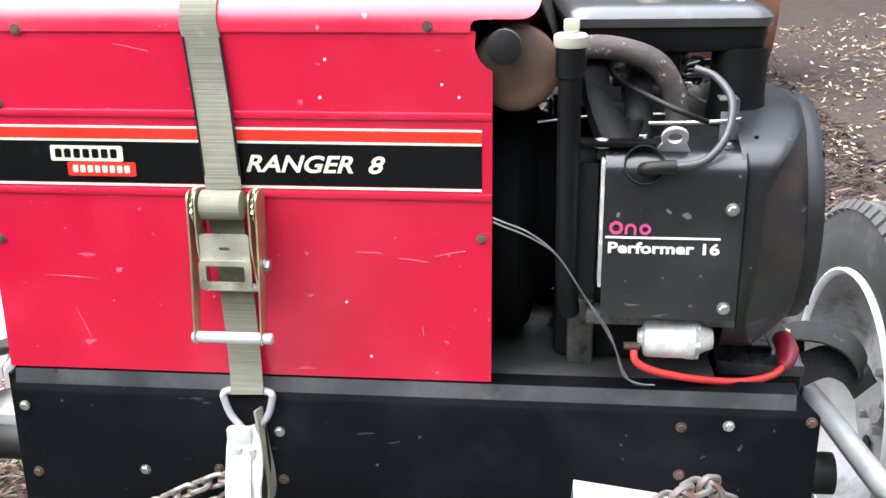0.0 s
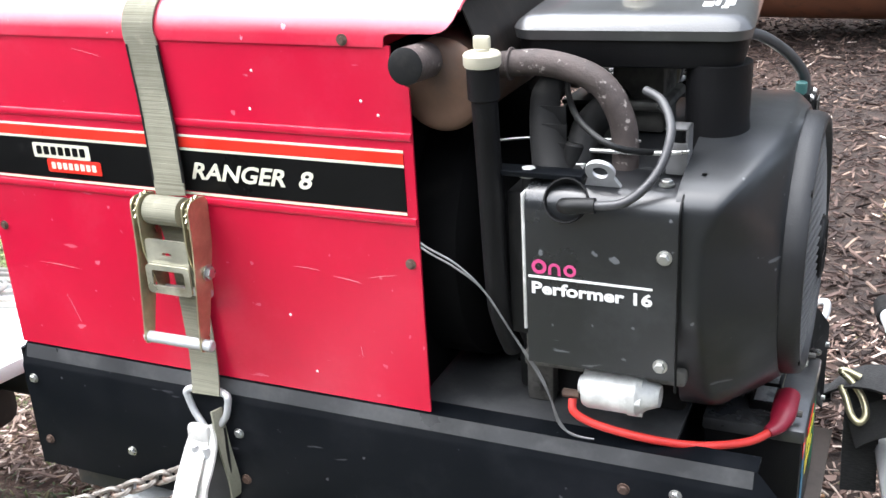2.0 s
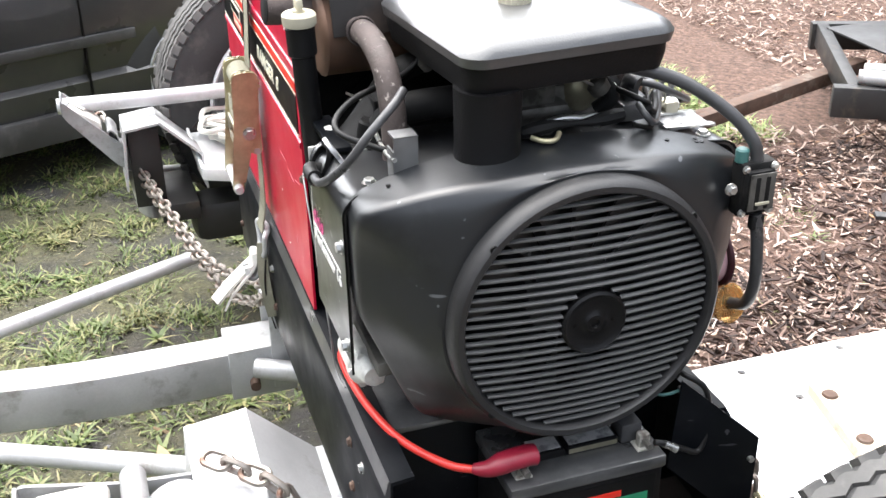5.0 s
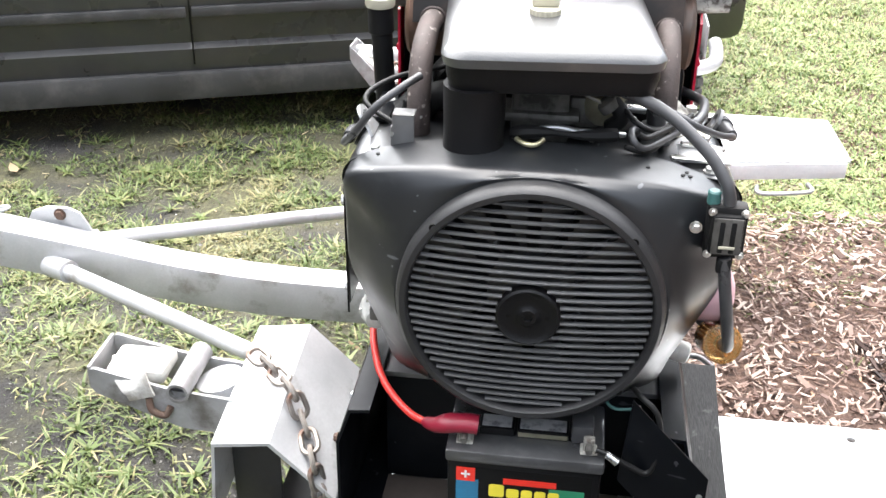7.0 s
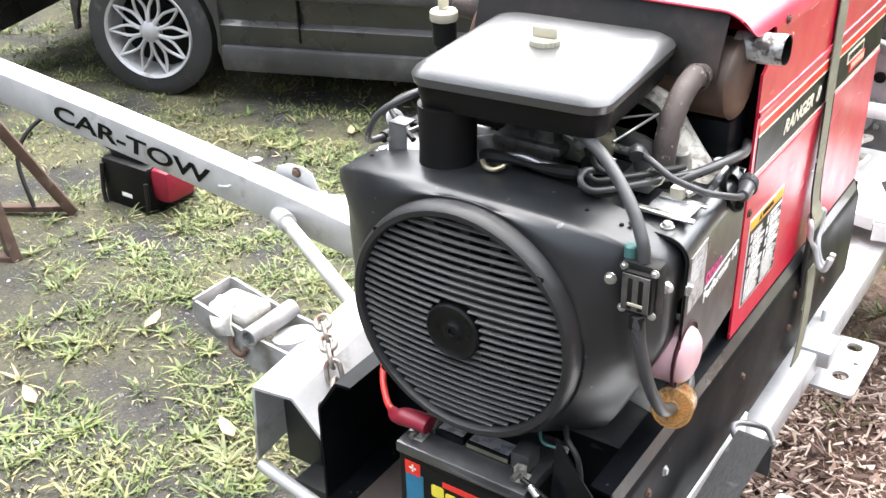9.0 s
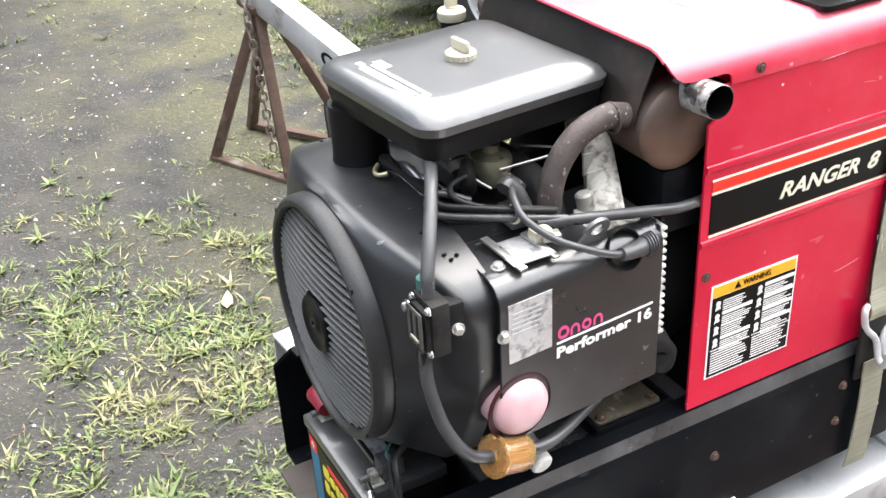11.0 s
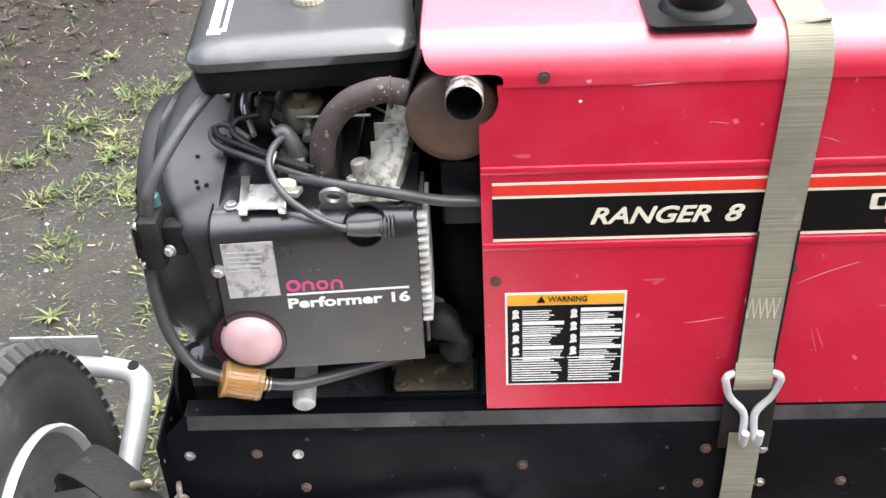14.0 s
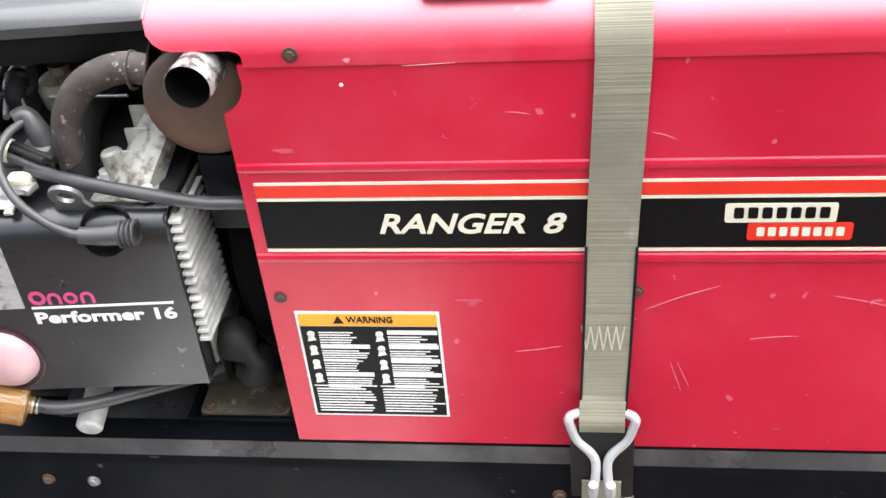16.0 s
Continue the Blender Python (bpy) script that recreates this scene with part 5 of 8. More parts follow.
part("earth_wire", tube([(0.37, 0.10, 0.765), (0.41, 0.115, 0.757), (0.44, 0.132, 0.744), (0.443, 0.163, 0.746)], 0.0022), TEAL, batt, "thin green earth wire")
part("ferrule", rod(bmesh.new(), (0.443, 0.160, 0.746), (0.444, 0.172, 0.747), 0.006, 10), DARK_STEEL, batt)

# ---- tie-down strap over the cabinet ----
strap = thing("tie_down_strap", "olive ratchet tie-down strap over the cabinet", "strap", (-0.37, 0, 1.27))


def ribbon(pts, w, t=0.0022, n=5, across=(1, 0, 0)):
    """Flat webbing along a path; across is the direction of its width."""
    bm = bmesh.new()
    path = smooth_path(pts, n)
    ax = Vector(across)
    rows = []
    for i, p in enumerate(path):
        d = (path[min(i + 1, len(path) - 1)] - path[max(i - 1, 0)]).normalized()
        s = (ax - d * ax.dot(d)).normalized()
        nrm = s.cross(d)
        rows.append([p + s * w / 2 - nrm * t / 2, p + s * w / 2 + nrm * t / 2, p - s * w / 2 + nrm * t / 2, p - s * w / 2 - nrm * t / 2])
    return loft(bm, rows)


top = [(-0.396, s * (PW + 0.0045 - 0.05 + 0.05 * math.cos(radians(a))), 1.214 + 0.05 * math.sin(radians(a))) for s in (-1,) for a in range(0, 91, 18)]
over = [(-0.374, -PW - 0.016, 0.99), (-0.383, -PW - 0.007, 1.10), (-0.388, -PW - 0.0055, 1.16), (-0.391, -PW - 0.005, 1.185), (-0.392, -PW - 0.0047, 1.20)] + [(-0.396, y, z + 0.001) for _, y, z in top] + [(-0.385, 0, 1.2665)]
part("webbing", ribbon(over + [(-0.381, -y, z + 0.001) for _, y, z in reversed(top)] + [(-0.3808, PW + 0.0047, 1.20), (-0.3802, PW + 0.005, 1.18), (-0.379, PW + 0.0053, 1.15), (-0.376, PW + 0.006, 1.08), (-0.373, PW + 0.007, 1.0), (-0.368, PW + 0.011, 0.82), (-0.3655, PW + 0.018, 0.785), (-0.365, PW + 0.026, 0.765), (-0.365, PW + 0.022, 0.745)], 0.051, n=4), WEB, strap, "worn olive webbing")
part("webbing", ribbon([(-0.374, -PW - 0.02, 0.95), (-0.37, -PW - 0.012, 0.88), (-0.364, -PW - 0.013, 0.75), (-0.361, -PW - 0.02, 0.70), (-0.36, -PW - 0.0255, 0.678)], 0.049), WEB, strap, "worn olive webbing")
for sx in (-0.0253, 0.0253):
    part("edge_thread", ribbon([(x + sx, y * 1.0015, z + (0.0012 if z > 1.25 else 0)) for x, y, z in [(-0.373, PW + 0.0072, 1.0), (-0.3705, PW + 0.009, 0.9), (-0.368, PW + 0.0112, 0.82), (-0.365, PW + 0.0202, 0.755)]], 0.003, 0.0028, 4), RUBBER, strap)
    part("edge_thread", ribbon([(-0.3755 + sx, -PW - 0.0145, 1.01), (-0.383 + sx, -PW - 0.0078, 1.10), (-0.392 + sx, -PW - 0.0054, 1.20)], 0.003, 0.0028, 4), RUBBER, strap)
bm = bmesh.new()
for k in range(10):
    x = -0.388 + 0.0045 * k
    a, c = ((x, PW + 0.0095, 0.895), (x + 0.0045, PW + 0.0105, 0.862)) if k % 2 == 0 else ((x, PW + 0.0105, 0.862), (x + 0.0045, PW + 0.0095, 0.895))
    rod(bm, a, c, 0.0011, 5)
part("stitching", bm, CREAM, strap, "pale zigzag stitching")
# ratchet
ry = -PW - 0.03
rat = part("ratchet_spool", rod(bmesh.new(), (-0.402, ry, 0.972), (-0.345, ry, 0.972), 0.021, 20), WEB, strap, "webbing wound on the ratchet spool")
for x in (-0.411, -0.325):
    bm = bmesh.new()
    teeth = []
    for k in range(32):
        r = 0.026 if k % 2 else 0.022
        teeth.append((ry + r * math.cos(2 * math.pi * k / 32), 0.972 + r * math.sin(2 * math.pi * k / 32)))
    prism(bm, teeth, "x", x - 0.0015, x + 0.0015)
    part("ratchet_wheel", bm, ZINC, rat)
for x in (-0.416, -0.406, -0.330, -0.320):
    outer = x in (-0.416, -0.320)
    bm = bmesh.new()
    lo = 0.775 if outer else 0.84
    yy = ry - 0.03 if outer else ry + 0.012
    outline = corner_round([(ry - 0.024, 0.995), (ry + 0.022, 0.995), (ry + 0.018, 0.92), (yy + 0.008, lo), (yy - 0.012, lo), (ry - 0.026, 0.92)], 0.015)
    prism(bm, outline, "x", x - 0.0012, x + 0.0012)
    part("side_plate", bm, ZINC, rat, "zinc-plated ratchet side plate")
part("handle_bar", rod(bmesh.new(), (-0.422, ry - 0.031, 0.785), (-0.305, ry - 0.031, 0.785), 0.0085, 14, bevel=0.002), GALV, rat, "bright steel handle bar")
part("lower_bar", rod(bmesh.new(), (-0.409, ry + 0.01, 0.846), (-0.327, ry + 0.01, 0.846), 0.006, 12), GALV, rat)
bm = bmesh.new()
prism(bm, rounded(-0.404, 0.889, -0.333, 0.936, 0.006), "y", ry - 0.022, ry - 0.019, holes=[rounded(-0.377, 0.912, -0.361, 0.917, 0.002)])
part("pawl_plate", bm, PALE_ZINC, rat, "pale plated pawl plate with a slot")
bm = bmesh.new()
prism(bm, rounded(-0.406, 0.855, -0.331, 0.899, 0.007), "y", ry - 0.027, ry - 0.0235, holes=[rounded(-0.396, 0.867, -0.341, 0.891, 0.003)])
part("release_frame", bm, PALE_ZINC, rat, "pale plated release lever frame")
part("pivot_bolt", hex_bolt(bmesh.new(), (-0.318, ry - 0.002, 0.885), (1, 0, 0), 0.009, 0.006), STEEL, rat)
# double wire hooks at both ends
for s, xc, zt in ((-1, -0.36, 0.672), (1, -0.365, 0.764)):
    y = s * (PW + 0.023)
    pts = [(xc - 0.036, y, zt - 0.005), (xc - 0.037, y, zt + 0.004), (xc - 0.03, y - s * 0.004, zt + 0.008), (xc, y - s * 0.012, zt + 0.008), (xc + 0.03, y - s * 0.004, zt + 0.008), (xc + 0.037, y, zt + 0.004), (xc + 0.036, y, zt - 0.005)]
    right = [(xc + 0.028, y, zt - 0.03), (xc + 0.008, y + s * 0.006, zt - 0.055), (xc + 0.008, y + s * 0.016, zt - 0.085), (xc + 0.01, y + s * 0.03, zt - 0.09), (xc + 0.01, y + s * 0.036, zt - 0.065)]
    left = [(2 * xc - p[0], p[1], p[2]) for p in right]
    part("wire_hook", tube(left[::-1] + pts + right, 0.0056, 5, 10), GALV, strap, "bent steel wire hook")
# anchor straps below the hooks
anchor = thing("anchor_sling", "short frayed pale sling below the strap hook", "strap", (-0.36, -0.3, 0.5))
part("sling", ribbon([(-0.366, -0.272, 0.622), (-0.372, -0.280, 0.608), (-0.368, -0.305, 0.590), (-0.362, -0.335, 0.566), (-0.355, -0.362, 0.542)], 0.036, 0.005, across=(1, 0.25, 0.1)), SLING, anchor, "dirty white webbing tail")
part("sling", ribbon([(-0.362, -0.27, 0.628), (-0.352, -0.282, 0.602), (-0.345, -0.308, 0.578), (-0.343, -0.33, 0.555), (-0.338, -0.345, 0.53)], 0.03, 0.004, across=(1, -0.3, 0.2)), SLING, anchor, "frayed white webbing tail")
part("knot", boxes(((-0.392, -0.285, 0.598), (-0.352, -0.268, 0.632)), bevel=0.008), SLING, anchor, "dirty white knot")
part("sling", ribbon([(-0.345, -0.264, 0.655), (-0.338, -0.268, 0.60), (-0.332, -0.264, 0.54), (-0.335, -0.258, 0.50)], 0.02, 0.004, across=(0.3, 1, 0)), WEB, anchor, "olive webbing tail")
part("sling", ribbon([(-0.365, -0.262, 0.62), (-0.36, -0.268, 0.57), (-0.365, -0.264, 0.52), (-0.37, -0.255, 0.47)], 0.06, 0.003), RUBBER, anchor, "black rubber tail")
anchor_b = thing("anchor_sling", "black pad and olive webbing below the strap hook", "strap", (-0.36, 0.27, 0.5))
part("pad", boxes(((-0.402, BW + 0.002, 0.635), (-0.329, BW + 0.01, 0.75)), bevel=0.003), RUBBER, anchor_b)
part("sling", ribbon([(-0.365, BW + 0.0125, 0.668), (-0.364, BW + 0.016, 0.58), (-0.362, BW + 0.014, 0.49), (-0.36, BW + 0.01, 0.45)], 0.046, 0.003), WEB, anchor_b)

# ---- the tow dolly ----
dolly = thing("tow_dolly", "silver-painted two-wheel car tow dolly", "trailer", (-0.55, 0, 0.3))
DC = -0.56                      # its centre line
LEAN = 0.03                     # how much it stands higher at the engine end, per metre


def mirrored(p):
    return (2 * DC - p[0], p[1], p[2] - LEAN * 2 * (p[0] - DC))


# tongue: a box beam that rises to the hitch
bm = bmesh.new()
path = smooth_path([(-0.545, -0.12, 0.275), (-0.53, -0.28, 0.282), (-0.514, -0.45, 0.291), (-0.497, -0.64, 0.304), (-0.478, -0.85, 0.333), (-0.455, -1.05, 0.378), (-0.435, -1.2, 0.413), (-0.385, -1.6, 0.50), (-0.33, -2.05, 0.585), (-0.285, -2.42, 0.65)], 5)
sweep(bm, path, 1.0, section=rounded(-0.04, -0.05, 0.04, 0.05, 0.006, 3), up=(0, 0, 1))
tongue = part("tongue", bm, GALV, dolly, "silver box-section tongue with printed lettering")
a, c = Vector((-0.3095, -1.9, 0.532)), Vector((-0.376, -1.36, 0.423))
bm = letters("CAR-TOW", 1.0, Matrix.Identity(4), 0.01, 0, 0.02)
xs, ys = [v.co.x for v in bm.verts], [v.co.y for v in bm.verts]
L = (c - a).length
u, w = (c - a).normalized(), Vector((0, 0, 1))
nrm = u.cross(w).normalized()
w = nrm.cross(u).normalized()
M = Matrix((u, w, nrm)).transposed().to_4x4()
M.translation = a + nrm * 0.0035
bmesh.ops.transform(bm, matrix=M @ Matrix.Diagonal((L / (max(xs) - min(xs)), 0.05 / (max(ys) - min(ys)), 0.1, 1)) @ Matrix.Translation((-min(xs), -min(ys), 0)), verts=bm.verts)
part("lettering", bm, BLACK_INK, tongue, "black block lettering")
part("tongue_sleeve", boxes(((-0.586, -0.34, 0.222), (-0.478, -0.20, 0.342)), bevel=0.003), GALV, dolly, "silver box sleeve on the tongue's end")
for lo, hi in (((-0.60, -0.25, 0.30), (-0.592, -0.14, 0.43)), ((-0.476, -0.25, 0.24), (-0.468, -0.14, 0.43)), ((-0.592, -0.149, 0.24), (-0.476, -0.14, 0.43)), ((-0.60, -0.252, 0.43), (-0.468, -0.14, 0.438))):
    part("bracket_plate", boxes((lo, hi), bevel=0.003), GALV, dolly, "steel tongue bracket plate")
part("hitch_pin", rod(bmesh.new(), (-0.48, -0.29, 0.262), (-0.455, -0.292, 0.262), 0.011, 12), RUST, dolly)
bm = bmesh.new()
prism(bm, [(-1.24, 0.42), (-1.06, 0.42), (-1.09, 0.478), (-1.12, 0.49), (-1.17, 0.49), (-1.21, 0.474)], "x", -0.496, -0.489)
hinge = part("hinge_plate", bm, GALV, dolly, "upright silver hinge plate")
part("bolt", hex_bolt(bmesh.new(), (-0.489, -1.14, 0.472), (1, 0, 0), 0.011, 0.008), RUST, hinge)
for a, r in (((-0.383, -1.31, 0.435), 90), ((-0.478, -1.28, 0.482), 0)):
    bm = sweep(bmesh.new(), [(0.011 * math.cos(k * math.pi / 6), 0.020 * math.sin(k * math.pi / 6), 0) for k in range(12)], 0.0042, 6, closed=True)
    bmesh.ops.transform(bm, matrix=Matrix.Translation(a) @ Matrix.Rotation(radians(10), 4, "X"), verts=bm.verts)
    part("safety_lug", bm, GALV, dolly)
for end in ((0.09, -0.37, 0.478), (-1.01, -0.345, 0.305)):
    j = (-0.44 + (0.035 if end[0] > DC else -0.035), -1.14, 0.385 if end[0] > DC else 0.40)
    part("strut", rod(bmesh.new(), j, end, 0.018, 18), GALV, dolly, "silver tube strut")
    part("strut_collar", rod(bmesh.new(), (j[0], j[1], j[2] - 0.006), Vector(j) + (Vector(end) - Vector(j)) * 0.09, 0.026, 18), GALV, dolly)
# frame under the welder
part("axle_tube", rod(bmesh.new(), (-1.85, 0.18, 0.33), (0.62, 0.18, 0.33), 0.04, 20), CHASSIS, dolly)
part("frame_rail", boxes(((0.02, 0.17, 0.43), (0.42, 0.305, 0.468)), bevel=0.005), GALV, dolly, "dusty grey frame member")
part("frame_rail", boxes(((-1.45, 0.17, 0.33), (0.02, 0.275, 0.392)), bevel=0.005), GALV, dolly, "pale steel frame rail")
part("frame_rail", boxes(((-0.72, -0.20, 0.40), (0.38, -0.12, 0.468)), bevel=0.005), CHASSIS, dolly)
part("cross_member", boxes(((-0.58, -0.2, 0.36), (-0.50, 0.3, 0.40)), bevel=0.004), GALV, dolly)
part("cross_tube", rod(bmesh.new(), (-0.47, -0.285, 0.30), (-0.28, 0.05, 0.30), 0.022, 14), GALV, dolly)
for x in (-0.45, 0.1):
    part("welder_bearer", boxes(((x - 0.04, -0.24, 0.463), (x + 0.04, 0.24, 0.475)), bevel=0.002), CHASSIS, dolly)
bm = bmesh.new()
prism(bm, rounded(-0.745, 0.225, -0.52, 0.355, 0.014), "z", 0.292, 0.300, holes=[disc(-0.71, 0.308, 0.018, 14), disc(-0.585, 0.312, 0.018, 14), disc(-0.645, 0.328, 0.006, 10), disc(-0.65, 0.262, 0.012, 10)])
part("lug_plate", bm, GALV, dolly, "drilled pale steel lug plate")
part("lug_web", boxes(((-0.66, 0.24, 0.285), (-0.63, 0.25, 0.42)), bevel=0.003), GALV, dolly)


def wheel_pan(sgn, ys, ye, dz, x0, xin):
    """One wheel pan of the dolly, with its front stop, winch arm and tie-down strap."""
    f = (lambda p: p) if sgn > 0 else mirrored
    def flip(bm):
        if sgn < 0:
            for v in bm.verts:
                v.co = mirrored(v.co)
        return bm
    bm = bmesh.new()
    holes = [disc(x, y, 0.009, 10) for x, y in ((-0.05, 0.62), (0.06, 0.68), (0.30, 0.64), (0.33, 0.84), (0.05, 0.97), (0.22, 1.0), (-0.06, 0.86))]
    prism(bm, [(x0, ys), (0.38, ys), (0.37, ye), (xin, ye)], "z", 0.345, 0.352, holes=[h for h in holes if h[0][1] < ye - 0.04 and h[0][0] > xin + 0.03 - 0.05 * (sgn > 0)])
    bmesh.ops.translate(bm, vec=(0, 0, dz), verts=bm.verts)
    pan = part("ramp_pan", flip(bm), WHITE_DECK, dolly, "pale painted ramp pan drilled with holes")
    for lo, hi in (((x0, ys - 0.005, 0.335), (0.38, ys - 0.0005, 0.349)), ((0.380, ys, 0.30), (0.386, ye - 0.02, 0.3455)), (None, None)):
        bm = boxes((lo, hi), bevel=0.001) if lo else bar((x0 - 0.006, ys, 0.323), (xin - 0.006, ye - 0.01, 0.323), 0.006, 0.045, 0.001)
        bmesh.ops.translate(bm, vec=(0, 0, dz), verts=bm.verts)
        part("pan_lip", flip(bm), WHITE_DECK, pan)
    if sgn > 0:
        part("pan_floor", boxes(((-0.12, -0.30, 0.33), (0.37, 0.22, 0.338)), bevel=0.002), GALV, dolly)
    else:
        corners = [(-1.485, -0.29), (-1.18, -0.285), (-1.12, -0.165), (-1.03, 0.238), (-1.485, 0.238)]
        bm = bmesh.new()
        prism(bm, corners, "z", 0.446, 0.452)
        floor_part = part("pan_floor", bm, WHITE_DECK, dolly, "pale painted pan floor")
        for (xa, ya), (xb, yb) in zip(corners[:3], corners[1:4]):
            part("pan_lip", bar((xa, ya, 0.452), (xb, yb, 0.452), 0.008, 0.034, 0.002), WHITE_DECK, floor_part)
    if sgn < 0:
        part("axle_beam", boxes(((-1.40, -0.32, 0.20), (-1.27, 0.20, 0.325)), bevel=0.035), CHASSIS, dolly, "dark grey rounded axle beam")
    # front stop, a bent sheet
    bm = bmesh.new()
    sec = [(-0.48, 0.42), (-0.468, 0.588), (-0.375, 0.60), (-0.275, 0.50), (-0.27, 0.40), (-0.275, 0.40), (-0.28, 0.496), (-0.378, 0.594), (-0.463, 0.582), (-0.475, 0.42)]
    loft(bm, [[(x, y, z + dz) for y, z in sec] for x, dz in ((0.12, 0.025), (0.40, -0.012))])
    part("wheel_stop", flip(bm), GALV, dolly, "bent silver sheet-steel wheel stop")
    part("stop_gusset", flip(boxes(((0.33, -0.46, 0.38), (0.336, -0.38, 0.575)), ((0.16, -0.46, 0.38), (0.166, -0.38, 0.60)), ((0.12, -0.40, 0.34), (0.39, -0.30, 0.39)), bevel=0.002)), CHASSIS, dolly)
    part("stop_bar", flip(rod(bmesh.new(), (0.40, -0.47, 0.40), (0.42, -0.30, 0.385), 0.012, 12)), GALV, dolly)
    # winch arm; the far one has dropped
    def lean(bm):
        if sgn < 0:
            for v in bm.verts:
                v.co.z += -0.08 + 0.55 * (-0.45 - v.co.y)
                v.co.y = -0.42 + 0.75 * (v.co.y + 0.45)
        return flip(bm)
    for x in (0.203, 0.305):
        bm = bmesh.new()
        prism(bm, corner_round([(-0.70, 0.632), (-0.56, 0.600), (-0.45, 0.59), (-0.45, 0.52), (-0.55, 0.525), (-0.70, 0.585)], 0.015), "x", x - 0.003, x + 0.003)
        part("winch_plate", lean(bm), RIM_GREY, dolly, "grey steel winch arm plate")
    part("winch_end", lean(boxes(((0.203, -0.703, 0.588), (0.305, -0.697, 0.631)), bevel=0.002)), RIM_GREY, dolly)
    part("winch_tube", lean(lathe(bmesh.new(), [(0.014, 0), (0.0185, 0), (0.0185, 0.125), (0.014, 0.125)], Matrix.Translation((0.195, -0.548, 0.603)) @ Matrix.Rotation(radians(90), 4, "Y"), 20, closed=True)), RIM_GREY, dolly)
    part("winch_web", lean(boxes(((0.215, -0.68, 0.595), (0.293, -0.58, 0.622)), bevel=0.01)), ROPE, dolly, "folded pale webbing in the winch")
    part("winch_post", lean(rod(bmesh.new(), (0.25, -0.46, 0.40), (0.25, -0.50, 0.59), 0.04, 18)), GALV, dolly)
    part("winch_hook", lean(tube([(0.312, -0.60, 0.585), (0.318, -0.595, 0.565), (0.316, -0.575, 0.555), (0.312, -0.565, 0.57)], 0.006)), RUST, dolly)
    part("frayed_web", lean(ribbon([(0.25, -0.655, 0.624), (0.29, -0.64, 0.622), (0.312, -0.62, 0.606), (0.315, -0.61, 0.585)], 0.05, 0.004, across=(0.1, 1, 0.1))), SLING, dolly, "frayed pale webbing end")


wheel_pan(1, 0.34, 1.11, 0.0, -0.088, -0.085)
wheel_pan(-1, 0.24, 0.81, 0.14, -0.09, 0.03)
# square stake pocket and pull handle at the ramp's edge
part("stake_pocket", sweep(bmesh.new(), [(0.42, 0.70, 0.34), (0.42, 0.70, 0.43)], 1.0, section=[(-0.035, -0.03), (0.035, -0.03), (0.035, 0.03), (-0.035, 0.03)], cap=False, up=(0, 1, 0)), GALV, dolly)
part("ramp_handle", tube([(0.38, 0.86, 0.35), (0.43, 0.87, 0.38), (0.43, 0.98, 0.38), (0.38, 0.99, 0.35)], 0.008), GALV, dolly)
part("ramp_handle", tube([mirrored((-0.04, 0.56, 0.425)), mirrored((-0.075, 0.57, 0.418)), mirrored((-0.04, 0.70, 0.418)), mirrored((0.0, 0.70, 0.425))], 0.006), GALV, dolly)
# ply board on the ramp
board = thing("plywood_board", "weathered ply board lying on the ramp", "board", (0.17, 0.72, 0.352))
bm = bmesh.new()
prism(bm, [(0.055, 0.70), (0.276, 0.656), (0.175, 0.98), (-0.02, 0.945)], "z", 0.353, 0.375)
part("board", bm, WOOD, board)
for x, y in ((0.10, 0.715), (0.235, 0.69)):
    part("bolt_head", lathe(bmesh.new(), [(0, 0), (0.016, 0), (0.013, 0.004), (0, 0.005)], Matrix.Translation((x, y, 0.375)), 14), RUST, board)


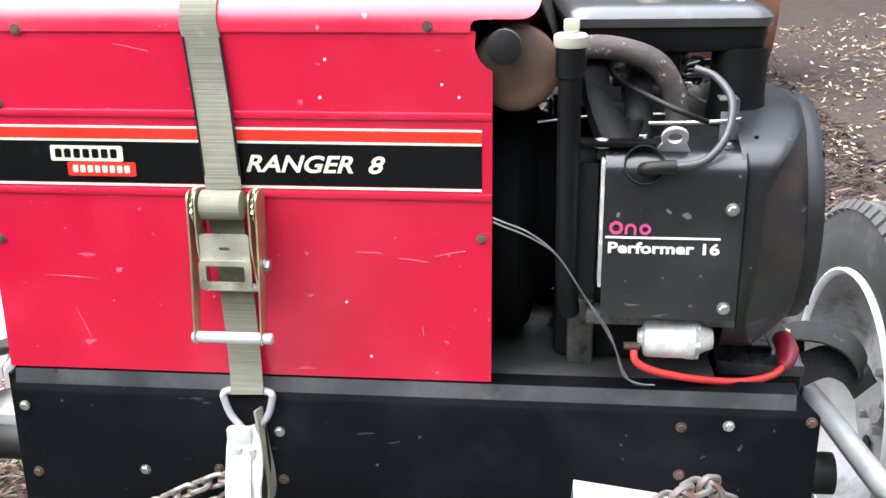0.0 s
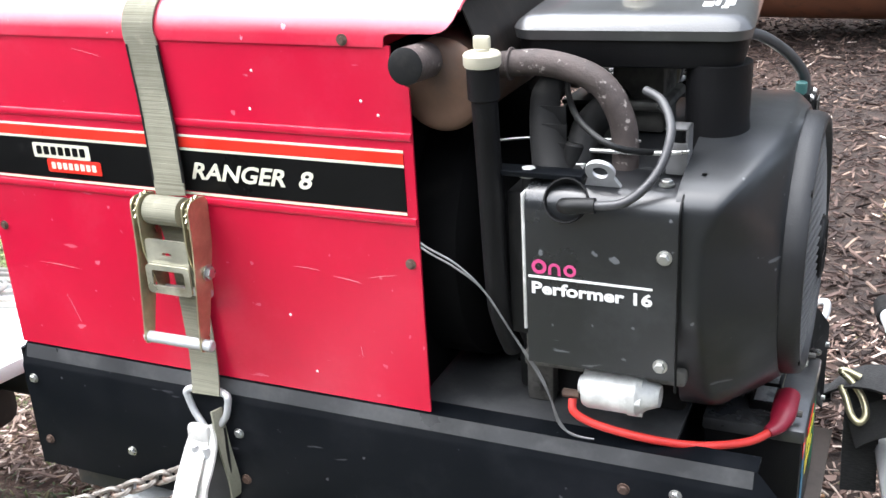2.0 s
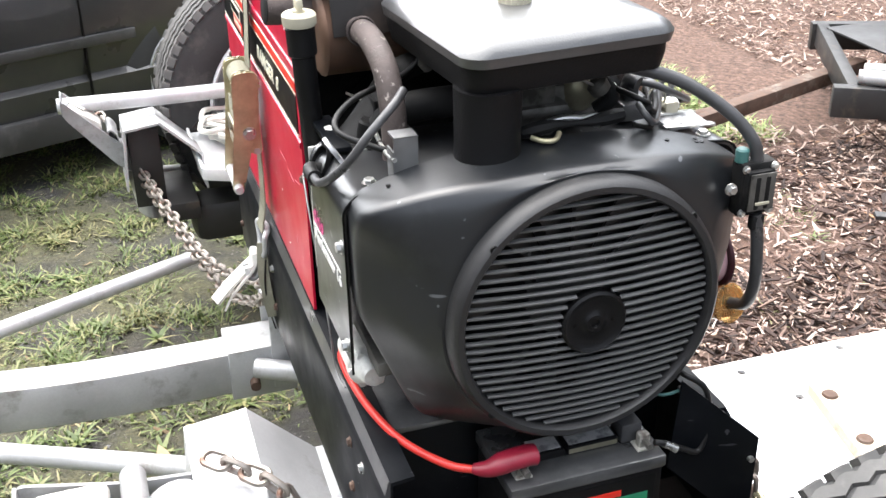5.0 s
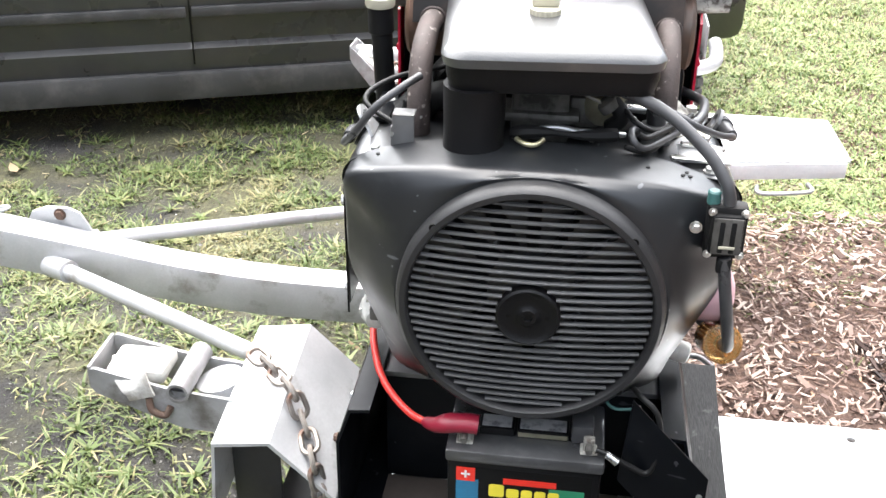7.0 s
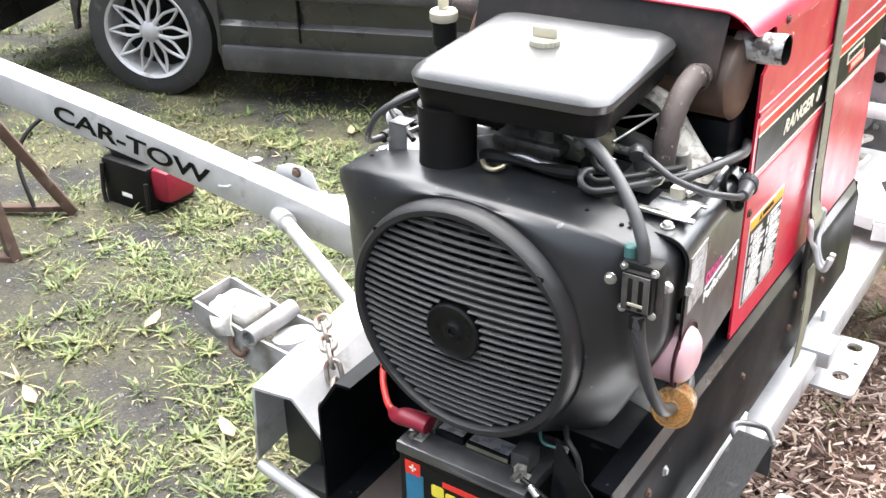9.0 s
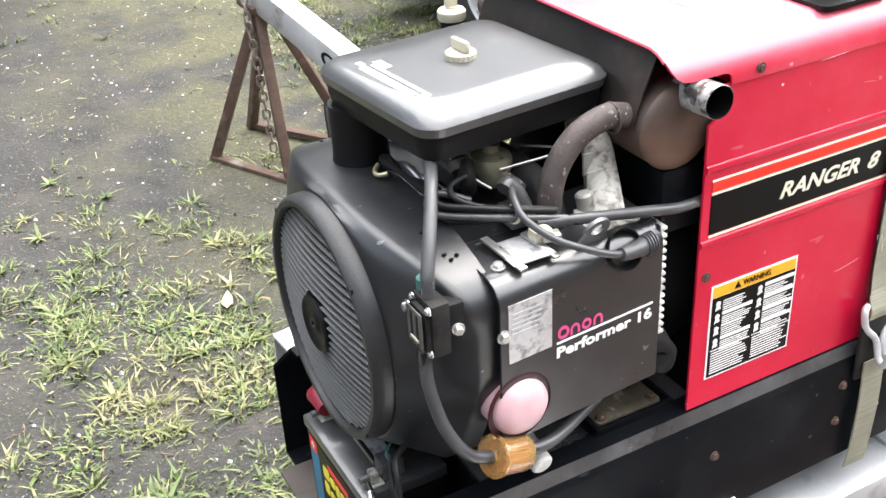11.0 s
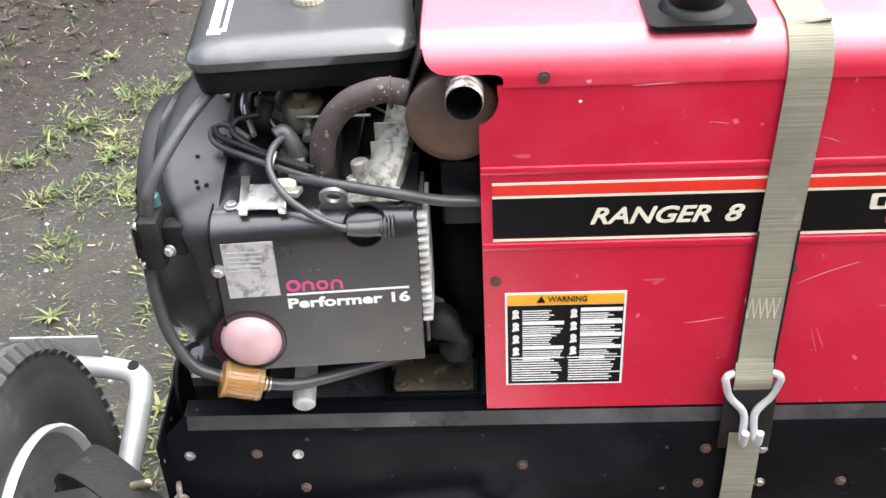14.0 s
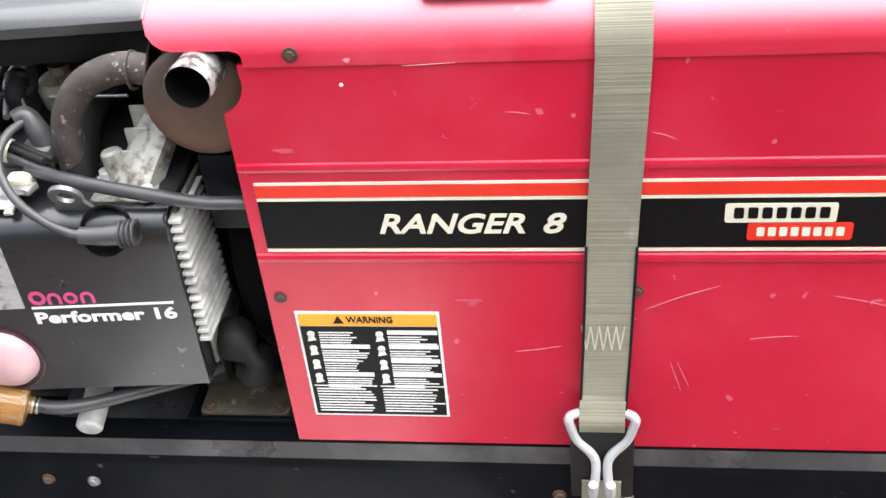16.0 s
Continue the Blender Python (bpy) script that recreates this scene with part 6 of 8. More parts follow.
def road_wheel(name, label, centre, facing, group):
    """A pressed-steel trailer wheel with a chunky tyre; facing: +1 shows its open face to +x."""
    ob = thing(name, label, "wheel", centre, group, world_space=False)
    R = Matrix.Rotation(radians(90 * facing), 4, "Y")
    ro, rr, hw = 0.390, 0.255, 0.088
    prof = [(rr + 0.004, -hw * 0.86), (rr + 0.016, -hw * 0.97), (0.30, -hw * 1.03), (0.335, -hw * 1.02), (0.345, -hw * 0.99), (0.352, -hw * 1.0), (0.374, -hw * 0.93), (0.386, -hw * 0.82), (ro - 0.004, -hw * 0.55), (ro - 0.001, 0)]
    prof = prof + [(r, -h) for r, h in reversed(prof[:-1])]
    tyre = part("tyre", lathe(bmesh.new(), prof, R, 80), TYRE, ob, "black rubber tyre with grooved tread")
    # zigzag ribs round the tread, and short sipes over the shoulders
    n = 152
    for h0 in (-0.058, -0.030, 0.0, 0.030, 0.058):
        bm = bmesh.new()
        loft_rows = []
        for k in range(n + 1):
            a, h = 2 * math.pi * k / n, h0 + (0.004 if k % 2 else -0.004)
            top_r = ro + 0.0055 - 1.1 * h0 * h0
            loft_rows.append([R @ Vector((r * math.cos(a), r * math.sin(a), h + dh)) for r, dh in ((ro - 0.006, -0.0105), (top_r, -0.0095), (top_r, 0.0095), (ro - 0.006, 0.0105))])
        loft(bm, loft_rows)
        part("tread_rib", bm, TREAD, ob)
    block_me = None
    for k in range(66):
        for sg in (-1, 1):
            if block_me is None:
                bm = box(bmesh.new(), (-0.013, -0.0125, -0.007), (0.0105, 0.0125, 0.007))
                first = part("shoulder_block", bm, TREAD, ob)
                block_me = first.data
                o = first
            else:
                o = new("shoulder_block", block_me)
                o.parent = ob
            o.matrix_local = R @ Matrix.Rotation(2 * math.pi * k / 66, 4, "Z") @ Matrix.Translation((0.3835, 0, sg * hw * 0.86)) @ Matrix.Rotation(radians(sg * 38), 4, "Y")
    rim = part("rim", lathe(bmesh.new(), [(rr + 0.006, hw * 0.90), (rr + 0.006, hw * 1.02), (rr + 0.001, hw * 1.06), (rr - 0.005, hw * 1.0), (rr - 0.007, hw * 0.9)], R, 48), WHITE_DECK, ob, "pale painted steel rim")
    part("wheel_disc", lathe(bmesh.new(), [(rr - 0.007, hw * 0.9), (rr - 0.018, hw * 0.35), (rr - 0.035, 0.01), (rr - 0.07, -0.02), (0.10, -0.012), (0.06, -0.008), (0.045, 0.012), (0, 0.012)], R, 48), RIM_GREY, rim)
    for k in range(5):
        a = 2 * math.pi * k / 5 + 0.3
        part("vent_hole", lathe(bmesh.new(), [(0, 0), (0.017, 0), (0.017, 0.003), (0, 0.003)], R @ Matrix.Translation((0.125 * math.cos(a), 0.125 * math.sin(a), -0.008)), 14), BLACK_INK, rim)
    for k in range(5):
        a = 2 * math.pi * k / 5
        part("wheel_nut", rod(bmesh.new(), R @ Vector((0.06 * math.cos(a), 0.06 * math.sin(a), 0.0)), R @ Vector((0.06 * math.cos(a), 0.06 * math.sin(a), 0.022)), 0.009, 6), STEEL, rim)
    return ob


wr = road_wheel("dolly_wheel", "trailer wheel with chunky black tyre and pale rim", (0.7405, 0.3334, 0.410), -1, "dolly wheels")
wr.rotation_euler = (0, radians(2.8), radians(4.3))
wl = road_wheel("dolly_wheel", "trailer wheel with chunky black tyre and pale rim", (-1.597, 0.038, 0.50), 1, "dolly wheels")
wl.rotation_euler = (0, radians(0.7), radians(3.1))
# mudguard stays and plates
for sgn in (1, -1):
    f = (lambda p: p) if sgn > 0 else mirrored
    part("guard_stay", tube([(-1.41, -0.62, 0.60), (-1.40, -0.3, 0.596), (-1.40, 0.0, 0.597), (-1.40, 0.2, 0.599), (-1.402, 0.35, 0.605), (-1.42, 0.415, 0.604), (-1.47, 0.452, 0.604), (-1.54, 0.464, 0.608), (-1.62, 0.466, 0.615)] if sgn < 0 else [f(p) for p in ((0.572, 0.44, 0.40), (0.584, 0.30, 0.446), (0.600, 0.17, 0.453), (0.622, 0.0, 0.452), (0.633, -0.082, 0.454), (0.648, -0.12, 0.46), (0.69, -0.137, 0.468), (0.80, -0.145, 0.48))], 0.021, 6, 16), GALV, dolly, "bent silver mudguard stay")
    if sgn > 0:
        part("stay_hole", lathe(bmesh.new(), [(0, 0), (0.011, 0), (0.011, 0.001), (0, 0.001)], Matrix.Translation((0.655, -0.128, 0.4835)) @ Matrix.Rotation(radians(-8), 4, "X"), 16), BLACK_INK, dolly)
    plates = (((0.714, -0.150, 0.445), (0.88, -0.144, 0.54)), ((0.66, 0.80, 0.49), (0.84, 0.806, 0.63))) if sgn > 0 else (((-1.70, 0.425, 0.57), (-1.51, 0.431, 0.70)),)
    for lo, hi in plates:
        part("guard_plate", boxes((lo, hi), bevel=0.002), RIM_GREY, dolly, "grey steel mudguard plate")


part("guard_stay", tube([(0.606, 0.56, 0.425), (0.602, 0.64, 0.42), (0.590, 0.82, 0.385), (0.562, 1.0, 0.36)], 0.02, 6, 16), GALV, dolly, "pale rear mudguard stay")
part("stay_clamp", rod(bmesh.new(), (0.566, 0.975, 0.362), (0.554, 1.055, 0.355), 0.027, 14, bevel=0.004), DARK_CAST, dolly, "dark clamp on the stay")


def chain(label, pts, link=0.034, r=0.0042, m=RUST):
    ob = thing("chain", label, "chain", pts[0])
    path = smooth_path(pts, 24)
    acc, last, k = 0.0, Vector(path[0]), 0
    base_me = None
    step = link * 0.72
    for i in range(1, len(path)):
        p = Vector(path[i])
        seg = (p - last).length
        if seg < step:
            continue
        mid, d = (p + last) / 2, (p - last).normalized()
        if base_me is None:
            bm = bmesh.new()
            n = 16
            loop = []
            for j in range(n):
                a = 2 * math.pi * j / n
                loop.append((math.cos(a) * link * 0.31, 0, math.sin(a) * link * 0.31 + (link * 0.2 if math.sin(a) >= 0 else -link * 0.2)))
            sweep(bm, loop, r, 6, closed=True, up=(0, 1, 0))
            finish(bm)
            base_me = bpy.data.meshes.new("link")
            bm.to_mesh(base_me)
            bm.free()
            base_me.materials.append(m)
        o = new("link", base_me)
        o.parent = ob
        o.matrix_local = Matrix.Translation(mid - Vector(pts[0])) @ d.to_track_quat("Z", "Y").to_matrix().to_4x4() @ Matrix.Rotation(radians(90 * (k % 2) + 15), 4, "Z")
        k, last = k + 1, p
    return ob


CHAIN_STEEL = surface("chain_steel", (0.3, 0.27, 0.24), 0.5, 0.6, 0.3, 40, stain=(0.16, 0.07, 0.04), stain_at=(0.52, 0.66))
chain("rusty steel chain draped over the wheel stop", [(0.229, -0.445, 0.634), (0.265, -0.405, 0.630), (0.306, -0.362, 0.622), (0.317, -0.346, 0.587), (0.345, -0.328, 0.565), (0.386, -0.310, 0.542), (0.390, -0.302, 0.492), (0.390, -0.304, 0.422)], 0.042, 0.0046, CHAIN_STEEL)
chain("rusty steel chain slung below the welder", [(-1.60, -0.52, 0.50), (-1.30, -0.44, 0.44), (-1.02, -0.38, 0.41), (-0.80, -0.34, 0.41), (-0.62, -0.30, 0.45), (-0.45, -0.27, 0.52), (-0.38, -0.268, 0.545)], m=CHAIN_STEEL)
chain("rusty steel chain slung below the welder", [(-1.58, -0.50, 0.47), (-1.28, -0.43, 0.405), (-1.0, -0.37, 0.37), (-0.80, -0.33, 0.365), (-0.62, -0.30, 0.395), (-0.48, -0.27, 0.455), (-0.38, -0.266, 0.52)], m=CHAIN_STEEL)
chain("short steel chain hanging from the base", [(0.455, 0.285, 0.60), (0.458, 0.287, 0.54), (0.455, 0.288, 0.47), (0.45, 0.29, 0.42)], 0.03, 0.004, CHAIN_STEEL)
chain("steel chain hanging from the hitch", [(-0.24, -2.36, 0.72), (-0.22, -2.34, 0.62), (-0.23, -2.33, 0.45), (-0.24, -2.33, 0.22), (-0.25, -2.33, 0.06)], 0.04, 0.0045, CHAIN_STEEL)
chain("steel chain heaped on the hitch", [(-0.32, -2.44, 0.71), (-0.26, -2.40, 0.745), (-0.30, -2.36, 0.73), (-0.24, -2.42, 0.735), (-0.31, -2.40, 0.755)], 0.04, 0.0045, CHAIN_STEEL)
# wheel strap beside the dolly wheel: black webbing with a plated hook
ws = thing("wheel_strap", "black webbing wheel strap with a plated hook", "strap", (0.52, 0.35, 0.5))
# a hanging length, the flap folded over towards the wheel, and the run along the ramp's edge
part("webbing", ribbon([(0.543, 0.318, 0.535), (0.543, 0.308, 0.553), (0.542, 0.294, 0.558), (0.543, 0.280, 0.545), (0.543, 0.266, 0.50), (0.545, 0.252, 0.44), (0.548, 0.240, 0.38)], 0.056, 0.005, across=(1, 0.15, 0)), BLACK_WEB, ws)
part("webbing", ribbon([(0.47, 0.315, 0.505), (0.50, 0.30, 0.545), (0.54, 0.272, 0.578), (0.59, 0.238, 0.592), (0.63, 0.21, 0.583), (0.652, 0.195, 0.556), (0.655, 0.19, 0.535)], 0.074, 0.004, across=(0.35, 0.85, 0.12)), BLACK_WEB, ws)
part("webbing", ribbon([(0.665, 0.19, 0.50), (0.64, 0.20, 0.535), (0.60, 0.215, 0.545), (0.56, 0.23, 0.52), (0.53, 0.24, 0.49)], 0.06, 0.004, across=(0.1, 0.5, 0.85)), BLACK_WEB, ws)
hook = part("hook", tube([(0.507, 0.256, 0.562), (0.517, 0.238, 0.55), (0.527, 0.222, 0.532), (0.540, 0.214, 0.524), (0.549, 0.224, 0.535), (0.541, 0.242, 0.555), (0.522, 0.256, 0.574), (0.505, 0.262, 0.586), (0.512, 0.264, 0.588), (0.535, 0.262, 0.580)], 0.006), ZINC, ws, "yellow-plated wire snap hook")
part("buckle", tube([(0.03, 0.282, 0.528), (-0.005, 0.262, 0.525), (-0.03, 0.272, 0.522), (-0.035, 0.31, 0.522), (0.0, 0.335, 0.525)], 0.0055), DARK_STEEL, ws)
part("webbing", ribbon([(0.005, 0.308, 0.46), (0.004, 0.307, 0.515), (0.012, 0.306, 0.533), (0.03, 0.306, 0.536), (0.10, 0.304, 0.528), (0.2, 0.303, 0.515), (0.33, 0.302, 0.505), (0.42, 0.305, 0.50), (0.49, 0.308, 0.52)], 0.058, 0.006, across=(0.05, 1, 0)), BLACK_WEB, ws)
# drilled pale rail along the base on the ramp side
rail = part("drilled_rail", boxes(((-0.10, BW + 0.001, 0.39), (0.40, BW + 0.006, 0.494)), bevel=0.001), WHITE_DECK, dolly, "pale drilled steel rail")
part("bolt", hex_bolt(bmesh.new(), (0.03, BW + 0.006, 0.463), (0, 1, 0), 0.011, 0.007), DARK_STEEL, rail)
for x, z in ((0.12, 0.447), (0.165, 0.43), (0.25, 0.45)):
    part("rail_hole", rod(bmesh.new(), (x, BW + 0.0055, z), (x, BW + 0.0066, z), 0.011, 14), BLACK_INK, rail)
# rope heap on the far pan
rope = thing("rope", "heap of pale braided rope on the ramp", "rope", (-1.35, -0.1, 0.452))
rnd = random.Random(8)
for k in range(26):
    cx, cy = -1.34 + rnd.uniform(-0.09, 0.10), -0.10 + rnd.uniform(-0.11, 0.16)
    r0, r1, z = rnd.uniform(0.03, 0.08), rnd.uniform(0.04, 0.09), 0.462 + 0.0032 * k
    a0 = rnd.uniform(0, 6)
    pts = [(cx + r0 * math.cos(a0 + j * 0.7) * (1 + 0.2 * rnd.uniform(-1, 1)), cy + r1 * math.sin(a0 + j * 0.7), z + rnd.uniform(-0.012, 0.016)) for j in range(11)]
    part("coil", tube(pts, 0.0075, 5, 8), ROPE, rope)
cloth = thing("webbing_bundle", "folded dark grey webbing lying among the rope", "strap", (-1.4, -0.15, 0.5))
for pts, w in (([(-1.46, -0.25, 0.475), (-1.43, -0.215, 0.525), (-1.39, -0.18, 0.535), (-1.36, -0.15, 0.50)], 0.09), ([(-1.40, 0.03, 0.50), (-1.36, 0.05, 0.545), (-1.31, 0.06, 0.55), (-1.28, 0.07, 0.51)], 0.06), ([(-1.48, -0.16, 0.49), (-1.44, -0.14, 0.53), (-1.41, -0.10, 0.53), (-1.39, -0.06, 0.50)], 0.07)):
    part("fold", ribbon(pts, w, 0.004, across=(0.6, -0.7, 0.2)), BLACK_WEB, cloth)
rope2 = thing("rope", "loose pale braided rope on the far ramp", "rope", (-1.2, 0.6, 0.45))
rnd = random.Random(3)
for k in range(7):
    cx, cy, z = -1.40 + rnd.uniform(-0.07, 0.14), 0.30 + rnd.uniform(-0.04, 0.06), 0.468 + 0.003 * k
    a0 = rnd.uniform(0, 6)
    part("coil", tube([(cx + 0.13 * math.cos(a0 + 0.75 * j) * rnd.uniform(0.7, 1.2), cy + 0.07 * math.sin(a0 + 0.75 * j), z + rnd.uniform(-0.002, 0.004)) for j in range(9)], 0.0055, 5, 8), ROPE, rope2)
part("webbing", ribbon([(-1.22, 0.235, 0.50), (-1.17, 0.27, 0.478), (-1.10, 0.30, 0.472), (-1.04, 0.33, 0.478), (-1.01, 0.346, 0.455)], 0.07, 0.004, across=(0.35, 1, 0)), BLACK_WEB, rope2, "black webbing tail")

# ---- stand under the hitch, box beside it ----
stand = thing("steel_trestle", "rusty angle-iron trestle under the trailer hitch", "trestle", (-0.3, -2.4, 0))
for x0, y0, x1, y1 in ((-0.27, -2.36, -0.07, -2.52), (-0.27, -2.36, -0.24, -2.16), (-0.33, -2.46, -0.30, -2.74), (-0.33, -2.46, -0.58, -2.30)):
    part("leg", bar((x1, y1, 0.0), (x0, y0, 0.60), 0.035, 0.035, 0.002), RUST, stand)
part("foot_bar", bar((-0.07, -2.52, 0.02), (-0.24, -2.16, 0.02), 0.035, 0.02, 0.002), RUST, stand)
part("foot_bar", bar((-0.30, -2.74, 0.02), (-0.58, -2.30, 0.02), 0.035, 0.02, 0.002), RUST, stand)
part("head", boxes(((-0.36, -2.50, 0.585), (-0.24, -2.33, 0.61)), bevel=0.003), RUST, stand)
crate = thing("red_black_power_tool_box", "black and red plastic machine standing on the grass", "machine", (-0.85, -2.2, 0))
part("body", boxes(((-0.96, -2.32, -0.05), (-0.74, -2.08, 0.15)), bevel=0.02), BLACK_PLASTIC, crate)
part("top_cover", boxes(((-0.93, -2.30, 0.14), (-0.77, -2.12, 0.21)), bevel=0.02), RUBBER, crate)
part("red_cover", boxes(((-0.90, -2.10, 0.02), (-0.76, -2.0, 0.15)), bevel=0.03), RED_RUBBER, crate, "glossy red plastic cover")
part("frame_bar", tube([(-0.735, -2.30, 0.13), (-0.725, -2.29, -0.03), (-0.725, -2.1, -0.035), (-0.735, -2.08, 0.1)], 0.008), RUBBER, crate)
part("pale_label", boxes(((-0.741, -2.22, 0.02), (-0.7385, -2.17, 0.035)), bevel=0), WHITE_INK, crate)
part("handle", tube([(-0.93, -2.28, 0.2), (-0.91, -2.26, 0.26), (-0.80, -2.16, 0.26), (-0.79, -2.14, 0.2)], 0.01), RUBBER, crate)
part("lead", tube([(-0.8, -2.3, 0.15), (-0.7, -2.45, 0.3), (-0.55, -2.5, 0.2), (-0.5, -2.4, 0.02)], 0.008), RUBBER, crate)


# ---- the parked car ----
def car():
    """A low dark car: body side with sill, doors and front wing, built along local +y, its near side at x = 0."""
    ob = thing("car", "dusty black parked car with mesh alloy wheels", "car", (0, 0, 0), world_space=False)
    ys = [-1.3, -1.25, 1.9, 3.3]
    sec = [(-0.10, 0.13), (-0.02, 0.16), (0.0, 0.22), (0.01, 0.36), (-0.015, 0.38), (0.0, 0.46), (0.015, 0.62), (0.0, 0.76), (-0.05, 0.82), (-0.12, 0.86)]
    bm = bmesh.new()
    far = [(-1.7, z) for z in (0.86, 0.17)]
    loft(bm, [[(x, y, z) for x, z in sec + far] for y in (-0.36, 3.2)])
    body = part("body", bm, CAR, ob, "dull black car body")
    bm = bmesh.new()
    loft(bm, [[(x, y, z) for x, z in [(-0.06, 0.42), (0.0, 0.5), (0.015, 0.62), (0.0, 0.76), (-0.08, 0.82), (-1.6, 0.82), (-1.6, 0.42)]] for y in (-1.55, -1.0)])
    part("front_wing", bm, CAR, body)
    bm = bmesh.new()
    outline = [(-1.06, 0.30), (-1.06, 0.82), (-0.34, 0.82), (-0.34, 0.20)] + disc(-0.70, 0.30, 0.345, 16, radians(-10), radians(180))[0:]
    prism(bm, outline, "x", -0.02, 0.012)
    part("wheel_arch", bm, CAR, body)
    loft_bm = bmesh.new()
    loft(loft_bm, [[(x, y, z) for x, z in [(-0.25, 0.85), (-0.42, 1.25), (-0.5, 1.3), (-1.3, 1.3), (-1.55, 0.85)]] for y in (0.0, 2.6)])
    part("cabin", loft_bm, CAR, body)
    bm = bmesh.new()
    loft(bm, [[(x, y, z) for x, z in ((-0.04, 0.78), (-0.09, top), (-0.8, top + 0.05), (-1.52, top), (-1.6, 0.78), (-1.6, 0.42), (-0.22, 0.42))] for y, top in ((-1.54, 0.74), (-1.2, 0.80), (-0.36, 0.86), (0.05, 0.88))])
    part("bonnet", bm, CAR, body)
    part("rear_bumper", boxes(((-1.66, 3.1, 0.24), (-0.01, 3.42, 0.60)), bevel=0.07), CAR, body)
    part("boot", boxes(((-1.6, 2.6, 0.55), (-0.04, 3.3, 0.92)), bevel=0.08), CAR, body)
    part("bumper", boxes(((-1.62, -1.68, 0.22), (-0.02, -1.5, 0.56)), bevel=0.06), CAR, body)
    for lo, hi in (((-0.30, 0.18, 0.90), (-0.27, 1.22, 1.19)), ((-0.30, 1.30, 0.90), (-0.27, 2.40, 1.19))):
        bm = boxes((lo, hi), bevel=0.012)
        for v in bm.verts:
            v.co.x -= (v.co.z - 0.85) * 0.42 - 0.012
        part("side_window", bm, WINDOW, body, "dark tinted car window")
    part("windscreen", boxes(((-1.35, -0.012, 0.92), (-0.48, -0.002, 1.22)), bevel=0.004), WINDOW, body)
    part("sill_moulding", boxes(((-0.02, -0.34, 0.155), (0.028, 2.95, 0.27)), bevel=0.012), CAR_TRIM, body, "dusty grey sill moulding")
    part("side_moulding", boxes(((0.005, -0.30, 0.49), (0.026, 1.02, 0.53)), ((0.005, 1.04, 0.49), (0.026, 2.2, 0.53)), bevel=0.006), CAR_TRIM, body)
    for y in (0.03, 1.03, 2.0):
        part("door_gap", boxes(((-0.01, y, 0.30), (0.0165, y + 0.007, 0.80)), bevel=0), BLACK_INK, body)
    part("underbody", boxes(((-1.5, -0.3, 0.14), (-0.12, 2.9, 0.19)), bevel=0), RUBBER, body)
    for y in (-0.70, 2.45):
        part("tyre", lathe(bmesh.new(), [(0.205, -0.1), (0.27, -0.105), (0.30, -0.085), (0.302, 0.085), (0.27, 0.105), (0.215, 0.1)], Matrix.Translation((-1.5, y, 0.30)) @ Matrix.Rotation(radians(90), 4, "Y"), 40), TYRE, ob)
        R = Matrix.Translation((-0.10, y, 0.30)) @ Matrix.Rotation(radians(90), 4, "Y")
        tyre = part("tyre", lathe(bmesh.new(), [(0.205, -0.1), (0.27, -0.105), (0.30, -0.085), (0.302, 0.085), (0.27, 0.105), (0.215, 0.1)], R, 56), TYRE, ob, "low-profile black tyre")
        rim = part("rim", lathe(bmesh.new(), [(0.215, 0.1), (0.212, 0.108), (0.2, 0.1), (0.19, 0.05), (0.19, -0.06)], R, 48), GALV, tyre, "silver mesh alloy rim")
        part("brake_back", lathe(bmesh.new(), [(0, -0.02), (0.19, -0.02)], R, 32), BLACK_INK, tyre)
        for k in range(10):
            for dd in (-1, 1):
                a0 = 2 * math.pi * k / 10
                p0, p1, p2 = (0.045, a0 + dd * 0.05), (0.115, a0 + dd * 0.10), (0.2, a0 + dd * 0.32)
                pts = [R @ Vector((r * math.cos(a), r * math.sin(a), z)) for (r, a), z in ((p0, 0.085), (p1, 0.078), (p2, 0.088))]
                part("spoke", sweep(bmesh.new(), smooth_path(pts, 3), 0.0075, 6), GALV, rim)
        part("centre_cap", lathe(bmesh.new(), [(0, 0.1), (0.03, 0.098), (0.05, 0.085), (0.052, 0.06), (0, 0.06)], R, 24), GALV, rim)
    return ob


the_car = car()
the_car.matrix_world = Matrix.Translation((-1.928, -2.42, -0.085)) @ Matrix.Rotation(radians(20), 4, "Z")

# ---- far things: brown tank, old chassis, rusty coupling, dark vehicle ----
tank = thing("steel_tank", "brown-painted steel tank lying on bearers", "tank", (-0.2, 5.6, 0))
m = Matrix.Translation((-1.7, 5.6, 0.72)) @ Matrix.Rotation(radians(90), 4, "Y")
part("shell", lathe(bmesh.new(), [(0, 0), (0.4, 0.01), (0.52, 0.06), (0.55, 0.12), (0.55, 3.1), (0.545, 3.12), (0.4, 3.13), (0, 3.13)], m, 48), BROWN_TANK, tank)
for x in (-1.3, 0.7):
    part("bearer", boxes(((x, 5.1, 0.0), (x + 0.2, 6.1, 0.22)), bevel=0.01), CHASSIS, tank)
frame_ob = thing("trailer_chassis", "old black trailer chassis with scrap parts on it", "trailer", (-1.9, 2.8, 0))
part("side_beam", bar((-1.76, 2.12, 0.15), (-1.40, 2.74, 0.15), 0.05, 0.12, 0.004), CHASSIS, frame_ob)
part("side_beam", bar((-1.44, 2.76, 0.16), (-1.75, 3.7, 0.17), 0.05, 0.12, 0.004), CHASSIS, frame_ob)
part("side_beam", bar((-2.5, 2.55, 0.15), (-2.1, 3.5, 0.16), 0.05, 0.12, 0.004), CHASSIS, frame_ob)
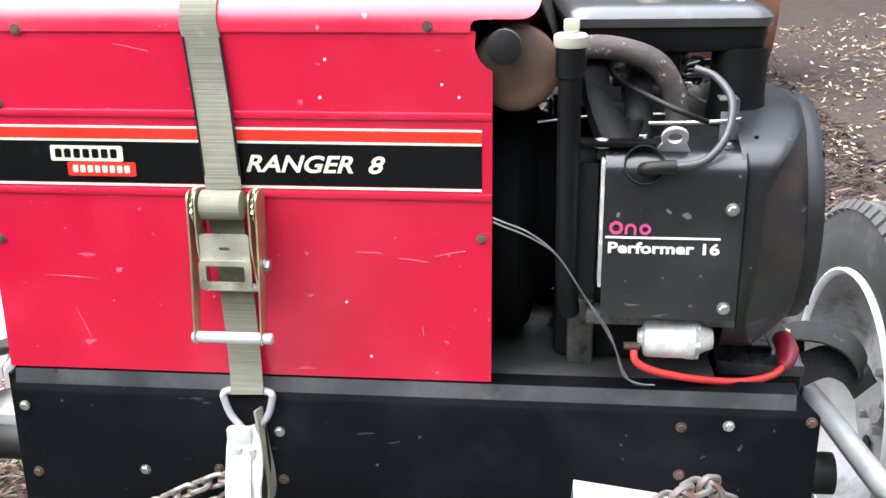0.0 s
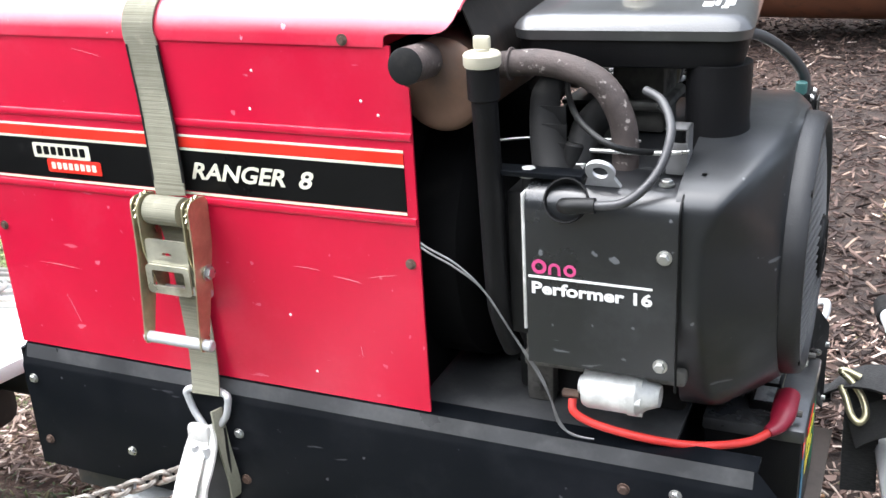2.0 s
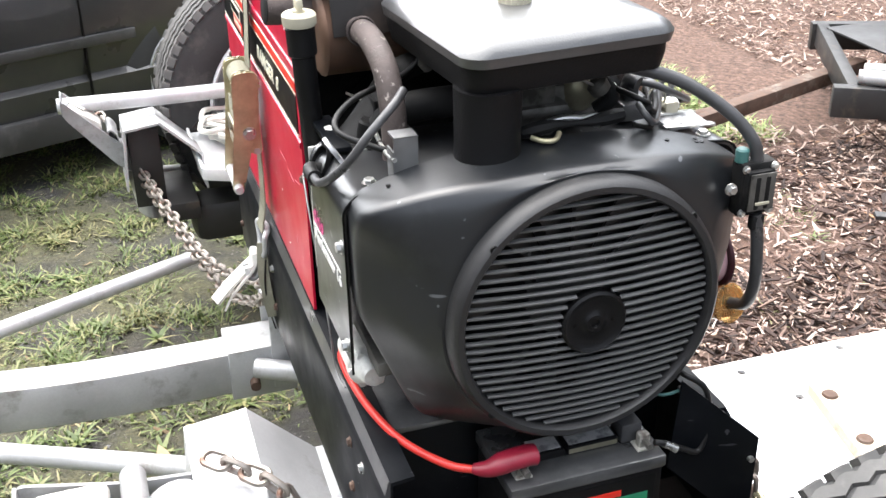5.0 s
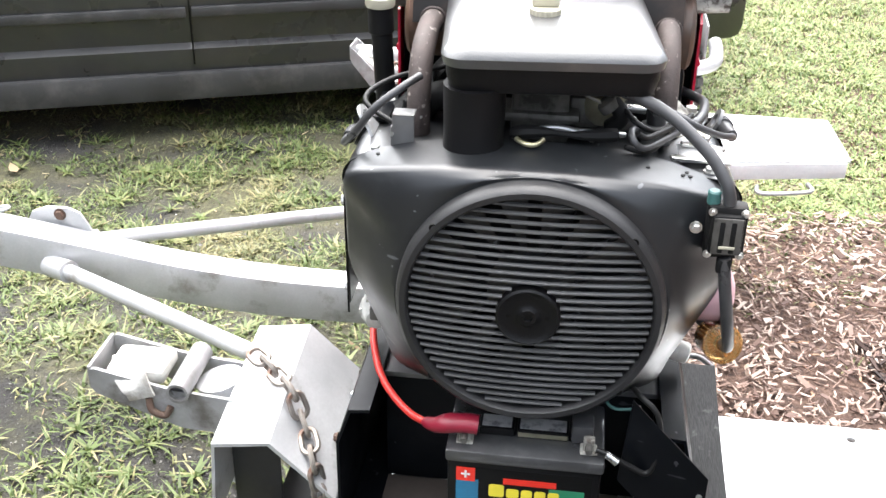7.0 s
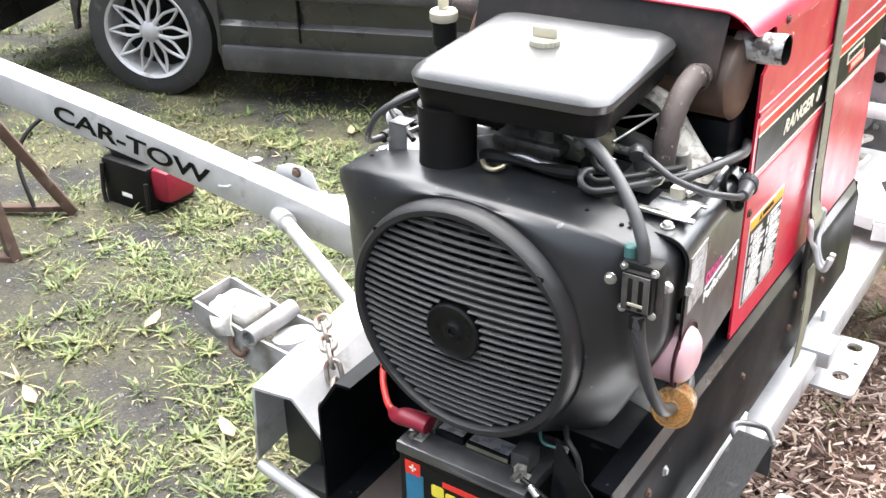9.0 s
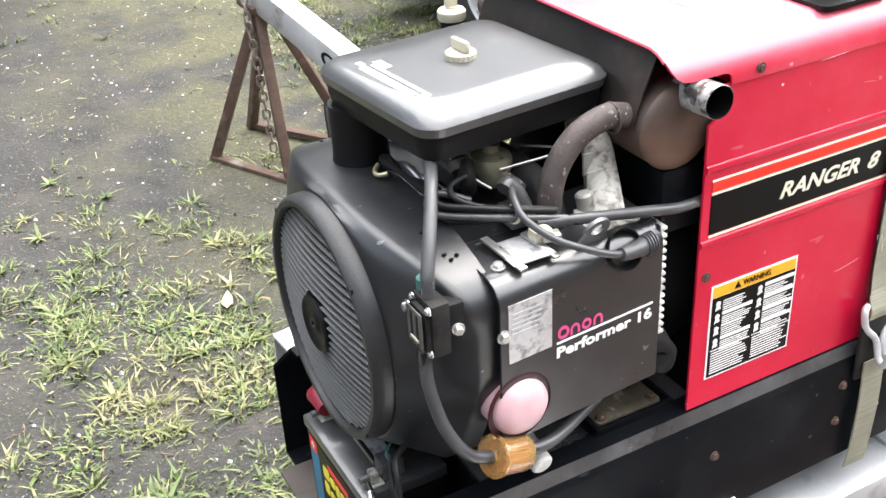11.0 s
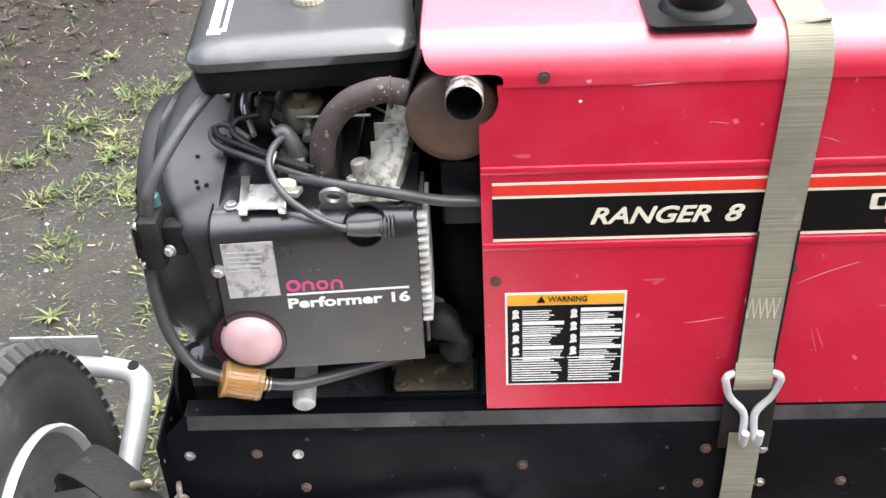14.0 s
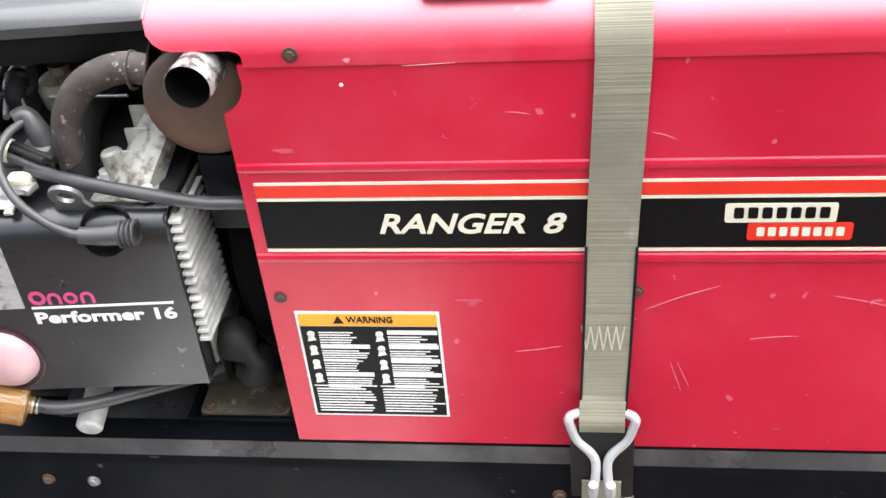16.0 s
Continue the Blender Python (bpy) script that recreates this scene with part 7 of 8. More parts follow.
part("cross_beam", bar((-1.74, 2.2, 0.16), (-2.5, 2.6, 0.16), 0.05, 0.1, 0.004), CHASSIS, frame_ob)
part("deck_plate", boxes(((-2.4, 2.55, 0.205), (-1.75, 3.1, 0.215)), bevel=0.003), CHASSIS, frame_ob)
for p, q, r, mm in (((-1.75, 2.22, 0.235), (-1.62, 2.36, 0.24), 0.028, GALV), ((-1.82, 2.3, 0.235), (-1.7, 2.5, 0.235), 0.022, ALLOY), ((-1.66, 2.6, 0.25), (-1.47, 2.70, 0.26), 0.03, GALV), ((-1.9, 2.45, 0.23), (-1.75, 2.7, 0.24), 0.02, RUST), ((-1.7, 2.42, 0.23), (-1.6, 2.5, 0.29), 0.014, GALV)):
    part("scrap_pipe", rod(bmesh.new(), p, q, r, 14), mm, frame_ob)
part("upright", boxes(((-1.70, 2.60, 0.20), (-1.66, 2.64, 0.42)), bevel=0.003), CHASSIS, frame_ob)
part("red_bracket", boxes(((-1.72, 2.46, 0.20), (-1.64, 2.56, 0.27)), ((-1.73, 2.47, 0.26), (-1.66, 2.6, 0.275)), bevel=0.006), RED_RUBBER, frame_ob)
part("prop_block", boxes(((-1.53, 2.47, -0.08), (-1.47, 2.55, 0.092)), bevel=0.004), WOOD, frame_ob)
part("prop_block", boxes(((-2.2, 3.2, -0.14), (-2.1, 3.3, 0.10)), bevel=0.004), WOOD, frame_ob)
part("prop_block", boxes(((-1.78, 3.58, -0.1), (-1.68, 3.68, 0.112)), bevel=0.004), WOOD, frame_ob)
part("coupling_head", tube([(-1.42, 2.78, 0.16), (-1.40, 2.86, 0.14), (-1.41, 2.93, 0.08), (-1.43, 2.95, 0.0)], lambda u: 0.045 - 0.012 * u, 6, 14), RUST, frame_ob)
part("coupling_ring", lathe(bmesh.new(), [(0.03, -0.01), (0.055, -0.012), (0.055, 0.012), (0.03, 0.01)], Matrix.Translation((-1.36, 2.9, 0.15)) @ Matrix.Rotation(radians(60), 4, "Y"), 20, closed=True), RUST, frame_ob)
jock = thing("jockey_wheel", "small black jockey wheel lying on the mulch", "wheel", (-0.85, 1.95, 0.1))
part("tyre", lathe(bmesh.new(), [(0.02, -0.025), (0.055, -0.028), (0.07, -0.016), (0.07, 0.016), (0.055, 0.028), (0.02, 0.025)], Matrix.Translation((-0.85, 1.95, 0.08)) @ Matrix.Rotation(radians(75), 4, "Y") @ Matrix.Rotation(radians(30), 4, "X"), 28, closed=True), RUBBER, jock)
part("fork", bar((-0.85, 1.95, 0.08), (-0.98, 1.72, 0.09), 0.04, 0.015), CHASSIS, jock)
part("hub", rod(bmesh.new(), (-0.88, 1.95, 0.08), (-0.82, 1.955, 0.085), 0.014, 12), RUST, jock)
coup = thing("rusty_coupling", "rusty trailer coupling on a short post in the grass", "coupling", (-1.9, 1.35, 0))
part("post", rod(bmesh.new(), (-1.875, 1.373, -0.09), (-1.875, 1.373, 0.30), 0.024, 14), RUST, coup)
part("coupler", tube([(-1.84, 1.25, 0.03), (-1.86, 1.31, 0.06), (-1.90, 1.42, 0.065), (-1.98, 1.75, 0.06)], lambda u: 0.055 - 0.02 * u, 6, 14), RUST, coup)
part("crank", tube([(-1.875, 1.373, 0.29), (-1.87, 1.373, 0.325), (-1.84, 1.35, 0.325)], 0.009), RUST, coup)
part("drawbar", bar((-1.92, 1.6, 0.06), (-2.2, 2.6, 0.1), 0.06, 0.06), RUST, coup)
def plain_vehicle(label, m, length, width, height):
    """A dark parked vehicle along local x, its near side at y = 0 and its front at x = 0."""
    ob = thing("vehicle", label, "car", (0, 0, 0), "parked vehicles", world_space=False)
    L, H = length, height
    side = [(0.02, 0.36), (0.0, 0.55), (0.05, 0.70), (0.22 * L, 0.80), (0.34 * L, H), (0.80 * L, H + 0.02), (0.95 * L, 0.9), (L, 0.75), (L, 0.36)]
    bm = bmesh.new()
    loft(bm, [[(L / 2 + (x - L / 2) * k, -y, 0.3 + (z - 0.3) * kz) for x, z in side] for y, k, kz in ((0.0, 0.97, 0.90), (0.06, 0.99, 0.98), (0.25, 1.0, 1.0), (width - 0.25, 1.0, 1.0), (width - 0.06, 0.99, 0.98), (width, 0.97, 0.90))])
    body = part("body", bm, CAR, ob, "dusty dark car body")
    for xa, xb in ((0.38 * L, 0.56 * L), (0.58 * L, 0.76 * L)):
        part("side_window", boxes(((xa, -0.012, 0.86), (xb, 0.004, H - 0.18)), bevel=0.004), WINDOW, body)
    part("sill", boxes(((0.2 * L, -0.06, 0.26), (0.8 * L, 0.006, 0.36)), bevel=0.02), CAR_TRIM, body)
    for x in (0.17 * L, 0.80 * L):
        for y in (-0.09, -width + 0.09):
            R = Matrix.Translation((x, y, 0.33)) @ Matrix.Rotation(radians(-90), 4, "X")
            tyre = part("tyre", lathe(bmesh.new(), [(0.19, -0.1), (0.29, -0.105), (0.325, -0.08), (0.33, 0), (0.325, 0.08), (0.29, 0.105), (0.19, 0.1)], R, 40, closed=True), TYRE, ob, "black tyre")
            part("rim", lathe(bmesh.new(), [(0, 0.06), (0.05, 0.06), (0.08, 0.04), (0.16, 0.05), (0.185, 0.085), (0.195, 0.09)], R, 32), GALV, tyre, "grey steel rim")
    ob.matrix_world = m
    return ob


plain_vehicle("dark parked vehicle at the edge of the yard", Matrix.Translation((0.74, -3.92, 0.075)) @ Matrix.Rotation(radians(-3), 4, "Z"), 4.2, 1.7, 1.4)

# ---- ground ----
def ground_material():
    m, t, p = tree("yard_soil")
    co = coords(t)
    big, mid, fine = noise_node(t, co, 0.8, 6), noise_node(t, co, 6.0, 8, 0.65), noise_node(t, co, 90.0, 4, 0.6)
    soil = ramp(t, mid, [(0.3, (0.019, 0.0182, 0.0172)), (0.55, (0.035, 0.033, 0.0305)), (0.8, (0.078, 0.067, 0.056))])
    stones = ramp(t, fine, [(0.62, (0, 0, 0)), (0.7, (0.8, 0.8, 0.8))])
    soil = mix(t, stones, soil, (0.26, 0.25, 0.235))
    sep = t.nodes.new("ShaderNodeSeparateXYZ")
    t.links.new(co, sep.inputs[0])
    # thin turf, thicker towards the parked car
    turf = t.nodes.new("ShaderNodeMapRange")
    turf.inputs["From Min"].default_value, turf.inputs["From Max"].default_value = 0.6, -0.4
    turf.inputs["To Min"].default_value, turf.inputs["To Max"].default_value = 0.14, 1.0
    t.links.new(sep.outputs[0], turf.inputs[0])
    moss = ramp(t, noise_node(t, co, 2.2, 7, 0.6), [(0.4, (0, 0, 0)), (0.58, (0.8, 0.8, 0.8))])
    amount = t.nodes.new("ShaderNodeMath")
    amount.operation = "MULTIPLY"
    t.links.new(moss, amount.inputs[0])
    t.links.new(turf.outputs[0], amount.inputs[1])
    speck = ramp(t, noise_node(t, co, 60.0, 4, 0.7), [(0.35, (0.05, 0.048, 0.026)), (0.65, (0.135, 0.13, 0.062))])
    soil = mix(t, amount.outputs[0], soil, speck)
    # mulch bed behind the dolly, with a ragged edge
    add = t.nodes.new("ShaderNodeMath")
    add.operation = "MULTIPLY_ADD"
    t.links.new(big, add.inputs[0])
    add.inputs[1].default_value = 1.2
    t.links.new(sep.outputs[1], add.inputs[2])
    bed = ramp(t, add.outputs[0], [(0.0, (0, 0, 0)), (1.0, (1, 1, 1))])
    mulch = ramp(t, noise_node(t, co, 40.0, 5, 0.7), [(0.35, (0.035, 0.02, 0.015)), (0.55, (0.12, 0.07, 0.05)), (0.75, (0.22, 0.145, 0.105))])
    rng = t.nodes.new("ShaderNodeMapRange")
    rng.inputs["From Min"].default_value, rng.inputs["From Max"].default_value = 0.5, 0.85
    t.links.new(add.outputs[0], rng.inputs[0])
    # darker mulch tone, blended in towards +x
    dark_bed = ramp(t, noise_node(t, co, 25.0, 6, 0.7), [(0.35, (0.018, 0.012, 0.01)), (0.6, (0.05, 0.032, 0.024)), (0.8, (0.12, 0.08, 0.055))])
    side = t.nodes.new("ShaderNodeMapRange")
    side.inputs["From Min"].default_value, side.inputs["From Max"].default_value = -1.0, 0.2
    t.links.new(sep.outputs[0], side.inputs[0])
    mulch = mix(t, side.outputs[0], mulch, dark_bed)
    # leaf litter in the yard's far corner, with the shade there put into its colour
    dist = t.nodes.new("ShaderNodeVectorMath")
    dist.operation = "DOT_PRODUCT"
    t.links.new(co, dist.inputs[0])
    dist.inputs[1].default_value = (1.6, -0.5, 0)
    edge = t.nodes.new("ShaderNodeMath")
    edge.operation = "MULTIPLY_ADD"
    t.links.new(mid, edge.inputs[0])
    edge.inputs[1].default_value = 1.1
    t.links.new(dist.outputs["Value"], edge.inputs[2])
    corner = t.nodes.new("ShaderNodeMapRange")
    corner.inputs["From Min"].default_value, corner.inputs["From Max"].default_value = 3.2, 4.2
    t.links.new(edge.outputs[0], corner.inputs[0])
    litter = ramp(t, noise_node(t, co, 30.0, 5, 0.7), [(0.35, (0.008, 0.007, 0.006)), (0.55, (0.026, 0.019, 0.014)), (0.75, (0.075, 0.052, 0.036))])
    soil = mix(t, corner.outputs[0], soil, litter)
    col = mix(t, rng.outputs[0], soil, mulch)
    t.links.new(col, p.inputs["Base Color"])
    p.inputs["Roughness"].default_value = 0.9
    bump(t, p, fine, 0.6, 0.02)
    return m


bm = bmesh.new()
xs = [-60, -30, -15, -9] + [-6 + 0.1 * i for i in range(111)] + [8, 15, 30, 60]
ys = [-60, -30, -15, -9] + [-6 + 0.1 * i for i in range(131)] + [10, 15, 30, 60]
grid = [[bm.verts.new((x, y, ground_z(x, y))) for y in ys] for x in xs]
for i in range(len(xs) - 1):
    for j in range(len(ys) - 1):
        bm.faces.new((grid[i][j], grid[i + 1][j], grid[i + 1][j + 1], grid[i][j + 1]))
ground = part("ground", bm, ground_material())
tagged(ground, "dark gritty soil yard with sparse grass and bark mulch", "ground", kind="structure")


def leaf_material(name, stops, rough=0.6):
    m, t, p = tree(name)
    g = t.nodes.new("ShaderNodeNewGeometry")
    t.links.new(ramp(t, g.outputs["Random Per Island"], stops), p.inputs["Base Color"])
    p.inputs["Roughness"].default_value = rough
    return m


CHIPS = leaf_material("bark_chips", [(0.0, (0.085, 0.052, 0.042)), (0.35, (0.235, 0.155, 0.125)), (0.7, (0.45, 0.34, 0.28)), (0.95, (0.64, 0.54, 0.47)), (1.0, (0.34, 0.19, 0.10))], 0.8)
DARK_CHIPS = leaf_material("dark_bark", [(0.0, (0.018, 0.011, 0.009)), (0.5, (0.05, 0.03, 0.024)), (0.85, (0.1, 0.062, 0.05)), (1.0, (0.24, 0.17, 0.13))], 0.85)
LITTER = leaf_material("dry_litter", [(0.0, (0.12, 0.075, 0.045)), (0.5, (0.28, 0.2, 0.12)), (1.0, (0.55, 0.46, 0.28))], 0.8)
STONES = leaf_material("small_stones", [(0.0, (0.07, 0.07, 0.068)), (0.6, (0.2, 0.195, 0.19)), (1.0, (0.6, 0.59, 0.57))], 0.85)


def mesh_stuff(name, verts, faces, material, label, category):
    me = bpy.data.meshes.new(name)
    me.from_pydata(verts, [], faces)
    me.materials.append(material)
    me.polygons.foreach_set("use_smooth", [False] * len(me.polygons))
    ob = new(name, me)
    return tagged(ob, label, category, kind="stuff")


def density(x, y):
    """How thick the grass stands: separate clumps in the yard, none in the mulch bed."""
    n = noise.noise(Vector((x * 0.9 + 3, y * 0.9, 1.7)))
    clump = noise.noise(Vector((x * 5.5, y * 5.5, 5.0))) + 0.5 * noise.noise(Vector((x * 12, y * 12, 2.0)))
    if y > 0.15 + 0.25 * n:
        return 0.12 if -2.1 < x < -1.2 and y < 1.8 else 0.008
    near = 1.0 if x < 0.6 else max(0.0, 1.0 - (x - 0.6) / 2.0)
    far = max(0.55 if x < -0.7 else 0.05, 1.0 - max(0.0, -1.4 - y) / 1.2)
    if x < -1.1 and y < -0.2:
        clump += 0.12
    if -1.4 < x < -0.3 and -1.1 < y < -0.3:
        clump += 0.25
    return max(0.0, min(1.0, 0.2 + 1.8 * clump + 0.9 * n)) * (0.3 + 0.7 * near) * far


def grass_material(name="grass_blades", gain=1.0, dry=(0.5, 0.68)):
    m, t, p = tree(name)
    g = t.nodes.new("ShaderNodeNewGeometry")
    rnd = g.outputs["Random Per Island"]
    tone = lambda c: tuple(v * gain * 0.82 for v in c)
    fresh = ramp(t, rnd, [(0.0, tone((0.06, 0.095, 0.022))), (0.5, tone((0.13, 0.18, 0.045))), (0.8, tone((0.2, 0.225, 0.08))), (1.0, tone((0.33, 0.29, 0.14)))])
    straw = ramp(t, rnd, [(0.0, (0.12, 0.13, 0.05)), (0.4, (0.19, 0.17, 0.075)), (1.0, (0.29, 0.245, 0.125))])
    patch = ramp(t, noise_node(t, coords(t), 2.3, 4), [(dry[0], (0, 0, 0)), (dry[1], (0.85, 0.85, 0.85))])
    t.links.new(mix(t, patch, fresh, straw), p.inputs["Base Color"])
    p.inputs["Roughness"].default_value = 0.55
    return m


def grass():
    rnd = random.Random(21)
    verts, faces = [], []
    def blade(x, y, h, lean, w, a):
        dx, dy = math.cos(a), math.sin(a)
        px, py = -dy * w, dx * w
        z0 = ground_z(x, y) - 0.004
        k = len(verts)
        for u, ww in ((0, 1.0), (0.4, 0.85), (0.75, 0.55)):
            o = lean * u * u
            z = z0 + h * (u - 0.28 * u * u * min(1.6, lean / max(h, 0.01)))
            verts.append((x + dx * o - px * ww, y + dy * o - py * ww, z))
            verts.append((x + dx * o + px * ww, y + dy * o + py * ww, z))
        verts.append((x + dx * lean, y + dy * lean, z0 + h * (1 - 0.28 * min(1.6, lean / max(h, 0.01)))))
        faces.extend(((k, k + 1, k + 3, k + 2), (k + 2, k + 3, k + 5, k + 4), (k + 4, k + 5, k + 6)))
    def tuft(x, y, n, h0, spread):
        for _ in range(n):
            a, r = rnd.uniform(0, 6.283), abs(rnd.gauss(0, spread))
            h = h0 * rnd.uniform(0.45, 1.25)
            blade(x + r * math.cos(a), y + r * math.sin(a), h, h * rnd.uniform(0.5, 1.8), rnd.uniform(0.0018, 0.0048), a + rnd.uniform(-0.8, 0.8))
    count = 0
    while count < 17500:
        x, y = rnd.uniform(-4.6, 3.0), rnd.uniform(-5.0, 1.9)
        if rnd.random() > density(x, y):
            continue
        count += 1
        big = rnd.random() ** 5
        tuft(x, y, rnd.randint(3, 7) + int(12 * big), 0.009 + 0.013 * rnd.random() + 0.03 * big, 0.022 + 0.04 * rnd.random())
    # low rosettes of broad leaves among the grass
    for _ in range(420):
        x, y = rnd.uniform(-2.2, 1.6), rnd.uniform(-2.6, 0.1)
        if rnd.random() > 0.15 + density(x, y):
            continue
        n, a0 = rnd.randint(7, 13), rnd.uniform(0, 6.28)
        for k in range(n):
            h = rnd.uniform(0.02, 0.05)
            blade(x, y, h, h * rnd.uniform(1.0, 2.0), rnd.uniform(0.004, 0.008), a0 + 6.283 * k / n + rnd.uniform(-0.3, 0.3))
    mesh_stuff("grass", verts, faces, GRASS, "patchy green and straw-coloured grass tufts in soil", "grass")
    # low weeds in the far corner, shade included in their darker green
    verts, faces = [], []
    for _ in range(1000):
        x, y = rnd.uniform(1.0, 3.3), rnd.uniform(-4.6, -2.0)
        if 1.6 * x - 0.5 * y > 3.7 + rnd.uniform(0, 1.4):
            tuft(x, y, rnd.randint(6, 14), rnd.uniform(0.02, 0.06), 0.05)
    mesh_stuff("weeds", verts, faces, WEEDS, "low dark green weeds in dark litter", "weeds")
    # thick short lawn beyond the mulch
    del verts[:], faces[:]
    count = 0
    while count < 6500:
        x, y = rnd.uniform(-5.4, -1.7), rnd.uniform(0.2, 2.9)
        n = noise.noise(Vector((x * 0.9 + 7, y * 0.9, 1.7)))
        if x > -1.75 + 0.4 * n or y > 2.1:
            continue
        count += 1
        tuft(x, y, rnd.randint(9, 15), 0.022 + 0.02 * rnd.random() ** 2, 0.035)
    mesh_stuff("lawn", verts, faces, LAWN, "short bright green lawn beyond the mulch", "lawn")


def chips():
    rnd = random.Random(5)
    verts, faces = [], []
    def chip(x, y, l, w, t, lift):
        a, tilt, roll = rnd.uniform(0, 6.283), rnd.gauss(0, 0.3), rnd.gauss(0, 0.45)
        ca, sa = math.cos(a), math.sin(a)
        z0 = ground_z(x, y) + lift
        k = len(verts)
        skew = rnd.uniform(-0.3, 0.3) * l
        for sx, sy in ((-1, -rnd.uniform(0.1, 1)), (1, -rnd.uniform(0.1, 0.9)), (rnd.uniform(0.5, 1), rnd.uniform(0.3, 1)), (-rnd.uniform(0.5, 1), rnd.uniform(0.3, 1))):
            u, v = sx * l / 2 + skew * (sy > 0), sy * w / 2
            for zz in (0, t):
                verts.append((x + ca * u - sa * v, y + sa * u + ca * v, z0 + u * tilt + v * roll + zz))
        faces.extend(((k + 1, k + 3, k + 5, k + 7), (k, k + 1, k + 7, k + 6), (k, k + 2, k + 3, k + 1), (k + 2, k + 4, k + 5, k + 3), (k + 4, k + 6, k + 7, k + 5)))
    for _ in range(92000):
        x, y = rnd.uniform(-4.2, 3.0), 0.05 + 7.5 * rnd.random() ** 2.0
        n = noise.noise(Vector((x * 0.9 + 7, y * 0.9, 1.7)))
        if y < 0.20 + 0.25 * n or (x < -1.85 + 0.4 * n and y < 2.6):
            continue
        if (y > 1.5 and x > -0.8 and rnd.random() < 0.6) or (y > 2.3 and x > -1.7 and rnd.random() < 0.7):
            continue
        if y > 1.6 and rnd.random() < min(0.8, max(0.0, (x + 0.7) * 0.7)):
            continue
        chip(x, y, rnd.uniform(0.010, 0.034) + 0.045 * rnd.random() ** 4, rnd.uniform(0.003, 0.010) + 0.014 * rnd.random() ** 5, rnd.uniform(0.001, 0.0035), rnd.uniform(0.002, 0.022))
    mesh_stuff("bark_mulch", verts, faces, CHIPS, "brown and pale bark chip mulch", "mulch")
    # darker red-brown mulch further back in the bed
    verts, faces = [], []
    for _ in range(26000):
        x, y = rnd.uniform(-2.6, 1.6), 0.9 + 5.5 * rnd.random() ** 1.4
        if y < 1.7 and x < -1.0 or x < -1.9 and y < 2.6:
            continue
        chip(x, y, rnd.uniform(0.015, 0.05) + 0.05 * rnd.random() ** 3, rnd.uniform(0.006, 0.018), rnd.uniform(0.002, 0.006), rnd.uniform(0.002, 0.02))
    for _ in range(1100):
        x, y = rnd.uniform(1.2, 3.4), rnd.uniform(-4.6, -1.9)
        if x - y < 4.0 + rnd.uniform(-0.5, 0.9):
            continue
        chip(x, y, rnd.uniform(0.02, 0.06), rnd.uniform(0.01, 0.025), rnd.uniform(0.001, 0.003), rnd.uniform(0.002, 0.02))
    mesh_stuff("rotted_mulch", verts, faces, DARK_CHIPS, "dark red-brown bark mulch", "mulch")
    verts, faces = [], []
    for _ in range(1500):
        x, y = rnd.uniform(-3.2, 2.6), rnd.uniform(-4.5, 0.5)
        chip(x, y, rnd.uniform(0.01, 0.032) + 0.03 * rnd.random() ** 4, rnd.uniform(0.002, 0.007), 0.0015, 0.006)
    for _ in range(5200):
        x, y = rnd.uniform(0.5, 4.2), 2.4 + 6.5 * rnd.random() ** 1.3
        if noise.noise(Vector((x * 1.1, y * 1.1, 4.0))) + rnd.uniform(-0.4, 0.4) < -0.05:
            continue
        chip(x, y, rnd.uniform(0.015, 0.05), rnd.uniform(0.008, 0.03), 0.0015, rnd.uniform(0.004, 0.02))
    mesh_stuff("dry_litter", verts, faces, LITTER, "dry grass, twigs and fallen leaves on the soil", "litter")
    verts, faces = [], []
    for _ in range(9000):
        x, y = rnd.uniform(-1.6, 3.4), rnd.uniform(-6.0, -0.4)
        s = 0.002 + 0.008 * rnd.random() ** 4
        k, z = len(verts), ground_z(x, y)
        for dx, dy, dz in ((1, 0.2, 0), (-0.3, 1, 0), (-0.9, -0.2, 0), (0.1, -1, 0), (0.1, 0.1, 0.9)):
            verts.append((x + dx * s * rnd.uniform(0.7, 1.2), y + dy * s * rnd.uniform(0.7, 1.2), z + dz * s))
        faces.extend(((k, k + 1, k + 4), (k + 1, k + 2, k + 4), (k + 2, k + 3, k + 4), (k + 3, k, k + 4)))
    mesh_stuff("gravel", verts, faces, STONES, "loose pale gravel in dark soil", "gravel")


GRASS = grass_material()
WEEDS = grass_material("weed_leaves", 0.7, (0.7, 0.9))
LAWN = grass_material("lawn_blades", 1.6, (0.6, 0.8))
grass()
chips()
for x, y, a in ((-0.2, -1.48, 20), (0.23, -1.47, 70), (-0.62, -0.5, 10), (-1.77, -2.0, 40), (0.05, -0.95, 65)):
    leaf = thing("fallen_leaf", "pale yellow fallen leaf on the ground", "leaf", (x, y, 0), "fallen leaves", world_space=False)
    bm = bmesh.new()
    pts = [(-0.05, 0), (-0.02, 0.014), (0.015, 0.017), (0.05, 0.0), (0.015, -0.017), (-0.02, -0.014)]
    prism(bm, pts, "z", 0.0, 0.002)
    for v in bm.verts:
        v.co.z += 3.0 * v.co.x ** 2 + 6 * v.co.y ** 2
    part("blade", bm, LITTER, leaf)
    leaf.matrix_world = Matrix.Translation((x, y, ground_z(x, y) + 0.02)) @ Matrix.Rotation(radians(a), 4, "Z")

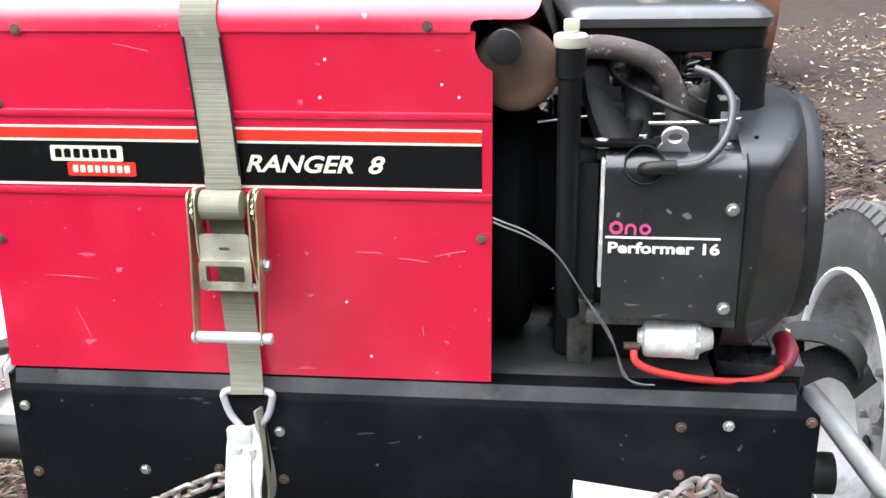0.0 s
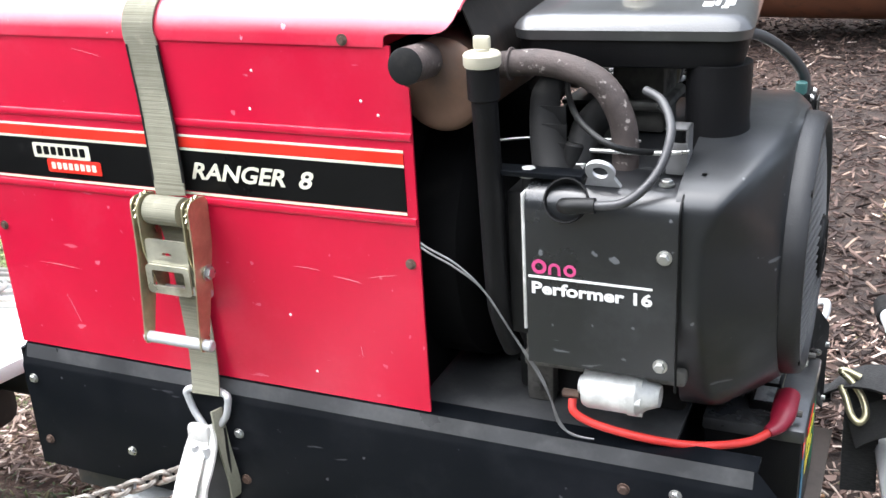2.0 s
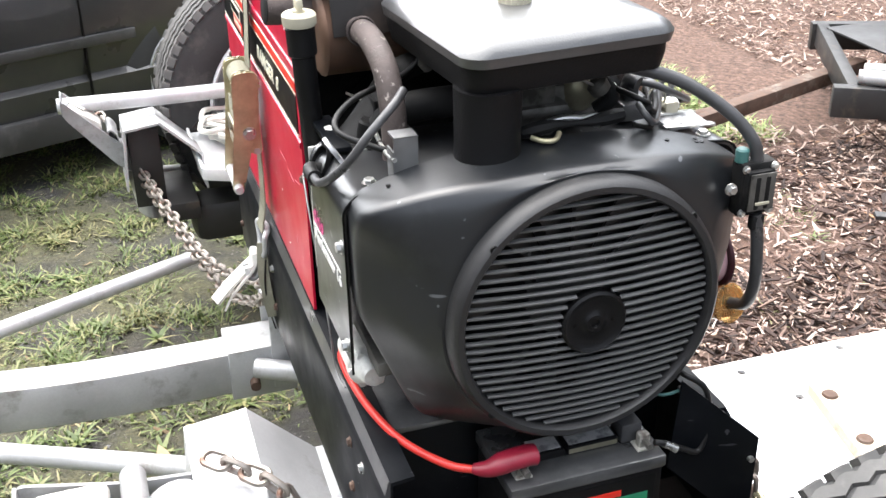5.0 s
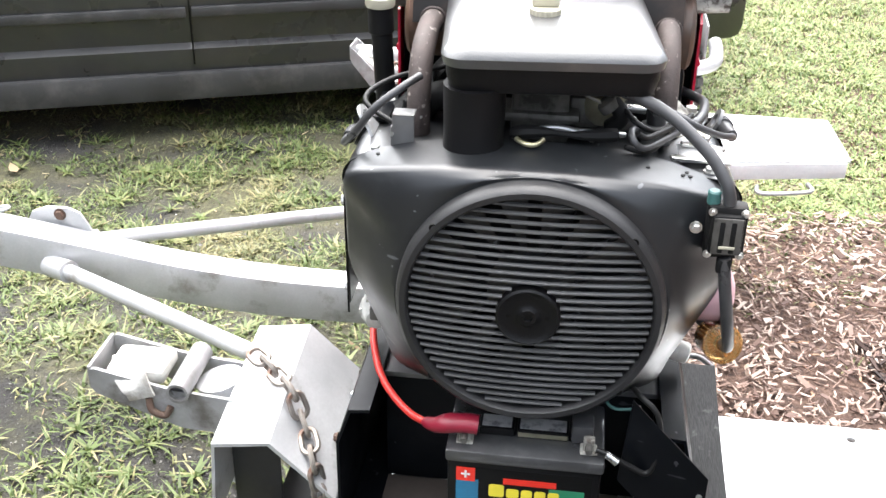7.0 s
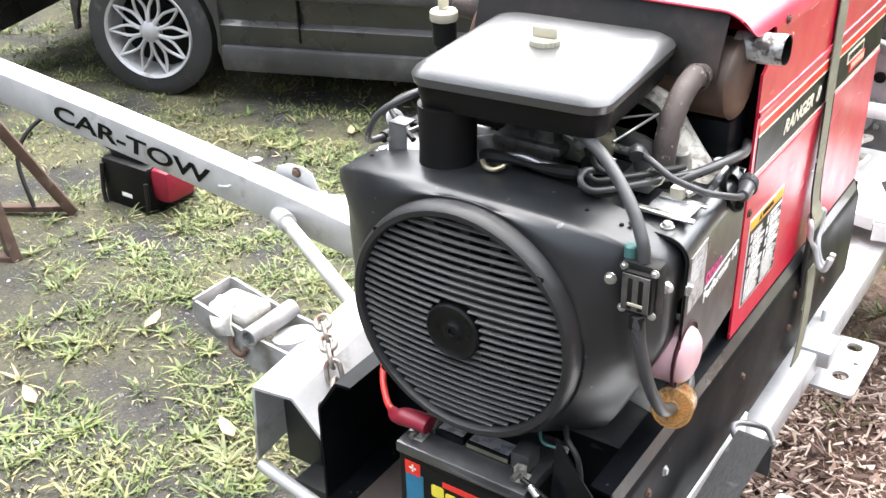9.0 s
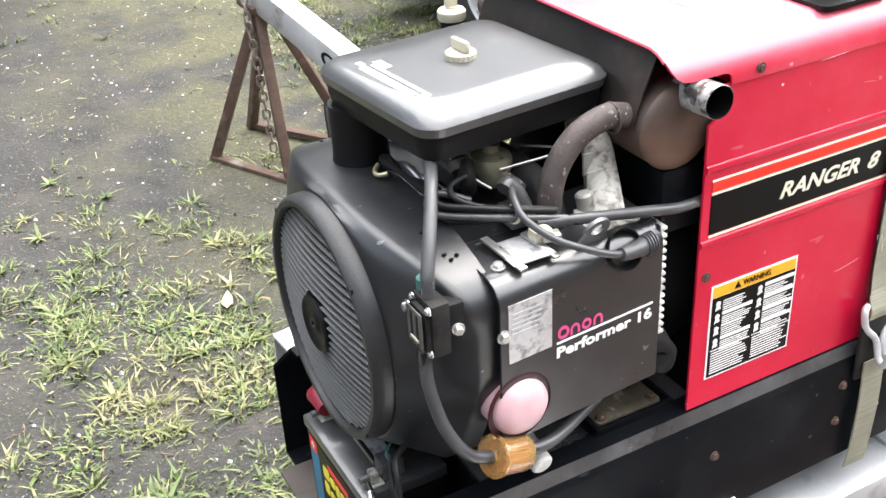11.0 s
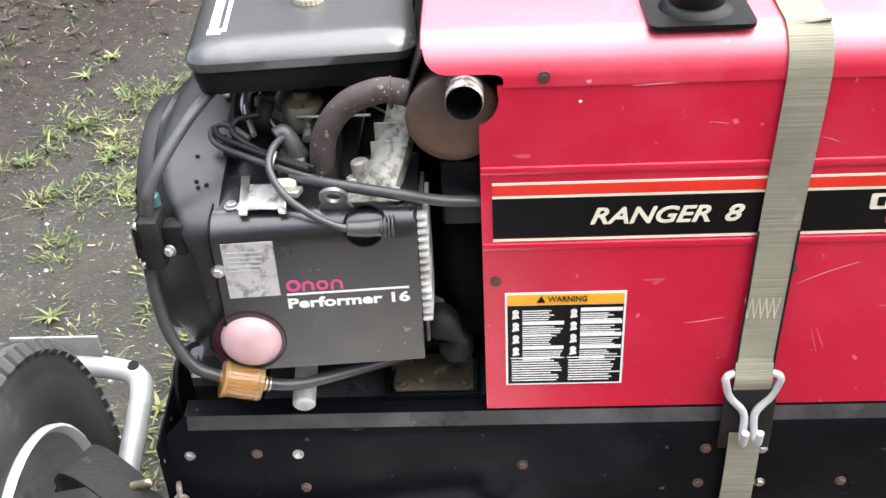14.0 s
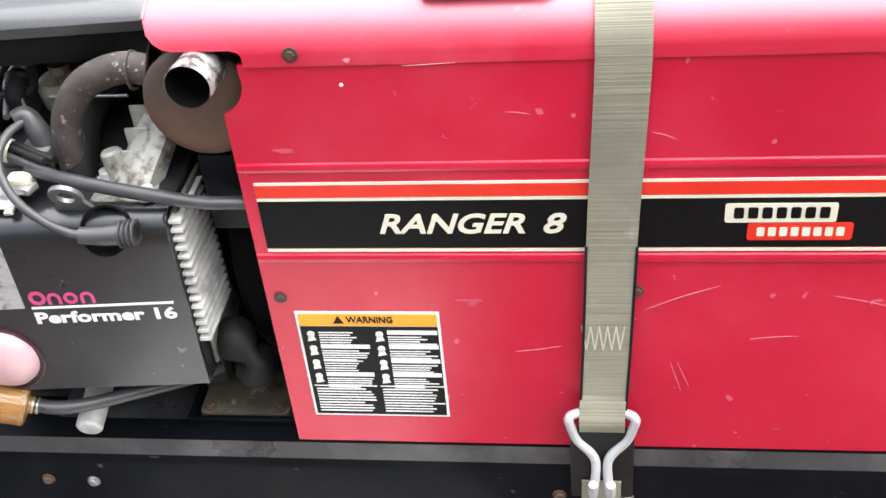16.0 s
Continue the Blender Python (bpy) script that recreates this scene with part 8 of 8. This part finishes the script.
# unseen dark walls, added on all sides to block light from the low sky
SKY_BLOCK = surface("sky_block_dark", (0.05, 0.055, 0.045), 0.8, 0, 0.35, 1.5)
for name, lo, hi in (("wall_north", (-13, 13, -0.4), (13, 13.2, 9.0)), ("wall_south", (-13, -13.2, -0.4), (13, -13, 9.0)), ("wall_east", (13, -13.2, -0.4), (13.2, 13.2, 4.0)), ("wall_west", (-13.2, -13.2, -0.4), (-13, 13.2, 3.2))):
    tagged(part(name, boxes((lo, hi), bevel=0), SKY_BLOCK), "unseen dark wall added to block low sky light", "fence", kind="structure")
